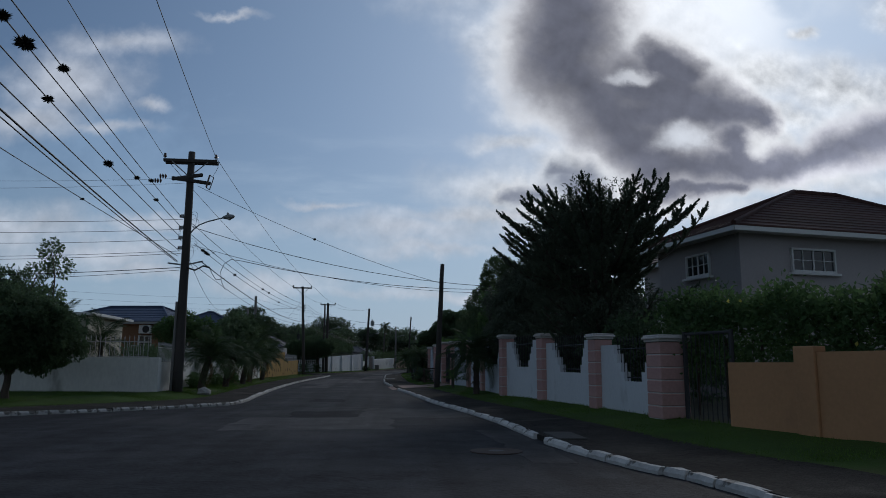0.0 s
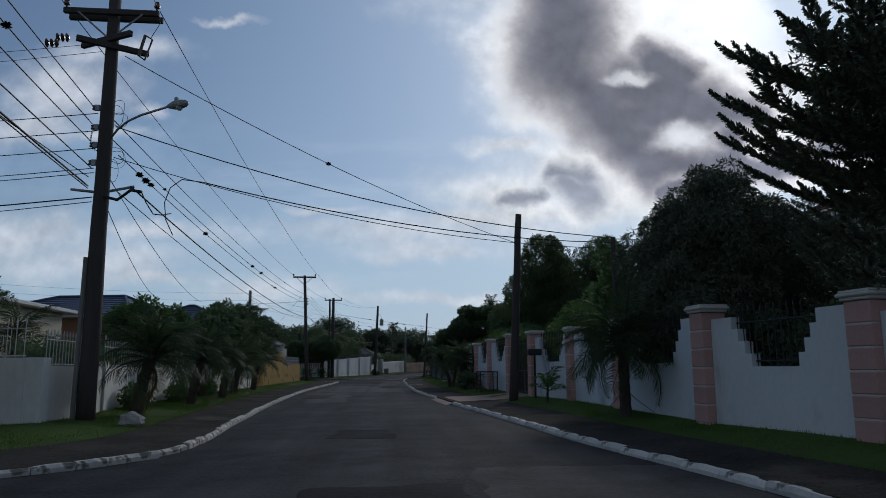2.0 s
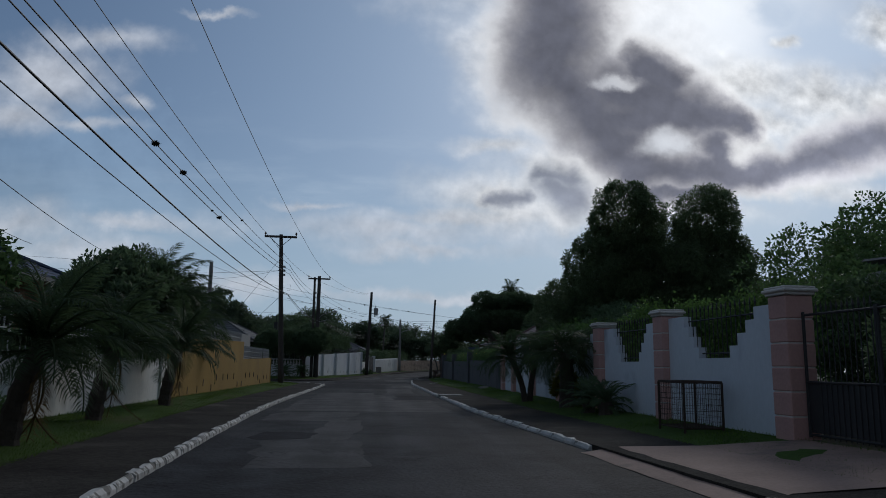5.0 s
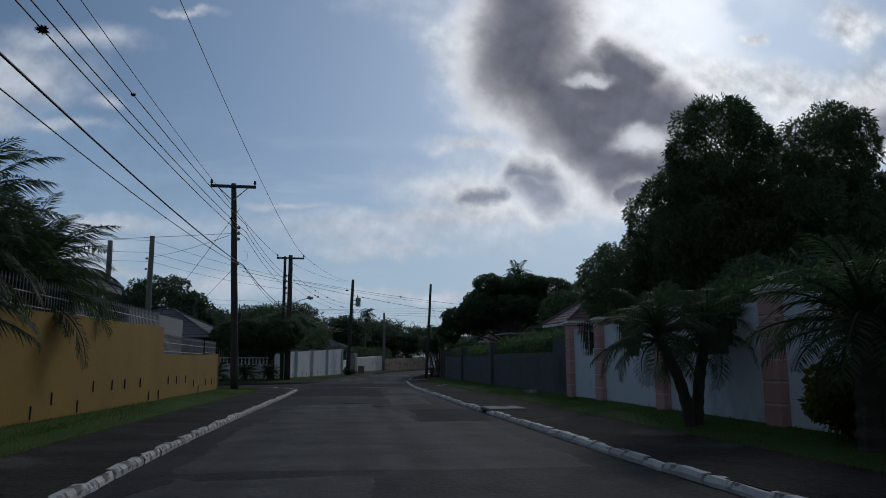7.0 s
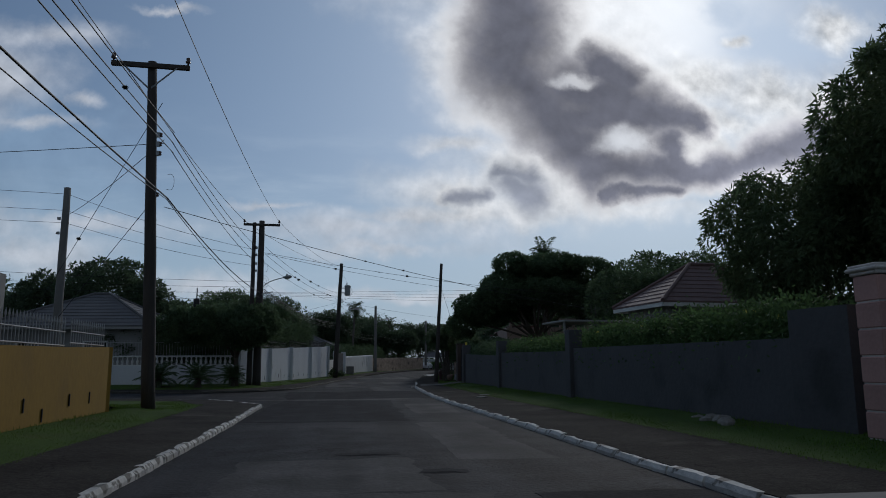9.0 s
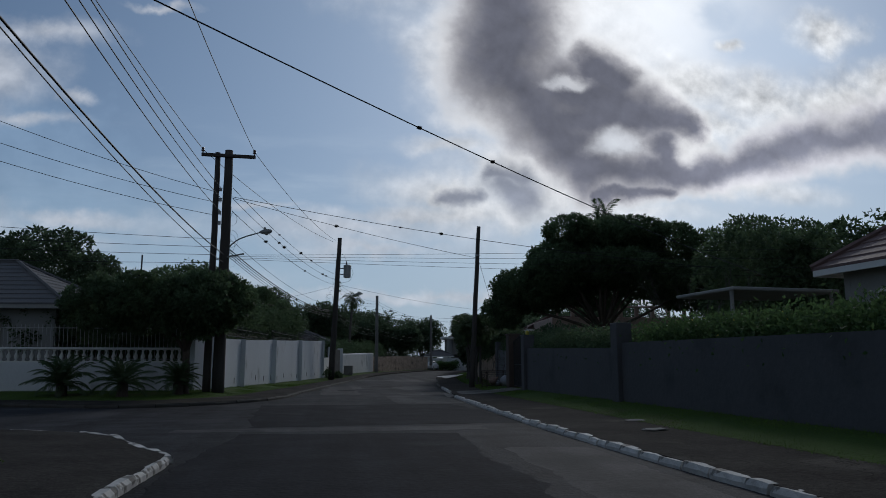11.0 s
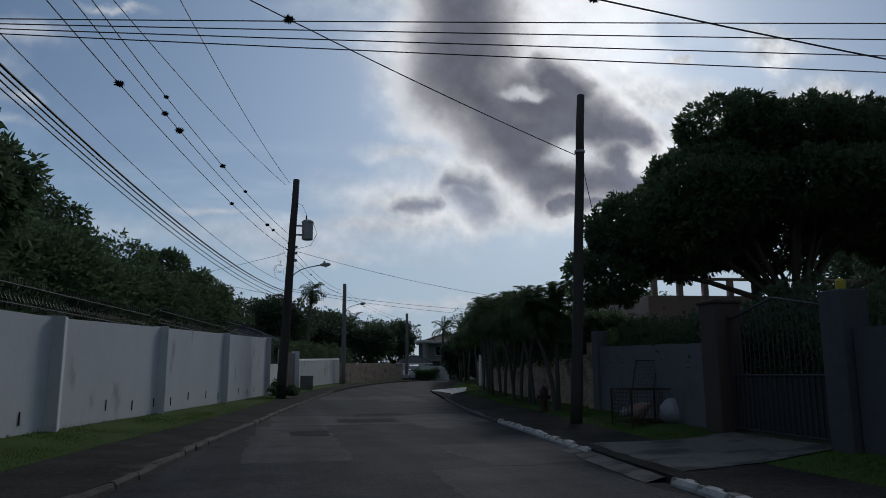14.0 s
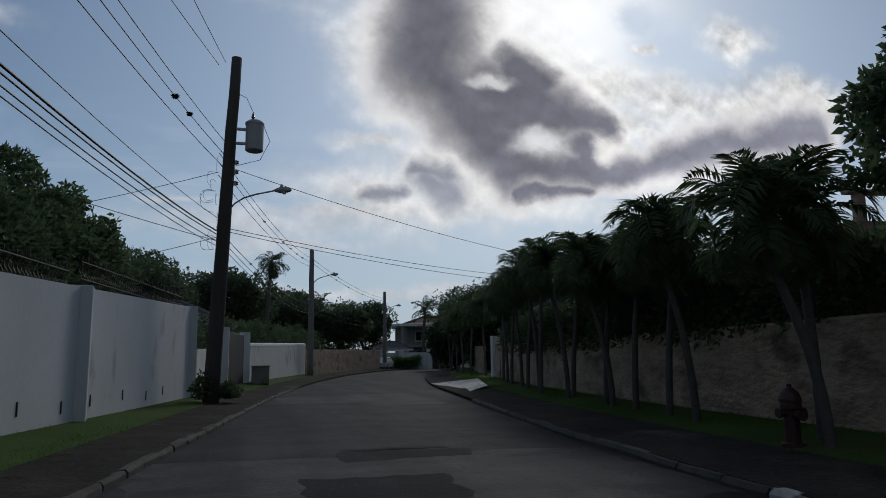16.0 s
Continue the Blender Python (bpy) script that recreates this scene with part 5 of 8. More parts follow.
def wire(a, b, sag, r, label, group="overhead lines", n=16):
    pts = [tuple(a[i] + (b[i] - a[i]) * k / n - (4 * sag * (k / n) * (1 - k / n) if i == 2 else 0) for i in range(3)) for k in range(n + 1)]
    solid("power_line", Shape().tube(pts, r, 4), M_CABLE, label, "cable", group, smooth=True)
    return pts


def P(x, y, z):
    return (x, y, z)


L_BARE, L_SERV, L_THICK = "thin bare overhead conductor between poles", "black service wire slung between poles", "thick black telephone cable slung between poles"
clumps = []


def strung(a, b, sag, r, label, moss=()):
    pts = wire(a, b, sag, r, label)
    for f, s in moss:
        k = f * (len(pts) - 1)
        i = int(k)
        p = [pts[i][j] + (pts[min(i + 1, len(pts) - 1)][j] - pts[i][j]) * (k - i) for j in range(3)]
        clumps.append((p, s))


ax, ay = PA
bx, by = PB
tx, ty = PT
# towards the start of the street
strung((ax - 1.0, ay - 0.2, 9.3), (2.0, -17, 9.6), 0.5, 0.010, L_BARE)
strung((ax + 1.0, ay - 0.2, 9.3), (3.6, -17, 9.6), 0.5, 0.010, L_BARE)
strung((ax - 0.3, ay, 7.0), (1.8, -17, 8.4), 0.6, 0.011, L_BARE, ((0.12, 0.09), (0.30, 0.11)))
strung((ax - 0.3, ay, 6.6), (1.8, -17, 8.0), 0.6, 0.011, L_BARE, ((0.10, 0.08), (0.16, 0.08), (0.34, 0.16), (0.36, 0.12)))
strung((ax - 0.3, ay, 6.2), (1.6, -17, 7.6), 0.6, 0.011, L_BARE, ((0.22, 0.12), (0.31, 0.1)))
strung((ax - 0.25, ay, 5.6), (1.4, -17, 7.0), 0.5, 0.012, L_SERV)
strung((ax - 0.3, ay, 5.2), (1.2, -17, 6.6), 0.4, 0.018, L_THICK)
strung((ax - 0.3, ay, 5.15), (1.3, -17, 6.4), 0.45, 0.012, L_THICK)
strung((ax - 0.3, ay, 5.4), (-2.6, -17, 6.8), 0.4, 0.010, L_BARE, ((0.3, 0.07), (0.2, 0.05)))
# towards the side street
for za, zb, r in ((8.5, 11.0, 0.006), (8.3, 10.4, 0.006), (6.85, 9.0, 0.010), (6.45, 8.4, 0.010), (6.05, 7.8, 0.010), (5.6, 7.0, 0.010), (5.5, 6.8, 0.010), (4.95, 5.9, 0.016), (4.85, 5.4, 0.010)):
    strung((ax - 0.2, ay, za), (-34, 40.5, zb), 0.45, r, L_SERV if r > 0.006 else L_BARE)
# down the street
strung((ax - 1.0, ay, 9.3), (bx - 1.0, by, 8.95), 0.55, 0.010, L_BARE)
strung((ax + 1.0, ay, 9.3), (bx + 1.0, by, 8.95), 0.55, 0.010, L_BARE)
strung((ax + 0.1, ay, 6.75), (bx + 0.25, by, 7.3), 0.6, 0.011, L_BARE, ((0.62, 0.05),))
strung((ax + 0.1, ay, 6.3), (bx + 0.25, by, 7.0), 0.65, 0.011, L_BARE, ((0.087, 0.05), (0.382, 0.09), (0.434, 0.09), (0.9, 0.06)))
strung((ax + 0.3, ay, 5.9), (bx + 0.25, by, 6.75), 0.65, 0.011, L_BARE, ((0.031, 0.09), (0.041, 0.10), (0.049, 0.08), (0.174, 0.08), (0.50, 0.04), (0.523, 0.08)))
strung((ax + 0.6, ay, 5.2), (bx + 0.15, by, 5.55), 0.6, 0.018, L_THICK)
strung((ax + 0.3, ay, 5.1), (bx + 0.15, by, 5.5), 0.8, 0.010, L_SERV)
strung((ax, ay, 5.0), (-12.5, 62, 5.6), 0.5, 0.010, L_SERV)
strung((ax, ay, 5.6), (-11.0, 66, 5.8), 0.5, 0.010, L_SERV)
# across to the garden poles
strung((ax + 0.2, ay, 6.55), (8.05, 35.1, 4.75), 0.42, 0.014, L_THICK)
strung((ax + 2.3, ay - 0.62, 5.15), (8.05, 35.1, 4.62), 0.30, 0.014, L_THICK)
strung((ax + 0.2, ay, 5.85), (8.05, 35.1, 4.45), 0.45, 0.010, L_SERV)
strung((ax + 0.3, ay, 8.2), (6.16, 39.55, 5.35), 0.30, 0.010, L_SERV, ((0.42, 0.07),))
strung((8.05, 35.1, 4.72), (20, 33, 5.0), 0.3, 0.012, L_SERV)
strung((8.05, 35.1, 4.55), (22, 38, 4.8), 0.3, 0.010, L_SERV)
# corner pole onwards
cx, cy = -4.94, 101.0
strung((bx - 1.0, by, 8.95), (cx - 0.95, cy, 9.35), 0.25, 0.011, L_BARE)
strung((bx + 1.0, by, 8.95), (cx + 0.95, cy, 9.35), 0.25, 0.011, L_BARE)
for za, zb in ((7.3, 7.9), (7.05, 7.5), (6.8, 7.0)):
    strung((bx + 0.2, by, za), (cx - 0.25, cy, zb), 0.3, 0.011, L_BARE)
strung((bx + 0.15, by, 5.55), (cx, cy, 5.3), 0.3, 0.018, L_THICK)
strung((bx + 0.15, by, 5.5), (cx, cy, 5.0), 0.35, 0.010, L_SERV)
strung((bx, by, 7.1), (-13.5, 95.6, 8.3), 0.15, 0.010, L_SERV)
strung((bx, by, 7.0), (-30, 84, 6.9), 0.2, 0.010, L_SERV)
strung((bx - 0.1, by, 8.1), (-11.6, 87.0, 2.4), 0.0, 0.009, "steel stay wire running down from the pole", ((0.52, 0.07),))
strung((bx - 0.1, by, 5.6), (-9.6, 84.0, 2.4), 0.0, 0.009, "steel stay wire running down from the pole")
for za, zb, xb, yb in ((7.7, 9.4, -13.5, 95.6), (7.3, 8.6, -13.5, 95.6), (6.8, 8.0, -13.5, 95.6), (5.9, 6.6, -30, 97), (5.6, 6.2, -30, 99), (5.3, 5.6, -30, 98), (5.0, 5.2, -30, 100)):
    strung((cx - 0.3, cy, za), (xb, yb, zb), 0.2, 0.010, L_SERV)
for za in (9.4, 8.6, 8.0):
    strung((-13.5, 95.6, za), (-40, 88, za + 0.4), 0.3, 0.010, L_SERV, ((0.2, 0.07),) if za < 9 else ())
# across the road to the east
strung((bx + 0.1, by, 5.3), (11.6, 92.3, 3.75), 0.25, 0.009, L_SERV, ((0.32, 0.04), (0.40, 0.04)))
for za, zb in ((5.30, 5.6), (5.25, 5.1), (5.20, 4.6), (5.15, 4.1)):
    strung((cx + 0.2, cy, za), (27, 94.6, zb), 0.12, 0.007, L_SERV)
strung((cx + 0.2, cy, 7.55), (22, 99.8, 4.7), 0.5, 0.012, L_SERV, ((0.30, 0.08), (0.24, 0.05)))
strung((cx + 0.2, cy, 7.5), (6.30, 108.2, 6.5), 0.12, 0.010, L_SERV, ((0.36, 0.09),))
strung((6.33, 108.25, 6.5), (8.0, 109.9, 2.2), 0.0, 0.009, "steel stay wire running down from the pole")
# onwards to the transformer pole and past the bend
strung((cx - 0.95, cy, 9.35), (tx - 0.1, ty, 10.4), 0.4, 0.011, L_BARE)
strung((cx + 0.95, cy, 9.35), (tx + 0.1, ty, 10.5), 0.4, 0.011, L_BARE)
for i, (za, zb) in enumerate(((7.9, 7.9), (7.5, 7.5), (7.0, 7.1))):
    strung((cx + 0.2, cy, za), (tx + 0.2, ty, zb), 0.45, 0.010, L_BARE, (((0.5, 0.09), (0.62, 0.07), (0.3, 0.06)), ((0.3, 0.08), (0.34, 0.1), (0.78, 0.09), (0.83, 0.08)), ((0.2, 0.09), (0.55, 0.07)))[i])
for za, zb, r in ((5.5, 5.2, 0.02), (5.4, 5.1, 0.014), (5.3, 4.9, 0.012), (5.2, 4.75, 0.010), (5.9, 5.6, 0.008)):
    strung((cx + 0.2, cy, za), (tx, ty, zb), 0.5, r, L_THICK if r > 0.013 else L_SERV)
strung((-12, 108, 6.0), (tx, ty, 4.9), 0.3, 0.010, L_SERV)
strung((tx, ty, 7.0), (-16, 131, 4.5), 0.4, 0.010, L_SERV)
strung((tx, ty, 5.0), (-14, 134, 3.6), 0.4, 0.010, L_SERV)
strung((tx + 0.2, ty, 7.2), (20, 140, 6.0), 0.5, 0.010, L_SERV)
strung((tx + 0.2, ty, 5.3), (22, 146, 6.3), 0.5, 0.010, L_SERV)
strung((tx + 0.2, ty, 5.2), (22, 144, 5.6), 0.5, 0.010, L_SERV)
ux, uy, vx, vy = 4.4, 155, 14.1, 180
for za, zb, m in ((7.6, 8.4, ()), (7.3, 8.1, ((0.3, 0.06), (0.5, 0.06), (0.7, 0.06), (0.6, 0.05), (0.8, 0.06))), (6.9, 7.8, ()), (5.3, 5.2, ((0.2, 0.05), (0.4, 0.06))), (5.1, 4.8, ()), (4.9, 4.6, ())):
    strung((tx, ty, za), (ux, uy, zb), 0.5, 0.010, L_SERV, m)
for za, zb, m in ((8.4, 7.9, ()), (8.1, 7.6, ((0.25, 0.07), (0.4, 0.06), (0.6, 0.07))), (5.2, 5.4, ()), (4.8, 5.1, ())):
    strung((ux, uy, za), (vx, vy, zb), 0.45, 0.012, L_SERV, m)


# air plants on the lines: spiky little tufts
def moss_mesh(seed):
    rg = np.random.default_rng(seed)
    n = 260
    d = rg.normal(size=(n, 3))
    d /= np.linalg.norm(d, axis=1)[:, None]
    r = rg.uniform(0.55, 1.15, n)[:, None]
    o = np.cross(d, rg.normal(size=(n, 3)))
    o /= np.linalg.norm(o, axis=1)[:, None]
    tip = d * r
    vs = np.stack([d * 0.05 - o * 0.14, d * 0.05 + o * 0.14, tip * 0.7 + o * 0.10, tip], 1).reshape(-1, 3)
    return quads_mesh("air_plant", vs * np.array([1.0, 1.0, 0.85]), M_MOSS)


MOSS = [moss_mesh(s) for s in range(3)]
rng = random.Random(3)
for p, s in clumps:
    o = new("air_plant", rng.choice(MOSS))
    o.matrix_basis = Matrix.LocRotScale(p, Euler((0, 0, rng.uniform(0, 6))), (s * 1.2, s * 1.2, s))
    tagged(o, "dark tuft of air plant growing on the line", "air plant", "air plants on the lines")

# ---- houses ----
def hip_roof(parent, cx, cy, wx, wy, z0, h, mat, rz=0.0, over=0.5, rows=9, ridge=None, fascia=M_TRIM, name="roof"):
    """A hipped roof of tile courses that step over one another, with a fascia board. ridge: half length of the ridge along x."""
    hx, hy = wx / 2 + over, wy / 2 + over
    rg = max(hx - hy, 0.0) if ridge is None else ridge
    m = pose(cx, cy, z0, 0, 0, rz)
    roof = None
    for k in range(rows):
        sh = Shape()
        t0, t1 = k / rows, (k + 1) / rows
        ring = []
        for t, up in ((t0, 0.035), (t1, 0.0)):
            x, y = hx + (rg - hx) * t, hy * (1 - t)
            ring.append([(-x, -y, h * t + up), (x, -y, h * t + up), (x, y, h * t + up), (-x, y, h * t + up)])
        lower = [(a[0], a[1], a[2] - 0.07) for a in ring[0]]
        vs = lower + ring[0] + ring[1]
        fs = []
        for i in range(4):
            j = (i + 1) % 4
            fs += [(i, j, 4 + j, 4 + i), (4 + i, 4 + j, 8 + j, 8 + i)]
        sh.add(vs, fs)
        if roof is None:
            roof = part(name, sh, mat, parent, m=m)
        else:
            part("tile_course", sh, mat, roof)
    for sx in (-1, 1):
        for sy in (-1, 1):
            part("ridge_tile", Shape().tube([(sx * hx, sy * hy, 0.05), (sx * rg, 0, h + 0.05)], 0.085, 6), mat, roof)
    part("ridge_tile", Shape().tube([(-rg - 0.01, 0, h + 0.05), (rg + 0.01, 0, h + 0.05)], 0.085, 6), mat, roof)
    for sy in (-1, 1):
        part("fascia", Shape().box((0, sy * (hy - 0.03), -0.09), (2 * hx - 0.06, 0.05, 0.20), 0.008), fascia, roof)
    for sx in (-1, 1):
        part("fascia", Shape().box((sx * (hx - 0.03), 0, -0.09), (0.05, 2 * hy - 0.12, 0.20), 0.008), fascia, roof)
    part("soffit", Shape().box((0, 0, -0.10), (2 * hx - 0.12, 2 * hy - 0.12, 0.03)), fascia, roof)
    return roof


def window(parent, at, w, h, rz, cols=2, rows=2, frame=M_TRIM, sill=True, name="window"):
    """A window whose outer face looks along -y before the turn."""
    m = pose(at[0], at[1], at[2], 0, 0, rz)
    sh = Shape()
    for x in (-w / 2, w / 2):
        sh.box((x, -0.03, 0), (0.07, 0.1, h + 0.07), 0.008)
    for z in (-h / 2, h / 2):
        sh.box((0, -0.03, z), (w + 0.07, 0.1, 0.07), 0.008)
    win = part(name, sh, frame, parent, m=m)
    part("pane", Shape().box((0, 0.0, 0), (w - 0.05, 0.012, h - 0.05)), M_GLASS, win, "dark window glass")
    mu = Shape()
    for k in range(1, cols):
        mu.box((-w / 2 + w * k / cols, -0.02, 0), (0.05 if k == cols / 2 else 0.025, 0.05, h - 0.04), 0.004)
    for k in range(1, rows):
        mu.box((0, -0.02, -h / 2 + h * k / rows), (w - 0.05, 0.035, 0.025), 0.004)
    part("glazing_bar", mu, frame, win)
    if sill:
        part("sill", Shape().box((0, -0.07, -h / 2 - 0.09), (w + 0.28, 0.2, 0.09), 0.012), frame, win)
    return win


def house(name, cx, cy, wx, wy, z1, mat, label, rz=0.0, z0=None):
    """Four walls with thickness; returns the thing, whose origin is the floor's centre."""
    root = thing(name, (cx, cy, VERGE - 0.05 if z0 is None else z0), label, "house", rz=rz)
    t = 0.2
    for sy in (-1, 1):
        part("wall", Shape().box((0, sy * (wy - t) / 2, z1 / 2), (wx, t, z1), 0.01), mat, root)
    for sx in (-1, 1):
        part("wall", Shape().box((sx * (wx - t) / 2, 0, z1 / 2), (t, wy - 2 * t, z1), 0.01), mat, root)
    part("floor_slab", Shape().box((0, 0, 0.0), (wx - 0.41, wy - 0.41, 0.1)), M_CONC, root)
    return root


def air_conditioner(at, rz, label):
    root = thing("air_conditioner", at, label, "air conditioner", rz=rz)
    part("case", Shape().box((0, 0, 0.3), (0.85, 0.3, 0.6), 0.02), M_TRIM, root)
    part("fan_guard", Shape().lathe((0, 0, 0), [(0.24, 0), (0.25, 0.01), (0.25, 0.02), (0.2, 0.03)], 16), M_IRON, root, m=pose(0.1, -0.15, 0.3, 90))
    part("bracket", Shape().box((-0.3, 0.1, -0.03), (0.05, 0.35, 0.06)).box((0.3, 0.1, -0.03), (0.05, 0.35, 0.06)), M_IRON, root)
    return root


# two-storey house beyond the orange wall
RZ1 = 12.0
h1 = house("house", 20.0, 29.6, 11.0, 4.8, 5.5, M_HOUSE, "two-storey pale rendered house with a red tiled hip roof", RZ1)
hip_roof(h1, 0, 0, 11.0, 4.8, 5.56, 2.1, M_ROOF_RED, over=0.75, rows=14, ridge=1.0)
window(h1, (-2.6, -2.42, 4.62), 1.75, 0.75, 0, 4, 2)
window(h1, (1.8, -2.42, 4.62), 1.85, 0.75, 0, 4, 2)
window(h1, (-5.52, -0.2, 4.62), 1.3, 0.75, -90, 4, 2)
window(h1, (-5.52, -0.2, 1.6), 1.4, 1.2, -90, 2, 2)
part("string_course", Shape().box((0, -2.44, 2.9), (11.1, 0.1, 0.16), 0.02).box((-5.54, 0, 2.9), (0.1, 4.9, 0.16), 0.02), M_HOUSE, h1)
part("back_wall", Shape().box((2.6, 5.9, 2.9), (9.0, 6.8, 5.8), 0.02), M_HOUSE, h1)
hip_roof(h1, 2.6, 5.6, 9.0, 7.4, 5.85, 2.3, M_ROOF_RED, over=0.6, rows=12, ridge=1.0, name="upper_roof")

# low flat-roofed house behind the shrubs
h3 = house("house", 15.5, 44.5, 9.0, 7.0, 2.75, M_HOUSE2, "single-storey house with a shallow corrugated roof behind shrubs", 4)
rows_ = [(-5.0 + 0.055 * k, 0.05 * math.sin(k * math.pi / 2)) for k in range(184)]
sh = Shape()
sh.add([(x, y, z + w) for y, z in ((-4.6, 2.86), (3.8, 3.30)) for x, w in rows_], [(k, k + 1, k + 185, k + 184) for k in range(183)])
part("roof", sh, M_ROOF_GRAY, h3, "shallow corrugated metal roof")
part("fascia", Shape().box((0, -4.55, 2.70), (10.2, 0.06, 0.22), 0.01).box((-5.05, -0.4, 2.9), (0.06, 8.2, 0.26), 0.01), M_HOUSE2, h3)
window(h3, (-4.52, -1.0, 1.5), 1.4, 1.0, -90)
window(h3, (-2.0, -3.52, 1.5), 1.4, 1.0, 0)

# brown-tiled house behind the gray wall
h2 = house("house", 14.5, 88.0, 5.2, 3.2, 3.32, M_HOUSE2, "grey single-storey house with a brown tiled hip roof", 5)
hip_roof(h2, 0, 0, 5.2, 3.2, 3.38, 1.72, M_ROOF_BROWN, over=0.5, rows=9, ridge=0.55)
window(h2, (-1.7, -1.62, 2.2), 0.9, 1.3, 0)
window(h2, (1.5, -1.62, 2.2), 1.4, 1.0, 0)
window(h2, (-2.62, 0, 2.2), 1.0, 1.0, -90)
part("wing_wall", Shape().box((5.2, 0.8, 1.5), (5.0, 3.4, 3.0), 0.02), M_HOUSE2, h2)
hip_roof(h2, 5.3, 0.8, 5.0, 3.4, 3.05, 1.15, M_ROOF_BROWN, over=0.5, rows=7, ridge=0.8, name="wing_roof")
part("porch_roof", Shape().box((-3.7, 3.6, 2.88), (3.2, 2.6, 0.09), 0.02, 0), M_HOUSE2, h2, "flat pale porch roof on posts")
for x_ in (-5.6, -2.6):
    part("porch_post", Shape().tube([(x_ + 0.4, 2.5, 0), (x_ + 0.4, 2.5, 2.84)], 0.05, 8), M_HOUSE2, h2)
air_conditioner((14.75, 86.2, VERGE + 2.0), 5, "white air conditioner on the grey wall under the eaves")

# house with a parapet beyond the palm row
h7 = house("house", 18.2, 122.5, 9.0, 10.0, 3.6, M_PEACH, "peach house with a balustraded roof terrace", -6)
part("parapet", Shape().box((0, -4.9, 3.8), (9.0, 0.18, 0.5), 0.02).box((-4.4, 0, 3.8), (0.18, 9.6, 0.5), 0.02), M_PEACH, h7)
for k in range(9):
    part("terrace_post", Shape().box((-4.2 + k * 1.05, -4.9, 4.35), (0.22, 0.22, 0.7), 0.02), M_PEACH, h7)
part("terrace_rail", Shape().box((0, -4.9, 4.72), (9.1, 0.24, 0.10), 0.02), M_PEACH, h7)
hip_roof(h7, -2.0, 3.4, 5.0, 3.0, 3.65, 0.9, M_ROOF_RED, over=0.4, rows=6, ridge=1.2)
h7b = house("house", 18.5, 137, 8.0, 7.0, 3.6, M_HOUSE, "pale house with a blue-grey roof edge behind the palms", -14)
part("roof", Shape().box((0, 0, 3.7), (9.0, 8.0, 0.18), 0.03).box((0, -4.0, 3.62), (9.0, 0.1, 0.34), 0.01), M_ROOF_BLUE, h7b)

# west side
gar = house("garage", -17.4, 48.0, 8.0, 6.0, 3.65, M_CREAM, "cream-painted block garage with a flat overhanging roof", 2)
part("roof", Shape().box((0, -0.1, 3.76), (9.0, 7.2, 0.16), 0.02), M_TRIM, gar, "flat pale roof slab with an overhang")
for k in range(11):
    part("block_course", Shape().box((0, -3.0, 0.35 + k * 0.3), (8.02, 0.03, 0.27), 0.006), M_CREAM, gar)
w1h = house("house", -15.4, 59.0, 7.5, 6.5, 3.9, M_BROWN, "brown-rendered house with a dark blue tiled roof", -8)
hip_roof(w1h, 0, 0, 7.5, 6.5, 3.95, 1.25, M_ROOF_BLUE, over=0.6, rows=8, ridge=2.0, fascia=M_HOUSE2)
window(w1h, (2.4, -3.27, 2.5), 0.9, 0.9, 0)
window(w1h, (-1.6, -3.27, 2.5), 1.4, 0.9, 0)
window(w1h, (3.77, 0, 2.5), 1.2, 0.9, 90)
air_conditioner((-13.4, 55.15, VERGE + 3.05), -8, "white air conditioner on the brown wall")
w2h = house("house", -12.8, 70.5, 7.0, 6.5, 3.7, M_HOUSE2, "house with a dark blue pyramid roof behind the trees", 0)
hip_roof(w2h, 0, 0, 7.0, 6.5, 3.75, 1.9, M_ROOF_BLUE, over=0.6, rows=10, ridge=0.2, fascia=M_HOUSE2)
window(w2h, (3.52, 0, 1.8), 1.4, 1.0, 90)
w3h = house("house", -15.2, 107.5, 8.2, 7.5, 3.25, M_HOUSE2, "grey house with a shingled hip roof and white window bars", -6)
hip_roof(w3h, 0, 0, 8.2, 7.5, 3.3, 2.2, M_ROOF_GRAY, over=0.7, rows=10, ridge=0.5, fascia=M_HOUSE2)
window(w3h, (1.4, -3.78, 1.9), 1.3, 1.1, 0, 3, 3)
window(w3h, (-2.4, -3.78, 1.9), 1.2, 1.0, 0)
window(w3h, (4.12, 0.5, 1.9), 1.2, 1.0, 90)
w4h = house("house", -25.5, 103.5, 9, 8, 3.0, M_HOUSE2, "low house with a grey shingled roof", 4)
hip_roof(w4h, 0, 0, 9, 8, 3.05, 1.9, M_ROOF_GRAY, over=0.6, rows=9, ridge=1.0, fascia=M_HOUSE2)
mast = thing("vent_stack", (-9.6, 108.0, VERGE - 0.03), "slim dark vent stack rising behind the shrubs", "vent")
part("stack", Shape().box((0, 0, 2.65), (0.35, 0.35, 5.3), 0.02), M_IRON, mast)
part("finial", Shape().tube([(0, 0, 5.3), (0, 0, 6.0)], 0.04, 6), M_IRON, mast)
w5h = house("house", -3.6, 148.5, 6.5, 7, 2.8, M_HOUSE2, "small grey house with a hipped shingle roof beside the gate", -10, 0.4)
hip_roof(w5h, 0, 0, 6.5, 7, 2.85, 1.5, M_ROOF_GRAY, over=0.6, rows=8, ridge=0.2, fascia=M_HOUSE2)
window(w5h, (3.27, -1, 1.5), 1.2, 1.0, 90)

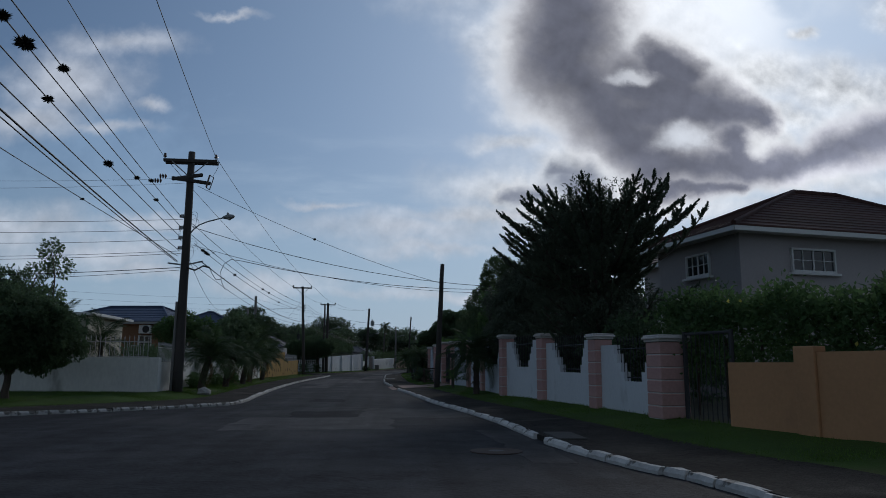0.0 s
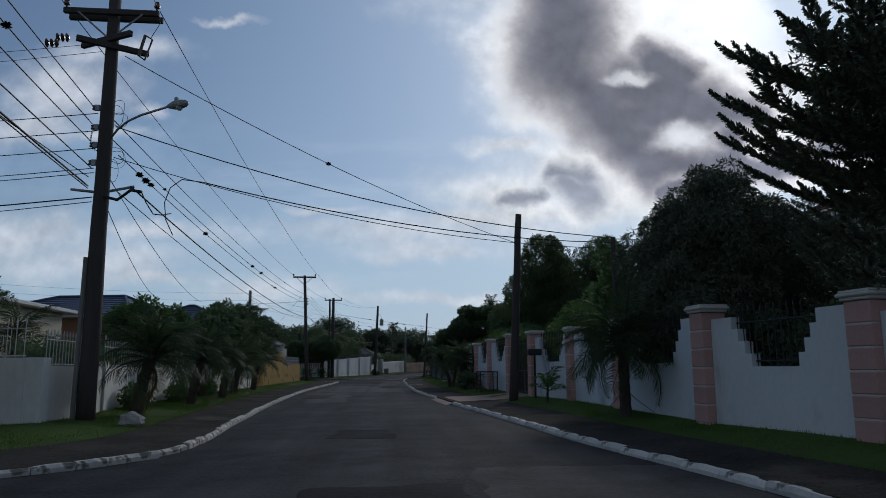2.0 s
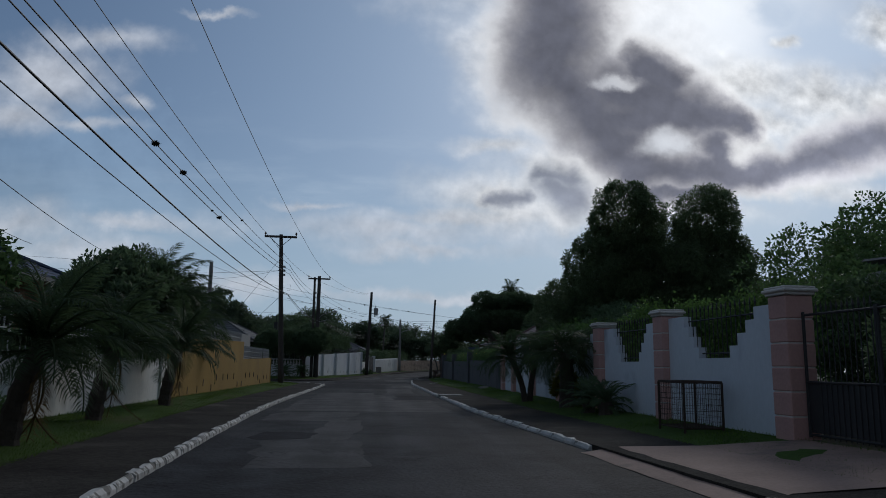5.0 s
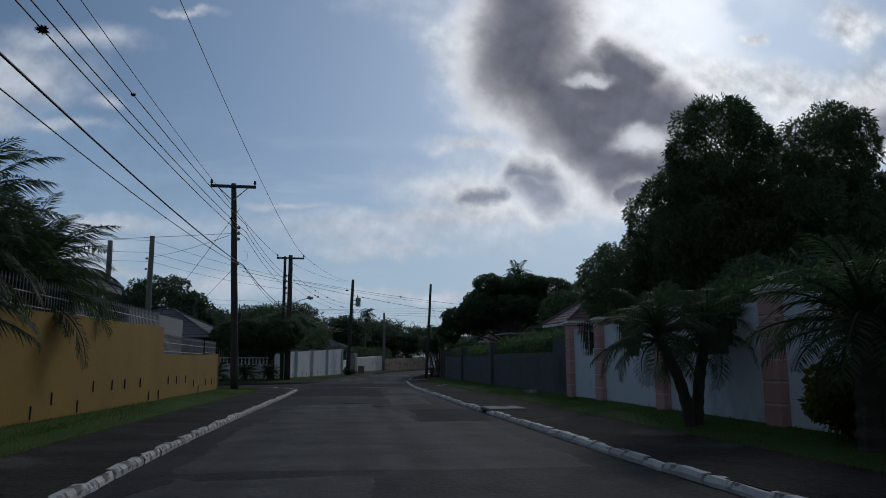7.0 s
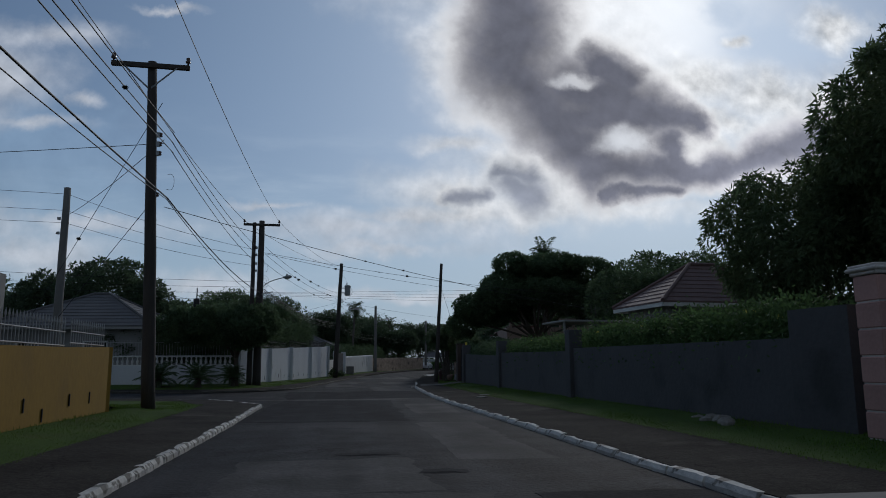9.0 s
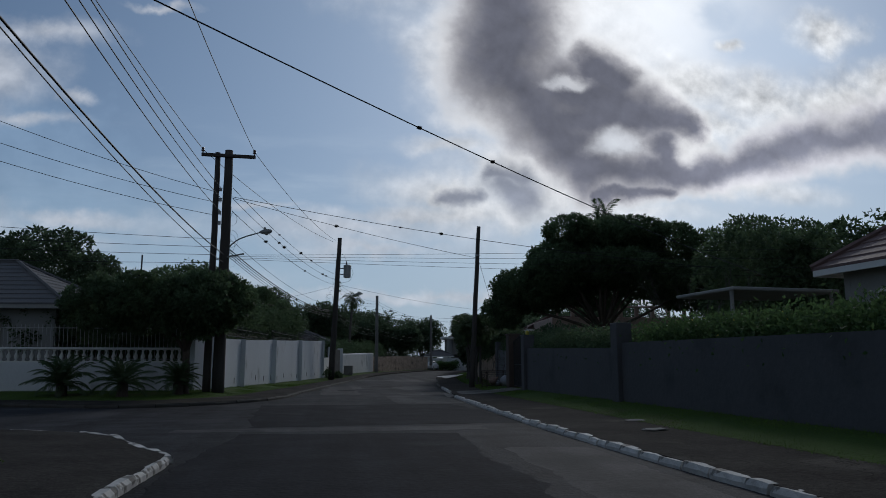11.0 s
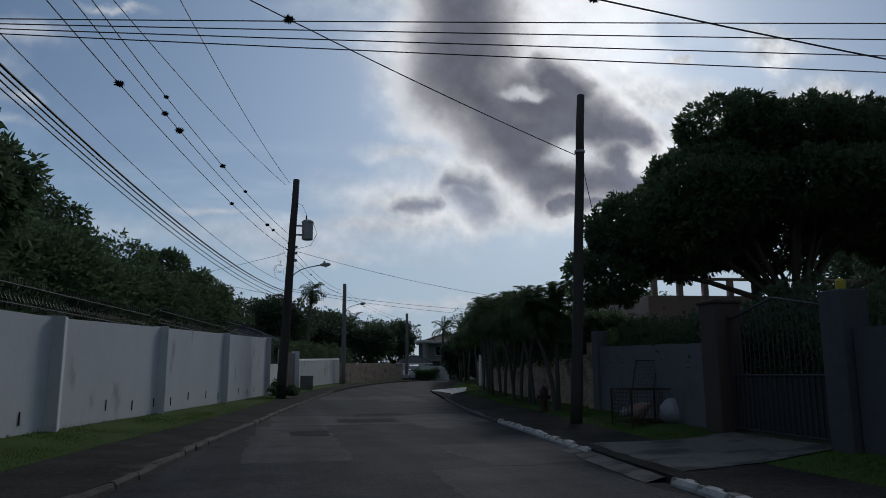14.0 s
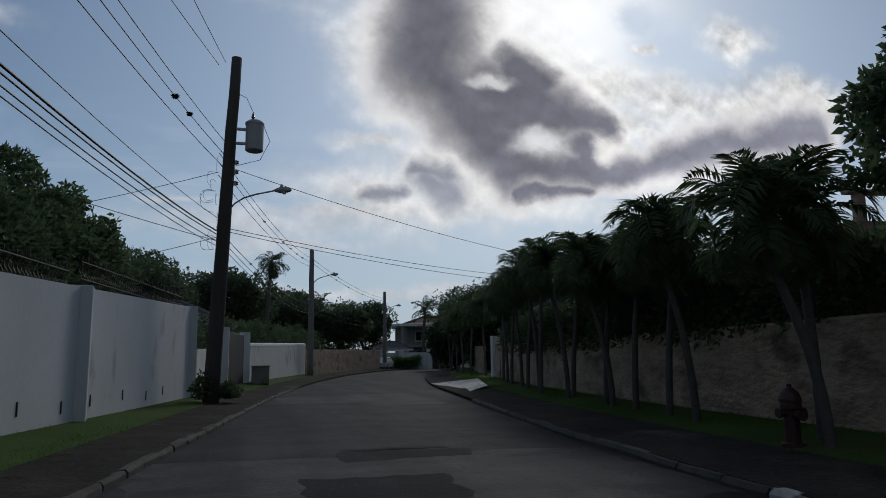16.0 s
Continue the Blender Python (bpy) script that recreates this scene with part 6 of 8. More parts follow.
# the end of the street
run(endw, [(9.0, 186.5), (20.3, 186.5)], 2.35, 0.25, M_WALL_W)
run(endw, [(23.2, 186.5), (28.0, 186.5)], 2.4, 0.25, M_WALL_W)
for x in (13.6, 17.2, 20.5, 22.9):
    wall_pier(endw, (x, 186.45), 3.0 if x > 18 else 2.6, 0.55, M_TRIM, base=0.3)
eg = thing("end_gate", (21.7, 186.6, 0.45), "closed dark gate between white piers", "gate")
part("gate_leaf", Shape().box((-0.55, 0, 1.1), (1.0, 0.06, 2.0), 0.01).box((0.55, 0, 1.1), (1.0, 0.06, 2.0), 0.01), M_GATE, eg)
gz = thing("gazebo", (16.8, 190.0, 0.45), "small open pavilion with a grey tiled hip roof", "pavilion")
for x in (-1.6, 1.6):
    for y in (-1.4, 1.4):
        part("post", Shape().box((x, y, 1.1), (0.3, 0.3, 2.2), 0.02), M_TRIM, gz)
hip_roof(gz, 0, 0, 3.4, 3.0, 2.3, 0.9, M_ROOF_GRAY, over=0.5, rows=6, ridge=0.5)
h9 = house("house", 25.0, 200, 10, 8, 5.3, M_HOUSE2, "two-storey pale house with a wide flat canopy and red roof", 0, 0.45)
part("canopy", Shape().box((-1.2, -5.2, 5.35), (11.6, 3.6, 0.34), 0.03), M_TRIM, h9, "wide white concrete canopy")
for x in (-6.2, -2.2, 1.8):
    part("column", Shape().box((x, -6.6, 2.6), (0.35, 0.35, 5.2), 0.02), M_HOUSE2, h9)
part("balcony_slab", Shape().box((-0.6, -5.0, 2.75), (9.6, 2.2, 0.22), 0.02), M_HOUSE2, h9)
hip_roof(h9, 0, 0.3, 9.6, 7, 5.5, 1.25, M_ROOF_RED, over=0.6, rows=7, ridge=2.0)
for x in (-3.2, 0.4, 3.4):
    window(h9, (x, -4.02, 1.6), 1.5, 1.2, 0)
    window(h9, (x, -4.02, 4.1), 1.5, 1.2, 0)

# ---- plants ----
def leaf_cloud(rg, pts, out, length, width, droop=0.3, curl=0.25):
    """Leaves (folded diamonds) at points; out: the way each one roughly faces."""
    n = len(pts)
    d = out + rg.normal(size=(n, 3)) * 0.75
    d[:, 2] -= droop
    d /= np.linalg.norm(d, axis=1)[:, None] + 1e-9
    s = np.cross(d, rg.normal(size=(n, 3)))
    s /= np.linalg.norm(s, axis=1)[:, None] + 1e-9
    k = np.cross(s, d)
    ln = (length * rg.uniform(0.6, 1.3, n))[:, None]
    w = (width * rg.uniform(0.7, 1.25, n))[:, None]
    mid = pts + d * ln * 0.45 + k * ln * curl * 0.3
    return np.stack([pts, mid - s * w * 0.5, pts + d * ln - k * ln * curl * 0.2, mid + s * w * 0.5], 1).reshape(-1, 3)


def crown_points(rg, blobs, n, lump=None, fill=0.3):
    """Points over many small rounded lumps that stand on the skins of several ovals (x, y, z, rx, ry, rz), and some inside; and the way out there."""
    b = np.array(blobs, float)
    area = b[:, 3] * b[:, 4] + b[:, 3] * b[:, 5] + b[:, 4] * b[:, 5]
    lr = lump or float(np.clip(0.26 * b[:, 3:].min(1).mean(), 0.12, 0.75))
    k = max(int(4.2 * area.sum() / (lr * lr) / 3.0), 8)
    which = rg.choice(len(b), k, p=area / area.sum())
    d = rg.normal(size=(k, 3))
    d /= np.linalg.norm(d, axis=1)[:, None]
    c = b[which, :3] + d * b[which, 3:] * rg.uniform(0.80, 0.97, k)[:, None]
    r = lr * rg.uniform(0.55, 1.35, k)
    m = int(n * (1 - fill))
    i = rg.integers(0, k, m)
    e = rg.normal(size=(m, 3)) + d[i] * 0.8
    e /= np.linalg.norm(e, axis=1)[:, None]
    p = c[i] + e * (r[i] * rg.uniform(0.75, 1.03, m))[:, None]
    q = n - m
    w = rg.choice(len(b), q, p=area / area.sum())
    g = rg.normal(size=(q, 3))
    g /= np.linalg.norm(g, axis=1)[:, None]
    return np.concatenate([p, b[w, :3] + g * b[w, 3:] * rg.uniform(0.45, 0.88, q)[:, None]]), np.concatenate([e, g])


def limbs(root, rng, base, fork, tips, r, mat=M_BARK, bend=0.3, name="trunk"):
    """A tapered trunk that forks into limbs which reach for the given tips."""
    path = []
    for k in range(6):
        t = k / 5
        path.append((base[0] + (fork[0] - base[0]) * t + rng.uniform(-0.05, 0.05) * r * 4, base[1] + (fork[1] - base[1]) * t + rng.uniform(-0.05, 0.05) * r * 4, base[2] - 0.25 + (fork[2] - base[2] + 0.25) * t))
    trunk = part(name, Shape().tube(path, [r * (1.35, 1.05, 0.95, 0.9, 0.85, 0.8)[k] for k in range(6)], 10), mat, root, smooth=True)
    for tip in tips:
        q = []
        f = Vector(path[-1]) - Vector((0, 0, 0.15))
        tp = Vector(tip)
        sidew = Vector((rng.uniform(-1, 1), rng.uniform(-1, 1), rng.uniform(0.1, 0.9))) * bend * (tp - f).length * 0.4
        for k in range(6):
            t = k / 5
            q.append(f + (tp - f) * t + sidew * math.sin(math.pi * t))
        part("limb", Shape().tube(q, [r * 0.55 * (1 - 0.85 * k / 5) + 0.01 for k in range(6)], 6), mat, root, smooth=True)
    return trunk


def tree(at, blobs, n, label, leaf=M_LEAF_DARK, length=0.22, width=0.09, trunk_r=0.2, fork=None, seed=1, droop=0.3, category="tree", group="", name="tree", hollow=0.55, base_z=None, lump=None):
    """A broadleaved tree; blobs are relative to its foot."""
    rg = np.random.default_rng(seed)
    rng = random.Random(seed)
    z = VERGE - 0.02 if base_z is None else base_z
    root = thing(name, (at[0], at[1], z), label, category, group)
    if trunk_r:
        fk = fork or (0.1, 0.1, min(b[2] for b in blobs) * 0.55)
        tips = [(b[0] + rng.uniform(-0.3, 0.3) * b[3], b[1] + rng.uniform(-0.3, 0.3) * b[4], b[2] + 0.2 * b[5]) for b in blobs]
        limbs(root, rng, (0, 0, 0), fk, tips, trunk_r)
    p, d = crown_points(rg, blobs, n, lump, 0.3 if hollow > 0.5 else 0.12)
    p[:, 2] = np.maximum(p[:, 2], 0.12)
    part("crown", quads_mesh("crown", leaf_cloud(rg, p, d, length, width, droop), leaf), None, root)
    return root


def hedge(line, z0, z1, thick, n, label, leaf=M_LEAF_MID, seed=1, length=0.10, width=0.05, name="hedge", wob=0.25, flowers=None):
    """A hedge along a line, with an uneven top."""
    rg = np.random.default_rng(seed)
    root = thing(name, (line[0][0], line[0][1], VERGE - 0.02), label, "hedge")
    o = np.array([line[0][0], line[0][1], VERGE - 0.02])
    seg = np.array(line, float)
    ln = np.hypot(*np.diff(seg, axis=0).T)
    cum = np.r_[0, np.cumsum(ln)]
    per = 24
    k = max(n // per, 1)
    s = rg.uniform(0, cum[-1], k)
    cx, cy = np.interp(s, cum, seg[:, 0]), np.interp(s, cum, seg[:, 1])
    i = np.clip(np.searchsorted(cum, s) - 1, 0, len(ln) - 1)
    dirs = np.diff(seg, axis=0) / ln[:, None]
    nx, ny = -dirs[i, 1], dirs[i, 0]
    top = z1 + wob * np.array([noise.noise(Vector((a * 0.8, seed * 3.3, 0.5))) + 0.6 * noise.noise(Vector((a * 2.3, seed, 2.5))) for a in s])
    f = rg.uniform(0, 1, k)
    v = np.where(rg.uniform(size=k) < 0.4, 1 - np.abs(rg.normal(size=k)) * 0.12, f)
    off = np.where(rg.uniform(size=k) < 0.6, np.sign(rg.normal(size=k)) * rg.uniform(0.75, 1.05, k), rg.uniform(-1, 1, k)) * thick / 2 * np.sqrt(np.clip(1.15 - np.clip(v, 0, 1) ** 4, 0.2, 1))
    c = np.stack([cx + nx * off, cy + ny * off, z0 + (top - z0) * v], 1)
    out = np.stack([nx * off, ny * off, (v - 0.4) * 1.2], 1)
    j = np.repeat(np.arange(k), per)
    p = c[j] + rg.normal(size=(k * per, 3)) * 0.15 - o
    p[:, 2] = np.maximum(p[:, 2], 0.05)
    part("foliage", quads_mesh("foliage", leaf_cloud(rg, p, out[j], length, width, 0.1), leaf), None, root)
    rng = random.Random(seed)
    st = Shape()
    for t in np.arange(0.4, cum[-1], 0.9):
        x, y = np.interp(t, cum, seg[:, 0]) - o[0], np.interp(t, cum, seg[:, 1]) - o[1]
        st.tube([(x, y, -0.1), (x + rng.uniform(-0.1, 0.1), y + rng.uniform(-0.1, 0.1), (z0 + z1) / 2 - o[2])], 0.03, 5)
    part("stem", st, M_BARK, root)
    if flowers:
        q = rg.choice(len(p), flowers)
        part("blossom", quads_mesh("blossom", leaf_cloud(rg, p[q] + out[j][q] * 0.08, out[j][q], 0.09, 0.08, 0), M_FLOWER), None, root, "small yellow blossoms")
    return root


# palms
def frond_mesh(length, leaflet, n, arch, seed, mat, width=0.030, vee=0.5, lift=0.0):
    """One feather frond along +x: a stalk that arches over, with leaflets in two rows."""
    rg = np.random.default_rng(seed)
    t = np.linspace(0, 1, 14)
    px, pz = length * (np.sin(t * arch) / arch if arch else t), length * (lift * t - 0.5 * arch * t * t * 0.9)
    stalk = Shape().tube([(a, 0, b) for a, b in zip(px, pz)], [0.018 * (1 - 0.8 * k) + 0.003 for k in t], 4, False)
    quad = []
    for k in range(n):
        s = 0.10 + 0.90 * (k + rg.uniform(-0.2, 0.2)) / n
        x, z = np.interp(s, t, px), np.interp(s, t, pz)
        x2, z2 = np.interp(min(s + 0.03, 1), t, px), np.interp(min(s + 0.03, 1), t, pz)
        fwd = np.array([x2 - x + 1e-4, 0, z2 - z])
        fwd /= np.linalg.norm(fwd)
        ll = leaflet * math.sin(math.pi * (0.12 + 0.80 * s)) ** 0.7 * rg.uniform(0.85, 1.1)
        for sg in (-1, 1):
            d = fwd * rg.uniform(0.45, 0.7) + np.array([0, sg * rg.uniform(0.75, 1.0), rg.uniform(-0.25, 0.05) + vee * 0.35])
            d /= np.linalg.norm(d)
            o = np.array([x, 0, z])
            m = o + d * ll * 0.5
            e = o + d * ll + np.array([0, 0, -ll * rg.uniform(0.15, 0.5)])
            w = fwd * width
            quad += [o - w * 0.4, m - w, e, m + w]
    q = np.array(quad)
    sh = Shape()
    sh.v, sh.f = list(stalk.v), list(stalk.f)
    sh.add([tuple(p) for p in q], [(4 * i, 4 * i + 1, 4 * i + 2, 4 * i + 3) for i in range(len(q) // 4)])
    me = bpy.data.meshes.new("frond")
    me.from_pydata(sh.v, [], sh.f)
    me.materials.append(mat)
    return me


F_DATE = [frond_mesh(1.35, 0.30, 34, a, s, M_LEAF_PALM, 0.011, 0.4, l) for s, (a, l) in enumerate(((1.3, 0.25), (1.6, 0.2), (1.0, 0.35)))]
F_DATE_L = [frond_mesh(2.3, 0.46, 40, a, s + 10, M_LEAF_PALM, 0.017, 0.4, l) for s, (a, l) in enumerate(((1.2, 0.3), (1.5, 0.2), (0.9, 0.4)))]
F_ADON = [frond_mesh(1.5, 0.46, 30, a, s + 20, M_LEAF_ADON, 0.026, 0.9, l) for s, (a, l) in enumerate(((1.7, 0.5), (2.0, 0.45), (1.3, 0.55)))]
F_COCO = [frond_mesh(3.4, 0.75, 34, a, s + 30, M_LEAF_PALM, 0.040, 0.3, l) for s, (a, l) in enumerate(((1.5, 0.4), (1.8, 0.3), (1.1, 0.5)))]
F_CYC = [frond_mesh(0.95, 0.16, 30, a, s + 40, M_LEAF_DARK, 0.013, 0.3, l) for s, (a, l) in enumerate(((0.9, 0.3), (1.2, 0.3)))]
F_ADON_Y = [frond_mesh(1.3, 0.45, 18, a, s + 24, M_LEAF_LIGHT, 0.034, 0.9, 0.5) for s, a in enumerate((1.6, 1.2))]
F_DRY = [frond_mesh(1.1, 0.22, 20, 2.4, 50, M_LEAF_DRY, 0.010, 0.0, -0.2)]


def palm(at, stem, r, fronds, count, label, group, lo=-35, hi=75, seed=1, bark=M_BARK_P, rough=True, lean=(0, 0), name="palm", scale=1.0, shaft=0.0, dry=0, z=None):
    """A palm: a ringed stem with a crown of arching fronds; lo to hi: how steeply the fronds leave it."""
    rng = random.Random(seed)
    root = thing(name, (at[0], at[1], VERGE - 0.05 if z is None else z), label, "palm", group)
    n = max(int(stem / 0.10), 4)
    path, radii = [], []
    for k in range(n + 1):
        t = k / n
        path.append((lean[0] * t * t, lean[1] * t * t, -0.2 + (stem + 0.2) * t))
        radii.append(r * (1.15 - 0.25 * t) * (1 + (0.16 if rough else 0.05) * (k % 2)))
    part("stem", Shape().tube(path, radii, 9), bark, root, smooth=not rough)
    if shaft:
        part("crownshaft", Shape().tube([(lean[0], lean[1], stem - 0.05), (lean[0], lean[1], stem + shaft * 0.3), (lean[0], lean[1], stem + shaft)], [r * 0.8, r * 1.0, r * 0.4], 9), M_LEAF_MID, root, "smooth green crownshaft", smooth=True)
    top = stem + shaft * 0.9
    for k in range(count):
        f = (k + 0.5) / count
        el = lo + (hi - lo) * f + rng.uniform(-8, 8)
        az = k * 137.5 + rng.uniform(-15, 15)
        s = scale * rng.uniform(0.85, 1.12) * (0.85 + 0.15 * math.sin(math.pi * f))
        m = pose(lean[0], lean[1], top - (0.12 if not shaft else 0) * (1 - f)) @ pose(0, 0, 0, 0, 0, az) @ pose(0, 0, 0, 0, -el, 0) @ pose(0, 0, 0, rng.uniform(-20, 20)) @ Matrix.Scale(s, 4)
        part("frond", rng.choice(fronds), None, root, m=m)
    for k in range(dry):
        az = rng.uniform(0, 360)
        part("dry_frond", F_DRY[0], None, root, m=pose(lean[0], lean[1], top - 0.2) @ pose(0, 0, 0, 0, 0, az) @ pose(0, 0, 0, 0, 40, 0))
    return root


# araucaria: whorled limbs that end in upturned brushes
def brush(quads, o, d, ln, rg, n, needle=0.085):
    t = rg.uniform(0, 1, n)
    ax = d / np.linalg.norm(d)
    curve = np.outer(t * ln, ax) + np.outer((t ** 1.6) * ln * 0.20, (0, 0, 1))
    s = rg.normal(size=(n, 3))
    s -= np.outer(s @ ax, ax)
    s /= np.linalg.norm(s, axis=1)[:, None]
    nd = s * 0.8 + ax * 0.75
    p = o + curve
    w = np.cross(nd, rg.normal(size=(n, 3)))
    w /= np.linalg.norm(w, axis=1)[:, None]
    ln2 = (needle * rg.uniform(0.7, 1.2, n) * (1.15 - 0.7 * t))[:, None]
    quads.append(np.stack([p - w * 0.014, p + w * 0.014, p + nd * ln2 + w * 0.006, p + nd * ln2 - w * 0.006], 1).reshape(-1, 3))


def araucaria(at, h, radius, label, seed=1, z_low=1.5, whorls=15):
    """Tiers of long limbs that sag and turn up at their ends; thinned on the house's side, and with a crest of upright leaders there."""
    rg = np.random.default_rng(seed)
    rng = random.Random(seed)
    root = thing("araucaria_tree", (at[0], at[1], VERGE - 0.03), label, "tree")
    part("trunk", Shape().tube([(0, 0, -0.3), (0.05, 0, h * 0.3), (0, 0.05, h * 0.6), (0.02, 0, h * 0.96)], [0.24, 0.19, 0.12, 0.03], 9), M_BARK, root, smooth=True)

    def twigs(quads, path, m, c, s, rise):
        for k in range(m):
            t = 0.25 + 0.74 * (k + rng.random()) / m
            i = min(int(t * 7), 6)
            o = path[i] + (path[i + 1] - path[i]) * (t * 7 - i)
            sg = (-1) ** k
            d = np.array([c * 0.8 - sg * s * 0.5, s * 0.8 + sg * c * 0.5, rng.uniform(0.0, 0.45) + rise * t])
            brush(quads, o, d, rng.uniform(0.26, 0.46), rg, 120, 0.085)

    for wv in range(whorls):
        f = wv / (whorls - 1)
        z = z_low + (h - 0.6 - z_low) * f
        crown = f > 0.44
        rad = radius * (0.96 if crown else 0.66) * (1.0 - 0.30 * max(f - 0.82, 0) / 0.18) * rng.uniform(0.93, 1.06)
        for b in range(9 if crown else 7):
            az = 2 * math.pi * (b + 0.5 * (wv % 2) + rng.uniform(-0.25, 0.25)) / (9 if crown else 7)
            c, s = math.cos(az), math.sin(az)
            L = rad * rng.uniform(0.82, 1.06)
            if c > 0.2 and 0.34 < f < 0.80:
                L *= 0.52
            elif c > 0.2 and f <= 0.34:
                L *= 1.35
            quads, sh = [], Shape()
            path = [np.array([c * L * t, s * L * t, z + L * (-0.13 * math.sin(math.pi * t) - 0.02 * t + 0.15 * t ** 3)]) for t in np.linspace(0, 1, 8)]
            sh.tube([tuple(p) for p in path], [0.045 * (1 - 0.8 * t) + 0.008 for t in np.linspace(0, 1, 8)], 5, False)
            limb = part("limb", sh, M_BARK, root)
            twigs(quads, path, int((7 + 5.0 * L) * (1.0 if crown else 0.6)), c, s, 0.35)
            brush(quads, path[-1] * 0.97 + path[-2] * 0.03, np.array([c, s, 0.7]), 0.40, rg, 170, 0.09)
            part("foliage", quads_mesh("foliage", np.concatenate(quads), M_LEAF_PINE), None, limb, "dense short dark needles")
    # upright leaders: a low row over the crown and a taller crest beside it
    for ox, top in ((-2.3, 0.0), (-1.7, 0.05), (-1.0, 0.15), (-0.6, 0.25), (-0.1, 0.0), (0.4, 0.2), (0.9, 0.55), (1.3, 0.35), (1.7, 0.80), (2.0, 0.60), (2.5, 0.70), (2.9, 0.1), (3.2, -0.3)):
        oy = rng.uniform(-0.9, 0.9)
        zt = h + top - 0.2
        path = [np.array([ox * (0.55 + 0.45 * t), oy * (0.4 + 0.6 * t), zt - 1.75 + 1.5 * t ** 1.3]) for t in np.linspace(0, 1, 8)]
        leader = part("leader", Shape().tube([tuple(p) for p in path], [0.04 * (1 - 0.8 * t) + 0.008 for t in np.linspace(0, 1, 8)], 5, False), M_BARK, root)
        quads = []
        for k in range(16):
            t = 0.15 + 0.83 * (k + rng.random()) / 16
            i = min(int(t * 7), 6)
            a = k * 2.4
            brush(quads, path[i] + (path[i + 1] - path[i]) * (t * 7 - i), np.array([math.cos(a) * 0.6, math.sin(a) * 0.6, 0.75]), rng.uniform(0.26, 0.44) * (1.15 - 0.4 * t), rg, 120, 0.08)
        brush(quads, path[-1], np.array([0.12 * ox, 0, 1.0]), 0.28, rg, 170, 0.095)
        part("foliage", quads_mesh("foliage", np.concatenate(quads), M_LEAF_PINE), None, leader, "dense short dark needles")
    inner = [(-0.5 * (f > 0.5), 0, z_low + (h - z_low) * f, radius * 0.5, radius * 0.5, 0.8) for f in (0.10, 0.26, 0.66, 0.80)]
    p, d = crown_points(rg, inner, 26000, 0.5, 0.5)
    part("inner_foliage", quads_mesh("inner_foliage", leaf_cloud(rg, p, d, 0.16, 0.035, 0.1), M_LEAF_PINE), None, root)
    return root


# -- east gardens --
araucaria((10.3, 25.4), 6.6, 3.3, "dark araucaria with whorled limbs and upturned brush tips", 3)
tree((9.9, 32.6), [(-1.0, 0.3, 2.6, 1.25, 1.5, 2.3), (-0.4, -0.3, 3.2, 1.25, 1.5, 2.3), (0.1, 0.2, 3.4, 1.35, 1.6, 2.35), (1.2, 0.4, 2.9, 1.5, 1.7, 2.3), (2.4, 1.0, 2.7, 1.6, 1.8, 2.3), (-1.2, -0.9, 1.8, 1.0, 1.4, 1.6), (0.3, 0.2, 2.6, 1.1, 1.1, 2.0)], 260000, "dense dark fine-leaved tree with a domed weeping crown", M_LEAF_PINE, 0.12, 0.034, 0.2, seed=11, droop=1.0)
tree((8.45, 40.3), [(0, 0, 1.9, 1.0, 1.2, 1.15), (0.6, 0.9, 2.1, 1.1, 1.1, 1.1), (0.2, -1.5, 1.5, 0.8, 0.9, 0.8)], 15000, "bright green rounded shrub spilling over the white wall", M_LEAF_LIGHT, 0.11, 0.05, 0.05, seed=12, category="shrub", name="shrub")
tree((8.55, 35.9), [(0.0, 0, 3.0, 0.8, 0.8, 0.9), (0.4, 0.5, 2.4, 0.9, 0.9, 1.0), (0.3, -0.6, 1.9, 0.8, 0.8, 1.1), (-0.35, -0.3, 3.85, 0.45, 0.45, 0.45)], 6500, "tall open shrub with glossy oval leaves", M_LEAF_MID, 0.15, 0.09, 0.07, fork=(0.05, 0, 0.8), seed=13, category="shrub", name="shrub")
tree((17.5, 52.5), [(-2, -1, 3.8, 3.2, 2.6, 2.3), (2, 1, 4.2, 3.2, 3, 2.3), (6, 0, 4.2, 3, 3, 2.2), (-4, 2, 3.4, 2, 2, 1.8)], 56000, "leafy green garden tree with a broad uneven crown", M_LEAF_MID, 0.15, 0.08, 0.2, seed=14)
tree((12.2, 47.5), [(0, 0, 2.3, 1.6, 1.8, 1.5), (-1.0, 2.5, 2.3, 1.4, 1.8, 1.3), (-2.2, 0.5, 1.9, 1.3, 1.6, 1.0)], 20000, "green shrubbery crowding over the wall", M_LEAF_MID, 0.13, 0.06, 0.08, seed=15, category="shrub", name="shrub")
tree((8.1, 43.1), [(0, -0.6, 1.1, 0.6, 0.9, 0.95), (0.1, 0.7, 1.2, 0.6, 0.9, 0.95)], 11000, "dense dark vine and shrub crowding the gate", M_LEAF_DARK, 0.11, 0.06, 0.04, seed=19, category="shrub", name="shrub")
tree((9.3, 45.6), [(0, -1.0, 1.5, 1.0, 1.2, 1.5), (0.2, 1.2, 1.4, 1.0, 1.2, 1.4)], 12000, "dark garden shrubs behind the wrought gate", M_LEAF_DARK, 0.13, 0.06, 0.05, seed=20, category="shrub", name="shrub")
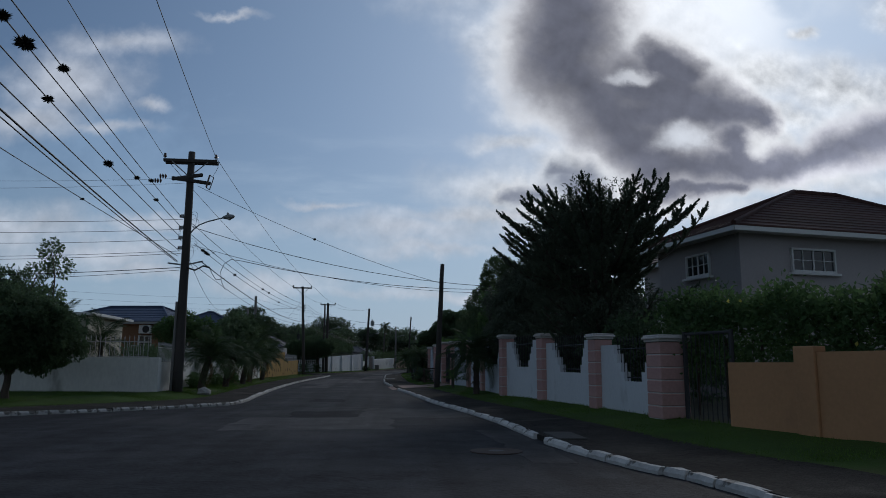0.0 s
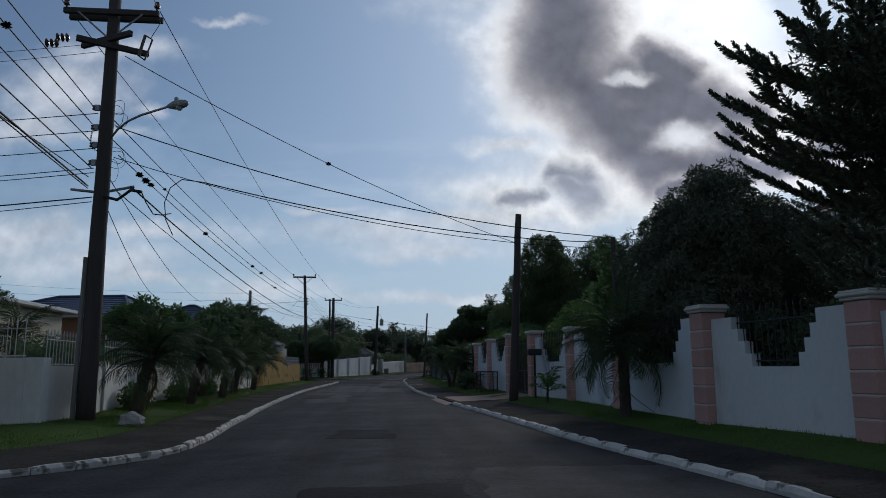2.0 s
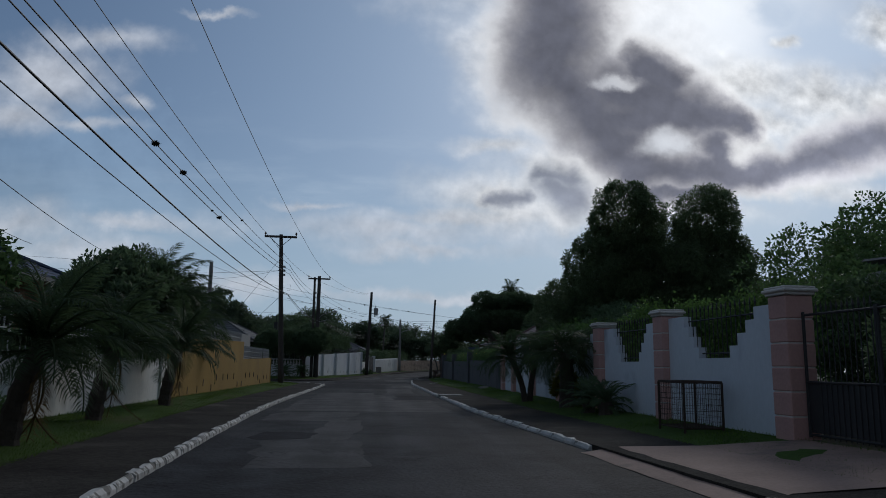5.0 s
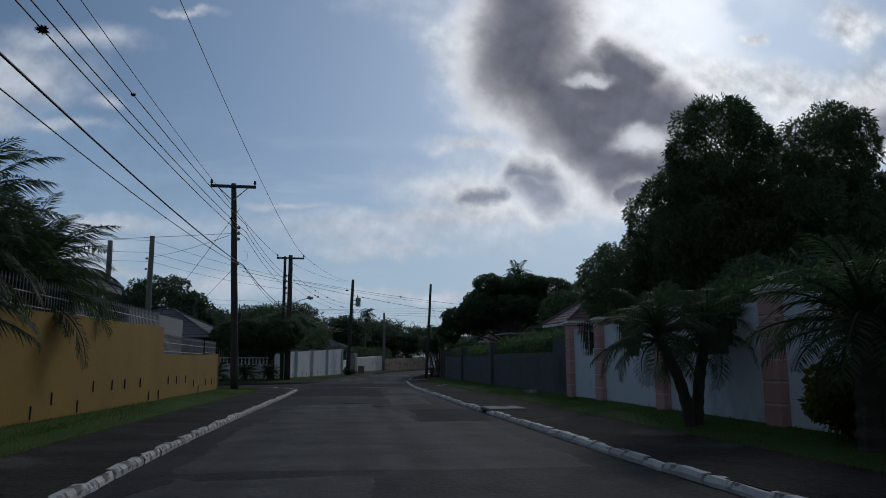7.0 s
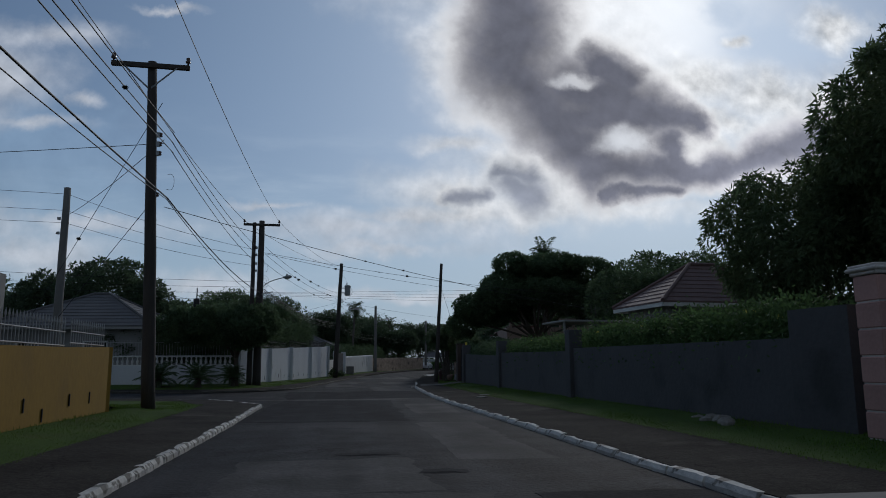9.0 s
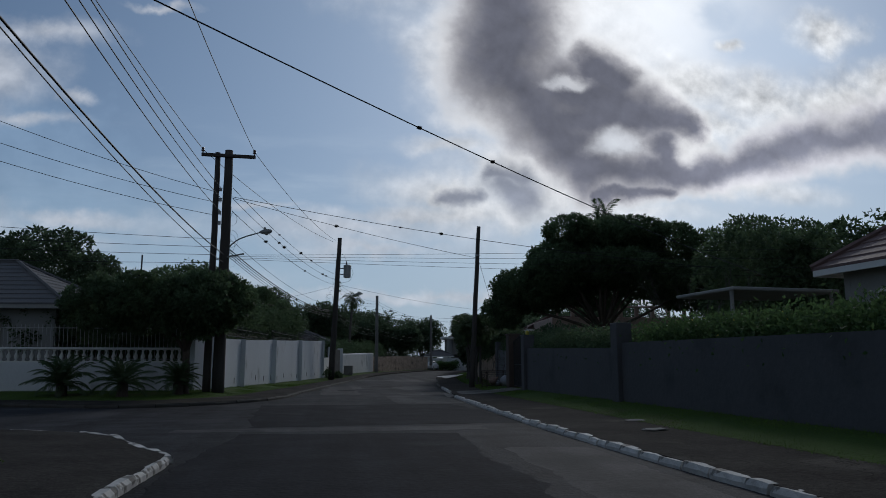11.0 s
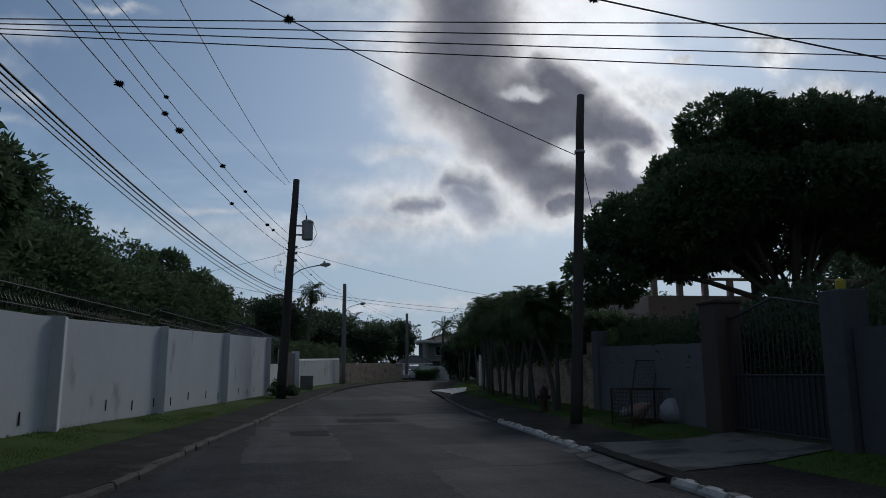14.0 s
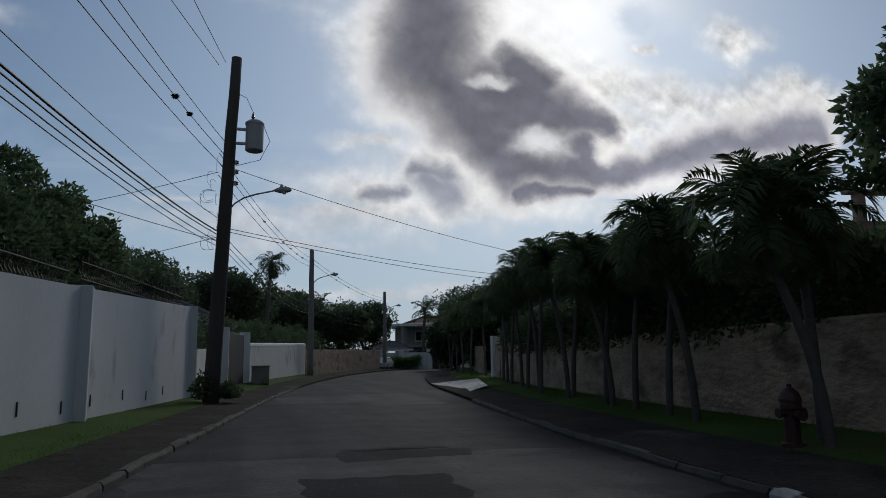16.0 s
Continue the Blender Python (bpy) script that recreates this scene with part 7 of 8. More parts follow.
tree((8.7, 103.0), [(0, -1.2, 1.2, 0.9, 1.3, 1.3), (0.2, 1.0, 1.3, 1.0, 1.4, 1.4), (0.8, 3.0, 1.2, 1.0, 1.4, 1.3)], 15000, "dark garden shrubs behind the driveway gate", M_LEAF_DARK, 0.14, 0.07, 0.05, seed=29, category="shrub", name="shrub")
hedge([(7.65, 46.0), (7.4, 49.5), (7.3, 53.5)], 1.0, 2.55, 0.7, 14000, "flowering hedge rising over the white wall", M_LEAF_LIGHT, 3)
tree((11.0, 22.8), [(-0.6, 0, 1.4, 1.3, 1.4, 1.0), (0.8, 1.5, 1.5, 1.3, 1.3, 1.0), (0.6, -1.2, 1.3, 1.2, 1.2, 0.9)], 14000, "low dark shrubs inside the stepped wall", M_LEAF_DARK, 0.14, 0.06, 0.06, seed=16, category="shrub", name="shrub")
tree((10.0, 27.2), [(0, 0, 1.2, 1.2, 2.0, 0.95), (0, 3.5, 1.1, 1.2, 1.8, 0.95), (0, 7.0, 1.2, 1.1, 1.8, 0.9)], 17000, "low dark shrubs inside the stepped wall", M_LEAF_DARK, 0.14, 0.06, 0.05, seed=17, category="shrub", name="shrub")
hedge([(14.3, 5.2), (12.2, 13.0), (11.3, 15.6), (10.5, 17.4), (10.1, 19.0)], 1.25, 2.45, 1.3, 40000, "dense dark hedge with yellow blossoms hanging over the orange wall", M_LEAF_MID, 4, 0.12, 0.06, wob=0.35, flowers=60)
tree((13.4, 12.0), [(0, 0, 2.3, 1.1, 1.6, 0.9), (0.4, -2.6, 2.5, 1.2, 1.6, 1.1), (-0.8, 2.2, 2.1, 0.9, 1.3, 0.6)], 18000, "dark climbing shrub heaped on the hedge", M_LEAF_DARK, 0.13, 0.06, 0.06, seed=18, category="shrub", name="shrub")

MANGO = [(-1.9, -1.2, 9.1, 1.8, 2.6, 2.3), (2.6, -1.0, 9.3, 1.75, 2.6, 2.1), (0.3, 2.6, 8.5, 1.7, 2.2, 1.9), (-2.6, 0, 6.4, 2.3, 3.0, 2.6), (3.7, 0, 6.9, 2.0, 3.0, 2.4), (0.8, -2.0, 5.6, 3.8, 2.6, 2.9), (-3.6, 4.6, 4.6, 2.1, 2.4, 1.9),
         (-3.2, 3.0, 3.2, 2.0, 2.4, 1.8), (4.3, 0.5, 4.4, 2.1, 2.6, 2.2), (0.6, 2.6, 5.8, 4.0, 3.0, 3.0), (0.6, -3.0, 3.2, 3.8, 2.2, 1.8)]
tree((16.2, 74.5), MANGO, 250000, "huge dark mango tree with a two-lobed domed crown", M_LEAF_MANGO, 0.22, 0.062, 0.5, fork=(0.2, 0.2, 2.0), seed=21, droop=0.9)
tree((10.2, 63.5), [(0, 0, 2.0, 1.5, 2.2, 1.5), (1.2, 3, 2.2, 1.6, 2.0, 1.6), (-1.0, -3.5, 1.8, 1.3, 2.0, 1.1)], 24000, "dark shrubs heaped behind the stepped wall", M_LEAF_DARK, 0.15, 0.06, 0.08, seed=22, category="shrub", name="shrub")
hedge([(7.4, 56.2), (7.45, 60), (7.6, 64), (7.7, 68)], 0.7, 2.5, 0.8, 34000, "yellow-green hedge above the white wall", M_LEAF_LIGHT, 6)
tree((22, 62), [(0, 0, 4.5, 3.5, 3.5, 2.8), (4, 2, 4.2, 3, 3, 2.4)], 22000, "green tree deeper in the garden", M_LEAF_MID, 0.25, 0.12, 0.2, seed=23)
hedge([(7.15, 70.5), (7.15, 76), (7.15, 80.8)], 1.2, 2.12, 0.9, 24000, "clipped flowering hedge above the gray wall", M_LEAF_MID, 7, wob=0.12, flowers=40)
hedge([(7.15, 81.5), (7.2, 91)], 1.2, 1.98, 0.8, 22000, "clipped flowering hedge above the gray wall", M_LEAF_MID, 8, wob=0.12, flowers=40)
hedge([(7.25, 91.5), (7.3, 100)], 1.2, 2.0, 0.8, 20000, "clipped flowering hedge above the gray wall", M_LEAF_DARK, 9, flowers=30)
tree((19.5, 98.5), [(0, 0, 4.4, 3.2, 3, 2.0), (3.5, 1, 4.3, 3.5, 3, 1.9), (-3.0, 2.0, 4.4, 2.4, 2.4, 2.1)], 32000, "leafy garden tree rising over the tiled roofs", M_LEAF_DARK, 0.24, 0.11, 0.22, seed=24)
tree((27, 88), [(0, 0, 5.2, 4, 4, 3.0), (5, 2, 5.4, 4, 4, 3.0)], 26000, "distant dark green garden tree behind the roofs", M_LEAF_DARK, 0.28, 0.13, 0.25, seed=25)
# flat-topped spreading tree by the gate
UMB = [(-4.1, 0.2, 5.5, 1.9, 2.2, 1.0), (-1.9, 0.6, 7.3, 1.8, 2.2, 0.95), (-1.5, 0.0, 8.9, 1.3, 1.7, 0.75), (-2.6, -0.6, 6.3, 1.9, 2.0, 1.1), (1.6, 0.4, 7.5, 2.9, 2.2, 1.1), (-3.2, 0.8, 5.0, 1.9, 1.7, 0.9), (0.3, -0.4, 8.6, 2.2, 2.4, 0.8), (2.0, 0.2, 8.8, 2.5, 2.5, 0.9), (4.6, 0.4, 8.4, 2.4, 2.5, 1.0), (0.6, -1.4, 6.6, 3.0, 2.4, 0.9), (3.6, -1.0, 6.0, 2.9, 2.4, 1.0),
       (-5.3, 1.2, 4.1, 1.2, 1.7, 0.8), (6.2, 1.0, 6.4, 2.0, 2.4, 1.2), (-1.6, 2.2, 5.7, 2.7, 2.6, 1.0), (5.6, -0.4, 5.3, 2.2, 2.2, 0.9), (0.8, 1.6, 5.4, 2.2, 1.6, 0.9)]
tree((13.2, 110.3), [tuple(v * 0.92 for v in b) for b in UMB], 165000, "wide flat-topped tree with layered open foliage", M_LEAF_DARK, 0.17, 0.085, 0.16, fork=(0.3, -0.2, 2.8), seed=26, droop=0.1, hollow=0.4)
tree((22, 110), [(0, 0, 6.0, 3.2, 3.2, 2.8), (4, 2, 6.4, 3.4, 3.2, 2.8)], 26000, "dense garden tree behind the gate", M_LEAF_DARK, 0.24, 0.11, 0.25, seed=27)
tree((13.6, 118.5), [(0, 0, 1.9, 3.2, 1.8, 1.2), (3.4, 0.5, 2.0, 2.6, 1.8, 1.2), (-2.2, 0.8, 1.9, 1.8, 1.6, 1.1)], 22000, "dark garden shrubs beneath the spreading tree", M_LEAF_DARK, 0.2, 0.09, 0.12, seed=28, category="shrub", name="shrub")
bare = thing("bare_shrub", (11.8, 97.2, VERGE - 0.03), "leafless grey shrub of thin branching twigs", "shrub")
rng = random.Random(31)
for k in range(9):
    a = k * 0.7
    q = [Vector((0, 0, -0.1))]
    d = Vector((math.cos(a) * 0.45, math.sin(a) * 0.45, 1.0))
    for i in range(6):
        q.append(q[-1] + d * 0.62 + Vector((rng.uniform(-0.12, 0.12), rng.uniform(-0.12, 0.12), 0)))
    b = part("branch", Shape().tube(q, [0.04 * (1 - 0.14 * i) for i in range(7)], 5), M_BARK_G, bare)
    tw = Shape()
    for i in range(2, 7):
        for _ in range(3):
            e = q[i] + Vector((rng.uniform(-0.5, 0.5), rng.uniform(-0.5, 0.5), rng.uniform(0.1, 0.6)))
            tw.tube([q[i], (q[i] + e) / 2 + Vector((0, 0, 0.06)), e], 0.007, 3, False)
    part("twig", tw, M_BARK_G, b)
hedge([(9.4, 113.6), (9.6, 115), (9.8, 117.5), (10.3, 122.5), (11.9, 131.5), (13.8, 140)], 1.75, 2.9, 1.8, 90000, "dark hedge over the peach wall", M_LEAF_DARK, 10, 0.16, 0.075)
hedge([(7.55, 104.4), (8.75, 111.4)], 1.4, 2.3, 0.7, 14000, "dark hedge behind the grey wall by the gate", M_LEAF_DARK, 16)

# -- west gardens --
tree((-8.2, 27.0), [(-0.1, 0, 2.15, 1.8, 1.7, 1.15), (-0.9, 0.4, 2.05, 1.4, 1.4, 1.0), (0.9, 0.3, 1.85, 1.2, 1.2, 0.95), (0.7, -0.2, 1.95, 1.1, 1.1, 0.95), (0, 0, 1.8, 1.3, 1.3, 0.8)], 64000, "clipped round dark tree on the grass corner", M_LEAF_DARK, 0.13, 0.06, 0.12, fork=(0.05, 0, 0.75), seed=41)
tree((-16.2, 46), [(0.2, 0, 7.4, 0.6, 0.6, 0.7), (0.7, 0.5, 6.5, 0.7, 0.7, 0.5), (-0.5, 0.2, 6.2, 0.7, 0.7, 0.5), (0.2, 0, 4.8, 0.9, 0.9, 0.7)], 1500, "thin sparse tree showing over the roofs", M_LEAF_DARK, 0.20, 0.11, 0.10, fork=(0, 0, 2.6), seed=42)
tree((-9.0, 48.5), [(0, 0, 3.3, 0.9, 0.9, 0.8), (0.9, 1.2, 3.0, 0.9, 0.9, 0.8), (-0.8, 0.6, 3.0, 1.0, 1.0, 0.9)], 7000, "small leafy tree behind the weathered wall", M_LEAF_MID, 0.18, 0.09, 0.1, seed=43)
tree((-7.6, 57.5), [(0, 0, 2.9, 1.6, 2.0, 1.5), (-0.6, 2.0, 3.4, 1.4, 1.6, 1.2), (0.4, -2.0, 2.4, 1.3, 1.8, 1.3)], 26000, "dark leafy tree behind the weathered wall", M_LEAF_DARK, 0.20, 0.09, 0.15, seed=44)
hedge([(-6.9, 34), (-7.2, 42), (-7.4, 52)], 0.3, 1.75, 1.4, 26000, "dark shrubs behind the weathered wall", M_LEAF_DARK, 12, 0.13, 0.06)
tree((-12.5, 82), [(0, 0, 1.7, 1.4, 1.4, 1.1), (-2, 2, 1.8, 1.6, 1.6, 1.1)], 6000, "dark garden tree behind the ochre wall", M_LEAF_DARK, 0.22, 0.10, 0.15, seed=45)
tree((-21, 128), [(0, 0, 6.6, 4.6, 5, 3.8), (-5, 2, 5.6, 4, 5, 3.4), (4, 2, 4.6, 3, 4, 2.8)], 50000, "tall dark tree behind the shingled house", M_LEAF_FAR, 0.34, 0.16, 0.4, seed=46)
tree((-9.6, 104.6), [(0, 0, 2.5, 2.6, 1.8, 1.25), (-3.2, 0.5, 2.4, 2.4, 1.8, 1.15), (2.4, 0.2, 2.7, 1.8, 1.8, 1.35)], 40000, "dense dark shrub mass above the balustrade", M_LEAF_DARK, 0.15, 0.07, 0.14, seed=47)
tree((-5.9, 99.9), [(0.2, -0.4, 3.0, 1.4, 1.2, 1.0), (0.8, 0.8, 3.3, 1.3, 1.2, 0.95), (-1.4, 0.2, 3.2, 1.6, 1.2, 0.95), (-3.0, 0.8, 3.1, 1.4, 1.2, 0.9)], 30000, "dark leafy tree crowding the paired poles", M_LEAF_DARK, 0.17, 0.08, 0.14, fork=(0, 0, 1.5), seed=48)
hedge([(-7.4, 105.5), (-6.3, 112), (-5.2, 119), (-4.0, 127)], 1.2, 4.4, 2.6, 62000, "tall dark row of garden trees behind the white wall", M_LEAF_DARK, 13, 0.16, 0.075, wob=0.7)
tree((-6.3, 105.6), [(0, 0, 3.9, 1.2, 1.2, 1.1), (0.55, 0.2, 4.5, 0.7, 0.7, 0.55), (-0.6, 0.3, 4.3, 0.8, 0.8, 0.6)], 9000, "small feathery tree rising behind the white wall", M_LEAF_DARK, 0.20, 0.07, 0.09, seed=52)
tree((-9.5, 117), [(1.2, -3.0, 4.6, 2.2, 2.2, 1.7), (0, 0, 4.6, 2.6, 2.6, 1.9), (2, 5, 4.4, 2.4, 2.6, 1.8), (0, 10, 4.4, 2.6, 2.6, 1.6)], 30000, "dark rounded trees behind the white wall", M_LEAF_DARK, 0.2, 0.09, 0.2, seed=49)
tree((-5.7, 124.5), [(0, 0, 4.7, 1.8, 1.8, 1.4), (0.8, 0.8, 4.0, 1.7, 1.7, 1.4), (-1.2, 0.4, 4.0, 1.8, 1.8, 1.4), (0.5, -1.0, 3.4, 1.5, 1.5, 1.2)], 26000, "tall rounded dark tree behind the white wall", M_LEAF_DARK, 0.19, 0.09, 0.2, seed=51)
hedge([(-2.6, 130), (-1.8, 135)], 0.9, 2.6, 1.2, 8000, "dark shrubs beside the gate", M_LEAF_DARK, 14)
hedge([(-1.5, 143), (1.9, 155), (5.1, 165)], 1.2, 3.4, 1.9, 26000, "dark shrubs over the white garden wall", M_LEAF_DARK, 15, 0.18, 0.08, wob=0.7)

hedge([(12.6, 184.6), (15.5, 184.4), (19.0, 184.8)], rise(184) + 0.2, rise(184) + 1.15, 1.6, 9000, "low green shrubs before the end wall", M_LEAF_MID, 19, 0.2, 0.1)

# -- distance --
FAR = [(19.5, 172, 3.0, 4.2), (22, 166, 3.5, 5.0), (18, 158, 3.0, 4.6), (30, 205, 5, 8.5), (4, 186, 4.5, 7.5), (-10.2, 182, 6.5, 11.5), (-24, 190, 7, 10), (-36, 175, 7, 9), (-2, 172, 4.5, 8.0), (-8, 160, 5, 7.5), (2, 200, 6, 9), (9, 215, 6, 9.5), (27, 176, 5, 8), (30, 160, 6, 8), (26, 148, 5, 7), (32, 196, 7, 10), (44, 180, 8, 11),
       (10, 184, 3.5, 6.0), (-14, 150, 5, 7.5), (-20, 165, 6, 8.5), (36, 130, 7, 10), (30, 120, 5, 8), (40, 100, 7, 9), (38, 75, 6, 8), (16, 205, 5, 8), (34, 214, 8, 11), (-36, 140, 7, 9), (-30, 70, 6, 8), (-28, 50, 5, 7), (24, 160, 4, 6.5), (20, 150, 3.5, 5.5)]
for k, (x, y, r, h) in enumerate(FAR):
    rg_ = random.Random(60 + k)
    bl = [(rg_.uniform(-0.5, 0.5) * r, rg_.uniform(-0.4, 0.4) * r, h - 0.45 * r * rg_.uniform(0.8, 1.3), r * rg_.uniform(0.45, 0.65), r * 0.5, r * rg_.uniform(0.36, 0.5)) for _ in range(5)]
    bl += [(rg_.uniform(-0.4, 0.4) * r, 0, h * 0.4, r * 0.6, r * 0.5, h * 0.3)]
    tree((x, y), [(a, b, c * 1.12, d, e, f) for a, b, c, d, e, f in bl], 11000, "distant dark garden tree with an uneven crown", M_LEAF_FAR, 0.42, 0.2, 0.25, seed=70 + k, group="trees beyond the bend", base_z=rise(y) - 0.02)

# -- palms --
G1, G2, G3 = "date palms on the west verge", "date palms on the east verge", "palm row by the peach wall"
for k, (x, y, st) in enumerate(((-3.85, 33.3, 1.35), (-4.25, 39.4, 1.35), (-4.45, 44.4, 1.25), (-4.9, 48.6, 1.4), (-5.0, 53.6, 1.5))):
    palm((x, y), st, 0.13, F_DATE, 44, "stout dwarf date palm with drooping feather fronds on the verge", G1, -12, 80, 100 + k, dry=3, scale=1.28, lean=(0.28, 0.1))
for k, (x, y, st, sc) in enumerate(((-7.4, 59.0, 3.4, 1.0), (-7.3, 62.2, 2.9, 1.0), (-8.0, 64.6, 2.9, 0.85), (-8.6, 61.5, 3.6, 0.95), (-6.9, 57.6, 2.6, 0.9), (-7.1, 60.6, 2.4, 1.0))):
    palm((x, y), st, 0.16, F_DATE_L, 46, "bushy date palm leaning out over the ochre wall", "date palms behind the ochre wall", -38, 78, 110 + k, scale=sc, lean=(0.45, 0), dry=2)
palm((-13.5, 42.5), 2.6, 0.12, F_DATE_L, 30, "feathery garden palm near the garage", "", -30, 80, 116)
palm((-12.0, 44.0), 2.2, 0.12, F_DATE_L, 26, "feathery garden palm near the garage", "", -30, 80, 117)
palm((7.0, 31.4), 1.5, 0.105, F_DATE, 48, "slender dwarf date palm on the grass by the white wall", G2, -34, 78, 120, dry=2, scale=1.3)
palm((5.35, 58.3), 1.45, 0.085, F_DATE, 42, "dwarf date palm with a leaning stem on the verge", G2, -30, 75, 121, lean=(-0.55, -0.1), scale=1.0)
palm((5.55, 58.45), 1.6, 0.085, F_DATE, 42, "dwarf date palm with an upright stem on the verge", G2, -30, 75, 122, lean=(0.35, 0.1), scale=1.0)
palm((5.75, 54.4), 1.5, 0.19, F_DATE, 50, "stout dwarf date palm on the verge by a yellow shrub", G2, -35, 75, 123, dry=2, scale=1.2)
palm((6.62, 37.6), 0.42, 0.035, F_ADON_Y, 7, "young palm with a few bright broad fronds", "", 0, 80, 124, scale=0.72, rough=False, lean=(0.0, -0.12))
palm((5.66, 52.0), 0.28, 0.14, F_CYC, 26, "dark cycad with stiff arching fronds", "cycads", 0, 70, 125, name="cycad")
palm((5.80, 51.1), 0.30, 0.16, F_CYC, 24, "dark cycad with stiff arching fronds", "cycads", -10, 70, 126, name="cycad", scale=1.0)
for k, (x, y, sc) in enumerate(((-7.55, 98.3, 1.05), (-6.05, 99.5, 0.9), (-9.6, 98.9, 1.1))):
    palm((x, y), 0.45, 0.16, F_CYC, 42, "dark cycad with stiff arching fronds before the balustrade", "cycads", -15, 75, 127 + k, name="cycad", scale=sc * 1.25)
ROW = [(7.41, 113.0, 2.55, 0.05, 0.2), (7.15, 112.6, 2.45, -0.55, 0.3), (7.80, 116.3, 2.85, -0.45, 0.2), (8.10, 117.6, 2.75, 0.25, 0.0), (8.35, 119.3, 2.75, 0.35, 0.3), (8.45, 120.5, 2.85, -0.45, 0.3), (8.65, 121.2, 2.90, 0.25, 0.0),
       (8.95, 124.0, 3.35, -0.45, 0.2), (9.25, 124.3, 3.30, 0.45, 0.2), (9.35, 126.9, 3.45, 0.2, 0.2), (9.75, 128.0, 3.60, -0.35, 0.0), (10.05, 129.8, 3.50, 0.3, 0.0), (10.45, 131.4, 3.50, -0.3, 0.0), (10.85, 133.6, 3.45, 0.2, 0.0),
       (11.4, 135.6, 3.45, -0.2, 0.0), (12.0, 137.8, 3.45, 0.1, 0.0), (12.6, 139.8, 3.50, 0.2, 0.0), (13.5, 145.0, 3.4, -0.2, 0.0), (14.0, 149.5, 3.4, 0.2, 0.0), (14.7, 153.5, 3.3, -0.2, 0.0), (15.4, 157.5, 3.3, 0.1, 0.0), (16.3, 162.0, 3.3, 0.2, 0.0), (17.4, 166.5, 3.3, -0.2, 0.0)]
for k, (x, y, st, lx, ly) in enumerate(ROW):
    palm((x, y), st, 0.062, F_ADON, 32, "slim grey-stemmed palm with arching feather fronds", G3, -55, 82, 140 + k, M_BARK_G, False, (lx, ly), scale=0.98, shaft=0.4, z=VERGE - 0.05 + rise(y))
palm((15.4, 114.4), 9.1, 0.15, F_COCO, 26, "tall coconut palm rising behind the spreading tree", "coconut palms", -30, 86, 160, M_BARK_G, False, (0.0, 0.0), scale=0.72)
palm((1.7, 168), 9.6, 0.15, F_COCO, 34, "tall coconut palm over the garden trees", "coconut palms", -75, 50, 161, M_BARK_G, False, (0.4, 0), scale=0.62, z=0.3)
palm((20.6, 190), 7.0, 0.16, F_COCO, 16, "tall coconut palm over the garden trees", "coconut palms", -40, 75, 162, M_BARK_G, False, (0.3, 0), scale=0.8, z=0.4)
palm((9.5, 205), 8.8, 0.16, F_COCO, 16, "tall coconut palm over the garden trees", "coconut palms", -40, 75, 163, M_BARK_G, False, (0.3, 0), scale=0.8, z=0.4)
tree((5.95, 55.2), [(0, 0, 0.55, 0.42, 0.42, 0.36), (0.2, 0.3, 0.5, 0.32, 0.32, 0.3)], 2600, "small yellow-green shrub at the foot of the wall", M_LEAF_YEL, 0.10, 0.06, 0.02, seed=170, category="shrub", name="shrub")

# ---- street things ----
# driveways and slabs
def apron(name, y0, y1, flare, mat, label, seed):
    """A thin drive laid over gutter, footpath and verge from the road to the wall, wider at the road."""
    rng = random.Random(seed)
    n = 9
    vs, fs = [], []
    for r, (at, lift) in enumerate((("gutter", 0.006), ("lip", 0.112), ("walk", 0.150), ("mid", 0.215), ("wall", VERGE + 0.012))):
        for k in range(n + 1):
            grow = flare * (1 - r / 4)
            y = y0 - grow + (y1 - y0 + 2 * grow) * k / n + (rng.uniform(-0.06, 0.06) if k in (0, n) else 0)
            kx, sx, wx = at_y(KR, y), at_y(SR, y), at_y(WR, y)
            x = {"gutter": kx - 0.30, "lip": kx + 0.30, "walk": sx, "mid": (sx + wx) / 2, "wall": wx - 0.05}[at]
            vs.append((x + rng.uniform(-0.02, 0.02), y, lift + rng.uniform(-0.003, 0.006)))
    for r in range(4):
        fs += [(r * (n + 1) + k, r * (n + 1) + k + 1, (r + 1) * (n + 1) + k + 1, (r + 1) * (n + 1) + k) for k in range(n)]
    solid(name, Shape().add(vs, fs), mat, label, "driveway", kind="structure")


apron("driveway", 41.55, 44.6, 0.75, M_RED_DRIVE, "reddish brick-toned driveway apron before the garden gate", 1)
apron("driveway_slab", 100.75, 103.4, 0.55, M_SLAB, "cracked concrete driveway apron before the iron gate", 2)
dv = Shape()
dv.add([(7.6, 130.2, 0.10), (8.9, 139.5, 0.22), (11.6, 140.6, 0.40), (9.6, 133.0, 0.30)], [(0, 1, 2, 3)])
solid("ramp_slab", dv, M_KERB_W, "pale smooth concrete ramp up to a driveway", "driveway", kind="structure")
sl = thing("drain_cover", (3.55, 64.9, 0.075), "flat pale concrete drain slab set in the kerb line", "drain cover")
part("slab", Shape().box((0, 0, 0.03), (0.95, 1.25, 0.07), 0.015), M_CONC, sl)
part("grip", Shape().tube([(-0.1, 0, 0.07), (-0.05, 0, 0.09), (0.05, 0, 0.09), (0.1, 0, 0.07)], 0.008, 4), M_RUST, sl)
inl = thing("storm_drain", (6.35, 15.75, 0.0), "broken kerb inlet with a dark block for its shaded opening", "storm drain")
part("lintel", Shape().box((0.35, 0, 0.10), (0.5, 1.2, 0.06), 0.015), M_KERB, inl)
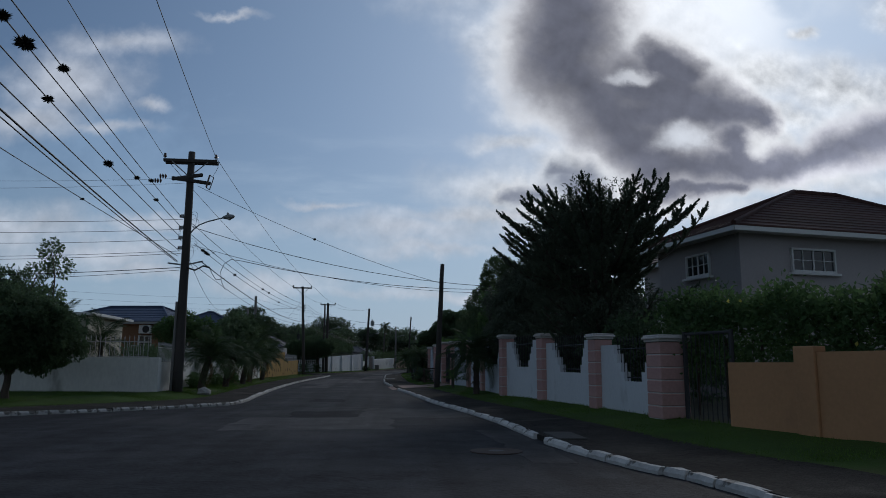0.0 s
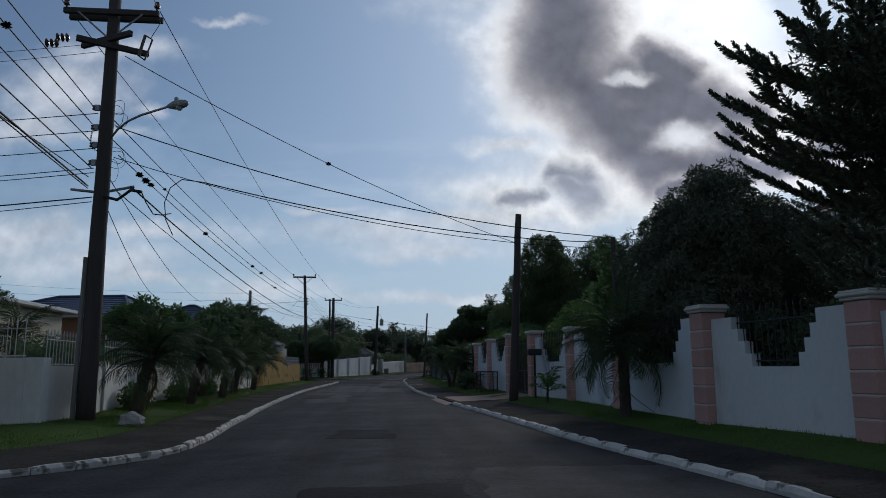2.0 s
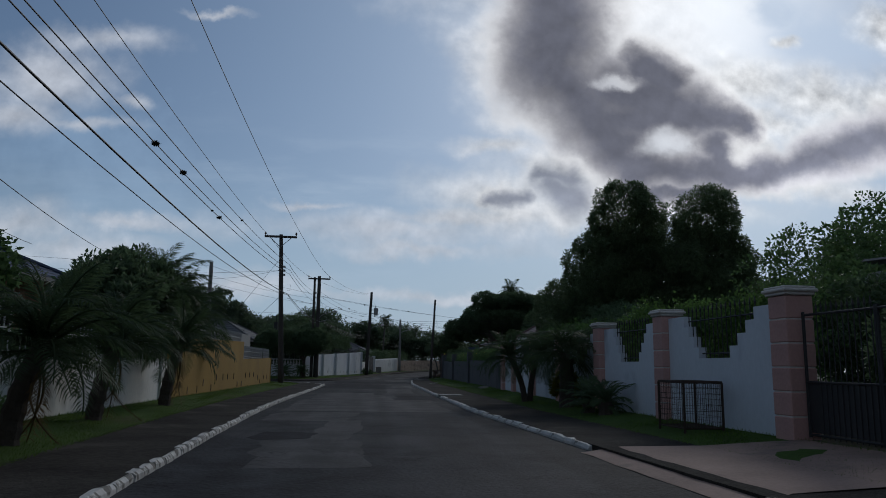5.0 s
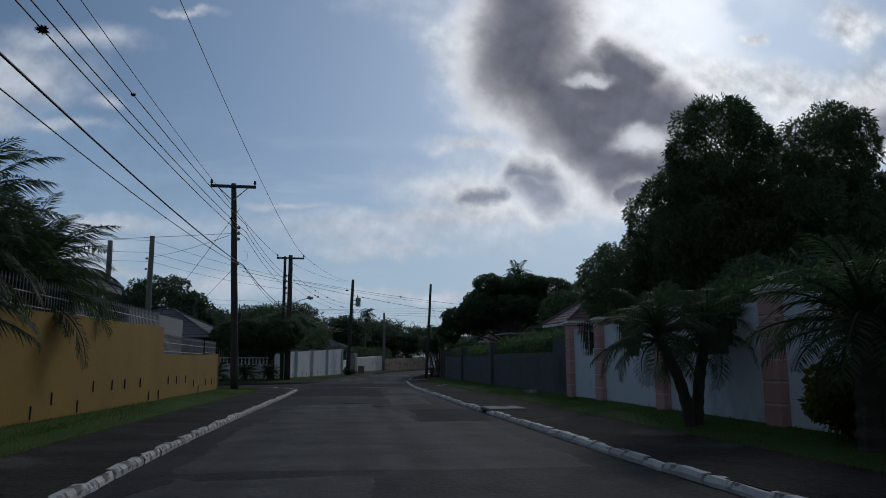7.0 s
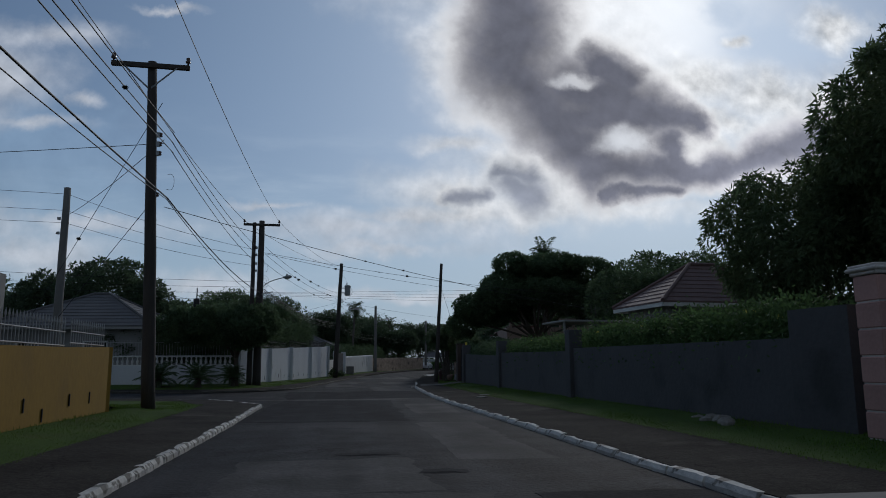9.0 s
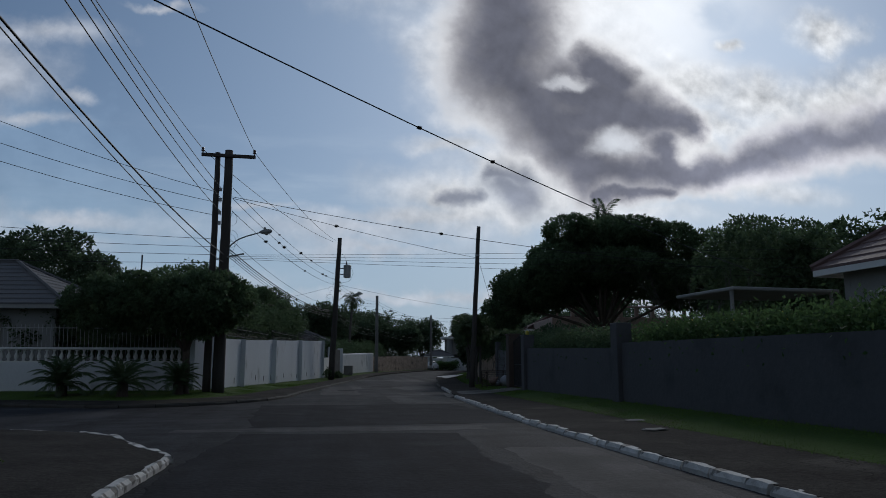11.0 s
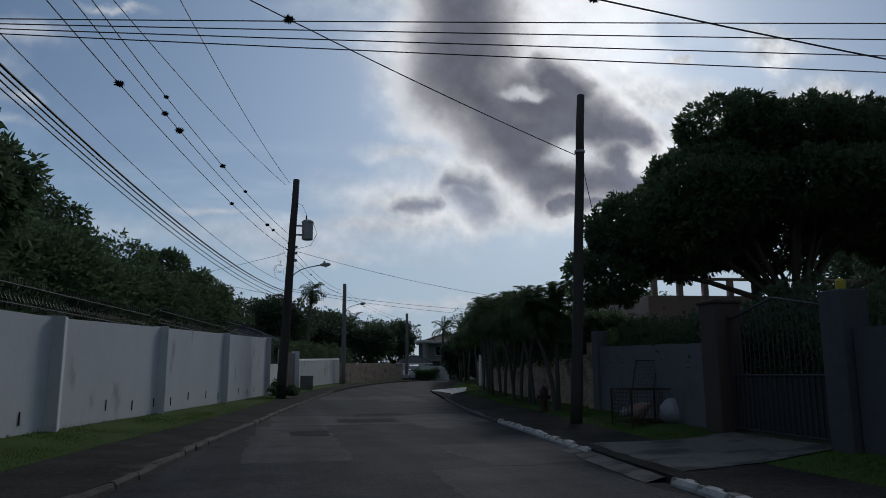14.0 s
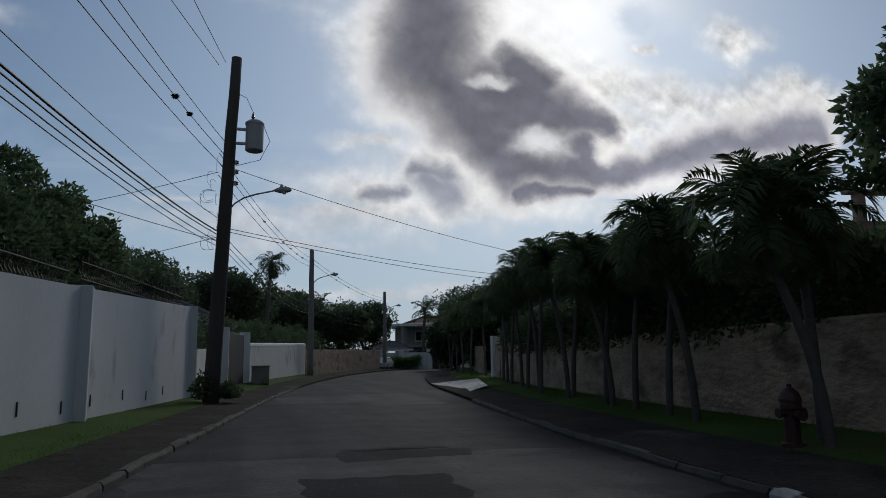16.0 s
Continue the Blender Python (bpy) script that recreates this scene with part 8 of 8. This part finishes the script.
# a dark solid block takes the place of the shaded hole
part("throat", Shape().box((0.08, 0, 0.035), (0.12, 0.95, 0.07)), M_IRON, inl, "dark block for the shade inside the drain opening")
mh = thing("manhole_cover", (5.35, 14.5, 0.0), "rusty round manhole cover sunk in the asphalt", "manhole cover")
part("ring", Shape().lathe((0, 0, -0.02), [(0.40, 0), (0.40, 0.035), (0.34, 0.038)], 24), M_RUST, mh)
part("lid", Shape().lathe((0, 0, -0.015), [(0.33, 0), (0.33, 0.03), (0.05, 0.034)], 24), M_IRON, mh)

# wire waste cages
def waste_cage(at, w, d, h, rz, lid_up, label):
    root = thing("waste_cage", at, label, "waste cage", rz=rz)
    fr = Shape()
    for x in (-w / 2, w / 2):
        for y in (-d / 2, d / 2):
            fr.tube([(x, y, 0), (x, y, h)], 0.024, 5)
    for z in (0.08, h):
        fr.tube([(-w / 2, -d / 2, z), (w / 2, -d / 2, z), (w / 2, d / 2, z), (-w / 2, d / 2, z), (-w / 2, -d / 2, z)], 0.016, 5)
    part("frame", fr, M_RUST, root)

    def net(name, o, ux, uy, n1, n2, parent):
        sh = Shape()
        for i in range(n1 + 1):
            a = [o[k] + ux[k] * i / n1 for k in range(3)]
            sh.tube([a, [a[k] + uy[k] for k in range(3)]], 0.0035, 3, False)
        for i in range(n2 + 1):
            a = [o[k] + uy[k] * i / n2 for k in range(3)]
            sh.tube([a, [a[k] + ux[k] for k in range(3)]], 0.0035, 3, False)
        return part(name, sh, M_RUST, parent)

    for o, ux in (((-w / 2, -d / 2, 0.08), (w, 0, 0)), ((-w / 2, d / 2, 0.08), (w, 0, 0)), ((-w / 2, -d / 2, 0.08), (0, d, 0)), ((w / 2, -d / 2, 0.08), (0, d, 0))):
        net("mesh_side", o, ux, (0, 0, h - 0.08), 14, 8, root)
    net("mesh_floor", (-w / 2, -d / 2, 0.08), (w, 0, 0), (0, d, 0), 12, 8, root)
    # an open lid leans back over the far end
    o, across, up = ((-0.02, d / 2 - 0.02, h), (w * 0.52, 0, 0), (0.22, 0.14, d * 0.8)) if lid_up else ((-w / 2, -d / 2, h + 0.02), (w, 0, 0), (0, d, 0.0))
    lid = net("lid", o, across, up, 12, 8, root)
    q = [o, [o[k] + across[k] for k in range(3)]]
    q += [[q[1][k] + up[k] for k in range(3)], [o[k] + up[k] for k in range(3)], o]
    part("lid_frame", Shape().tube(q, 0.014, 5), M_RUST, lid)
    return root


waste_cage((6.72, 106.4, VERGE - 0.07), 1.05, 0.75, 0.74, 6, True, "rusty wire waste cage with its lid standing open")
waste_cage((6.02, 46.95, VERGE - 0.07), 0.72, 0.95, 0.86, 4, False, "closed wire waste cage beside the pink piers")


def sack(at, s, mat, label, seed):
    rg_ = random.Random(seed)
    sh = Shape()
    prof = [(0.02, 0), (0.26, 0.03), (0.34, 0.16), (0.31, 0.34), (0.20, 0.48), (0.07, 0.56), (0.09, 0.62), (0.02, 0.64)]
    sh.lathe((0, 0, 0), [(r * s, z * s) for r, z in prof], 16)
    sh.v = [(x * (1 + 0.38 * noise.noise(Vector((x * 5, y * 5, z * 5 + seed)))), y * (1 + 0.38 * noise.noise(Vector((y * 5, x * 5, z * 5 + seed)))), z) for x, y, z in sh.v]
    o = solid("rubbish_bag", sh, mat, label, "bag", smooth=True)
    o.matrix_basis = pose(at[0], at[1], at[2] + 0.1 * s, 10, 52, rg_.uniform(0, 360)) @ Matrix.Diagonal((0.75, 0.85, 1.1, 1))
    return o


sack((6.98, 105.8, VERGE - 0.04), 1.0, M_BAG, "crumpled white plastic rubbish bag leaning on the cage", 1)
sack((6.5, 106.5, VERGE + 0.02), 0.7, M_RED_DRIVE, "small brown rubbish bag inside the wire cage", 2)
sack((7.3, 108.4, VERGE - 0.06), 0.45, M_BAG, "small white bag lying at the foot of the wall", 3)

# hydrant
hy = thing("fire_hydrant", (6.95, 113.0, VERGE - 0.12), "weathered dark red fire hydrant on the grass", "hydrant")
part("barrel", Shape().lathe((0, 0, -0.1), [(0.15, 0), (0.15, 0.14), (0.10, 0.16), (0.095, 0.55), (0.13, 0.57), (0.13, 0.62), (0.11, 0.66)], 14), M_RED, hy, smooth=False)
part("bonnet", Shape().lathe((0, 0, 0.55), [(0.14, 0), (0.14, 0.04), (0.11, 0.12), (0.05, 0.18), (0.03, 0.19), (0.03, 0.23)], 14), M_RED, hy)
for sx in (-1, 1):
    part("nozzle", Shape().tube([(0.08 * sx, 0, 0.42), (0.17 * sx, 0, 0.42), (0.17 * sx, 0, 0.42), (0.2 * sx, 0, 0.42)], [0.05, 0.05, 0.065, 0.06], 10), M_RED, hy)
part("nozzle", Shape().tube([(0, -0.08, 0.40), (0, -0.18, 0.40), (0, -0.21, 0.40)], [0.065, 0.07, 0.075], 10), M_RED, hy)

# mailbox on a post
mb = thing("mailbox", (6.78, 40.2, VERGE - 0.04), "black mailbox on a slim post by the gate", "mailbox")
part("post", Shape().box((0, 0, 0.7), (0.06, 0.06, 1.45), 0.006), M_IRON, mb)
bx_ = part("box", Shape().box((0, 0.02, 1.52), (0.46, 0.30, 0.22), 0.03), M_GATE, mb)
part("flap", Shape().box((0, -0.14, 1.53), (0.40, 0.012, 0.15), 0.004), M_GATE, bx_)
part("slot", Shape().box((0, -0.15, 1.57), (0.26, 0.006, 0.02)), M_IRON, bx_)


def rock(at, s, seed, mat, label, group=""):
    sh = Shape()
    vs, fs = [], []
    n, m = 10, 7
    for i in range(m + 1):
        for k in range(n):
            th, ph = math.pi * i / m, 2 * math.pi * k / n
            v = Vector((math.sin(th) * math.cos(ph), math.sin(th) * math.sin(ph), math.cos(th)))
            r = 1 + 0.35 * noise.noise(v * 1.6 + Vector((seed, 0, 0))) + 0.12 * noise.noise(v * 4 + Vector((0, seed, 0)))
            vs.append((v.x * r * s[0], v.y * r * s[1], v.z * r * s[2]))
    for i in range(m):
        for k in range(n):
            fs.append((i * n + k, i * n + (k + 1) % n, (i + 1) * n + (k + 1) % n, (i + 1) * n + k))
    sh.add(vs, fs)
    o = solid("rock", sh, mat, label, "rock", group)
    o.location = at
    return o


rock((-3.15, 31.0, VERGE - 0.02), (0.25, 0.2, 0.17), 1, M_ROCK, "whitewashed limestone boulder on the grass")
for k, (x, y, s) in enumerate(((6.0, 71.6, 0.16), (6.1, 71.9, 0.2), (5.9, 72.1, 0.13), (6.15, 72.4, 0.17), (5.85, 71.3, 0.12), (6.05, 72.7, 0.12))):
    rock((x, y, VERGE - 0.04), (s, s * 0.8, s * 0.55), 5 + k, M_CONC, "broken grey rubble lump by the wall", "rubble heap")
for k, (x, y) in enumerate(((4.3, 84.5), (4.8, 86.4))):
    rock((x, y, 0.14), (0.22, 0.14, 0.03), 20 + k, M_CONC, "flat broken slab lying on the footpath", "slab fragments")
trees_foot = [(-4.95, 35.6), (-5.15, 40.2), (-5.45, 45.0)]
for k, (x, y) in enumerate(trees_foot):
    tree((x + 0.25, y), [(0, 0, 0.3, 0.3, 0.45, 0.28), (0, 0.5, 0.22, 0.25, 0.35, 0.2)], 1500, "low weedy shrub at the foot of the wall", M_LEAF_MID, 0.09, 0.05, 0.0, seed=300 + k, category="shrub", name="shrub", group="weeds along the west wall")
tree((-0.2, 127.5), [(0, 0, 0.22, 0.3, 0.3, 0.22), (-0.75, -0.3, 0.35, 0.22, 0.22, 0.4)], 1500, "dark weedy shrub at the pole's foot", M_LEAF_DARK, 0.12, 0.06, 0.0, seed=310, category="shrub", name="shrub")
bin_ = thing("waste_bin", (0.9, 140.6, 0.33), "grey concrete waste bin on the footpath by the gate", "bin")
part("body", Shape().box((0, 0, 0.4), (0.8, 0.8, 0.8), 0.03), M_CONC, bin_)
part("rim", Shape().box((0, 0, 0.82), (0.88, 0.88, 0.06), 0.02), M_CONC, bin_)

# garden lanterns behind the railings
def lantern(at, h, label):
    root = thing("garden_lantern", (at[0], at[1], VERGE - 0.05), label, "lantern", "garden lanterns")
    part("post", Shape().tube([(0, 0, -0.1), (0, 0, h - 0.28)], 0.022, 7), M_TRIM, root)
    head = part("head", Shape().lathe((0, 0, h - 0.29), [(0.03, 0), (0.06, 0.03), (0.075, 0.16), (0.06, 0.18)], 8), M_LENS, root, "pale glass lantern head")
    part("cap", Shape().lathe((0, 0, h - 0.11), [(0.10, 0), (0.07, 0.05), (0.015, 0.09), (0.012, 0.16)], 8), M_IRON_W, head)


lantern((9.85, 19.4), 2.2, "small white post lantern behind the iron railing")
lantern((7.15, 67.2), 2.3, "small white post lantern behind the iron railing")

# parked car past the bend
car = thing("parked_car", (14.3, 182.0, rise(182) + 0.01), "white saloon car parked by the end wall", "car", rz=68)
prof = [(-2.15, 0.35), (-2.2, 0.75), (-1.5, 0.88), (-0.95, 1.35), (0.55, 1.38), (1.25, 0.95), (2.0, 0.85), (2.15, 0.55), (2.1, 0.32)]
body = Shape()
k_ = len(prof)
vs = []
for y, sh_ in ((-0.82, 0.94), (-0.72, 1.0), (0.72, 1.0), (0.82, 0.94)):
    vs += [(x * (0.985 if abs(y) > 0.8 else 1), y * (0.82 if z > 1.1 else 1), z * sh_ + (1 - sh_) * 0.5) for x, z in prof]
fs = [tuple(reversed(range(k_))), tuple(range(3 * k_, 4 * k_))]
for r_ in range(3):
    fs += [(r_ * k_ + i, r_ * k_ + (i + 1) % k_, (r_ + 1) * k_ + (i + 1) % k_, (r_ + 1) * k_ + i) for i in range(k_)]
body.add(vs, fs)
cb = part("body", body, M_CAR, car)
part("windscreen", Shape().add([(0.62, -0.58, 1.34), (0.62, 0.58, 1.34), (1.22, 0.66, 0.99), (1.22, -0.66, 0.99)], [(0, 1, 2, 3)]), M_GLASS, cb)
for sy in (-1, 1):
    part("side_window", Shape().box((-0.2, sy * 0.70, 1.13), (1.7, 0.03, 0.30), 0.01), M_GLASS, cb)
    part("headlight", Shape().box((2.08, sy * 0.58, 0.66), (0.12, 0.32, 0.14), 0.03), M_LENS, cb)
for x in (-1.35, 1.35):
    for sy in (-1, 1):
        wh = part("wheel", Shape().tube([(x, sy * 0.62, 0.32), (x, sy * 0.84, 0.32)], 0.32, 18), M_TYRE, car)
        part("rim", Shape().tube([(x, sy * 0.83, 0.32), (x, sy * 0.855, 0.32)], 0.2, 12), M_STEEL, wh)

# repairs in the asphalt
REPAIR_L = [(0.3, 18.3, 3.6, 21.5), (2.9, 21.6, 5.9, 25.4), (-1.4, 43.8, 0.2, 47.0), (-0.7, 47.1, -0.1, 51.6), (-2.1, 51.7, -0.1, 54.9), (-2.2, 55.0, 2.5, 62.4), (-2.0, 62.5, 1.0, 67.0), (-1.9, 67.1, 0.35, 69.7),
            (1.0, 69.5, 2.3, 75.8), (1.4, 78.6, 2.7, 83.4), (-3.7, 86.6, 2.0, 87.5), (1.3, 96.2, 3.4, 102.2), (-1.2, 103.2, 0.5, 111.0)]
REPAIR_M = [(0.4, 111.1, 1.2, 114.6), (2.8, 109.4, 4.1, 112.8), (2.1, 102.4, 4.2, 105.2), (-0.9, 111.2, 5.0, 115.2), (1.2, 128.0, 5.2, 132.0), (4.0, 126.3, 6.3, 133.0), (5.6, 13.2, 6.3, 18.0), (2.4, 9.0, 4.2, 9.8)]
REPAIR_D = [(-2.7, 76.3, 1.1, 86.2), (-2.6, 88.0, 3.0, 95.6), (1.2, 21.8, 2.8, 24.0), (-0.4, 107.9, 0.3, 109.3), (1.5, 114.7, 3.4, 115.6), (0.9, 111.9, 2.4, 113.4), (0.9, 29.4, 2.0, 31.2), (-1.6, 47.3, -0.75, 48.6), (1.2, 62.6, 3.0, 66.8)]
for n_, (r_, mat) in enumerate([(r, M_PATCH_L) for r in REPAIR_L + REPAIR_M] + [(r, M_PATCH_D) for r in REPAIR_D]):
    patch(*r_, mat, "ragged repair sheet in the asphalt", 400 + n_, random.Random(n_).uniform(-3, 3), 0.0012 + 0.00016 * n_)
# torn edges: low humps of broken asphalt
for n_, (x, y, l) in enumerate(((-0.2, 70.0, 0.9), (0.6, 68.2, 0.6), (2.4, 115.7, 1.6), (1.7, 21.6, 0.6))):
    sh = Shape()
    r_ = random.Random(n_)
    pts = [(x - l / 2 + l * k / 10, y + r_.uniform(-0.05, 0.05), math.sin(math.pi * k / 10)) for k in range(11)]
    sh.add([(a, b, -0.004) for a, b, c in pts] + [(a, b + 0.07, 0.003 + 0.012 * c) for a, b, c in pts] + [(a, b + 0.5, -0.004) for a, b, c in pts],
           [(k, k + 1, 12 + k, 11 + k) for k in range(10)] + [(11 + k, 12 + k, 23 + k, 22 + k) for k in range(10)])
    part("broken_ridge", sh, M_PATCH_D, road, "raised broken edge of asphalt")


# grass
def grass(name, s, w, n, label, seed, y_lo, y_hi):
    rg = np.random.default_rng(seed)
    sa, wa = np.array(s), np.array(w)
    pick = [i for i in range(len(sa) - 1) if y_lo <= sa[i, 1] <= y_hi]
    ln = np.array([(np.hypot(*(sa[i + 1] - sa[i])) + np.hypot(*(wa[i + 1] - wa[i]))) * np.hypot(*(wa[i] - sa[i])) for i in pick])
    i = rg.choice(pick, n, p=ln / ln.sum())
    a, b = rg.uniform(0, 1, n)[:, None], rg.uniform(-0.06, 1.0, n)[:, None]
    p = (sa[i] * (1 - a) + sa[i + 1] * a) * (1 - b) + (wa[i] * (1 - a) + wa[i + 1] * a) * b
    z = 0.14 + (VERGE - 0.14) * np.clip(b[:, 0], 0, 1) + np.array([rise(y) for y in p[:, 1]]) - 0.015
    h = rg.uniform(0.022, 0.065, n) * (0.7 + 0.6 * (b[:, 0] > 0.9))
    d = rg.normal(size=(n, 2))
    d /= np.linalg.norm(d, axis=1)[:, None]
    wd = 0.008
    base = np.c_[p, z]
    side = np.c_[-d[:, 1], d[:, 0], np.zeros(n)] * wd
    tip = base + np.c_[d * (h * rg.uniform(0.1, 0.7, n))[:, None], h]
    o = new(name, quads_mesh(name, np.stack([base - side, base + side, tip], 1).reshape(-1, 3), M_GRASS, 3))
    tagged(o, label, "grass", kind="stuff")


grass("grass_east", SR, WR, 150000, "short mown green grass on the verge", 1, 12, 145)
grass("grass_west", S1, W1, 120000, "short mown green grass on the verge", 2, 20, 84)
grass("grass_far", S2, W2, 90000, "short mown green grass on the verge", 3, 94, 140)
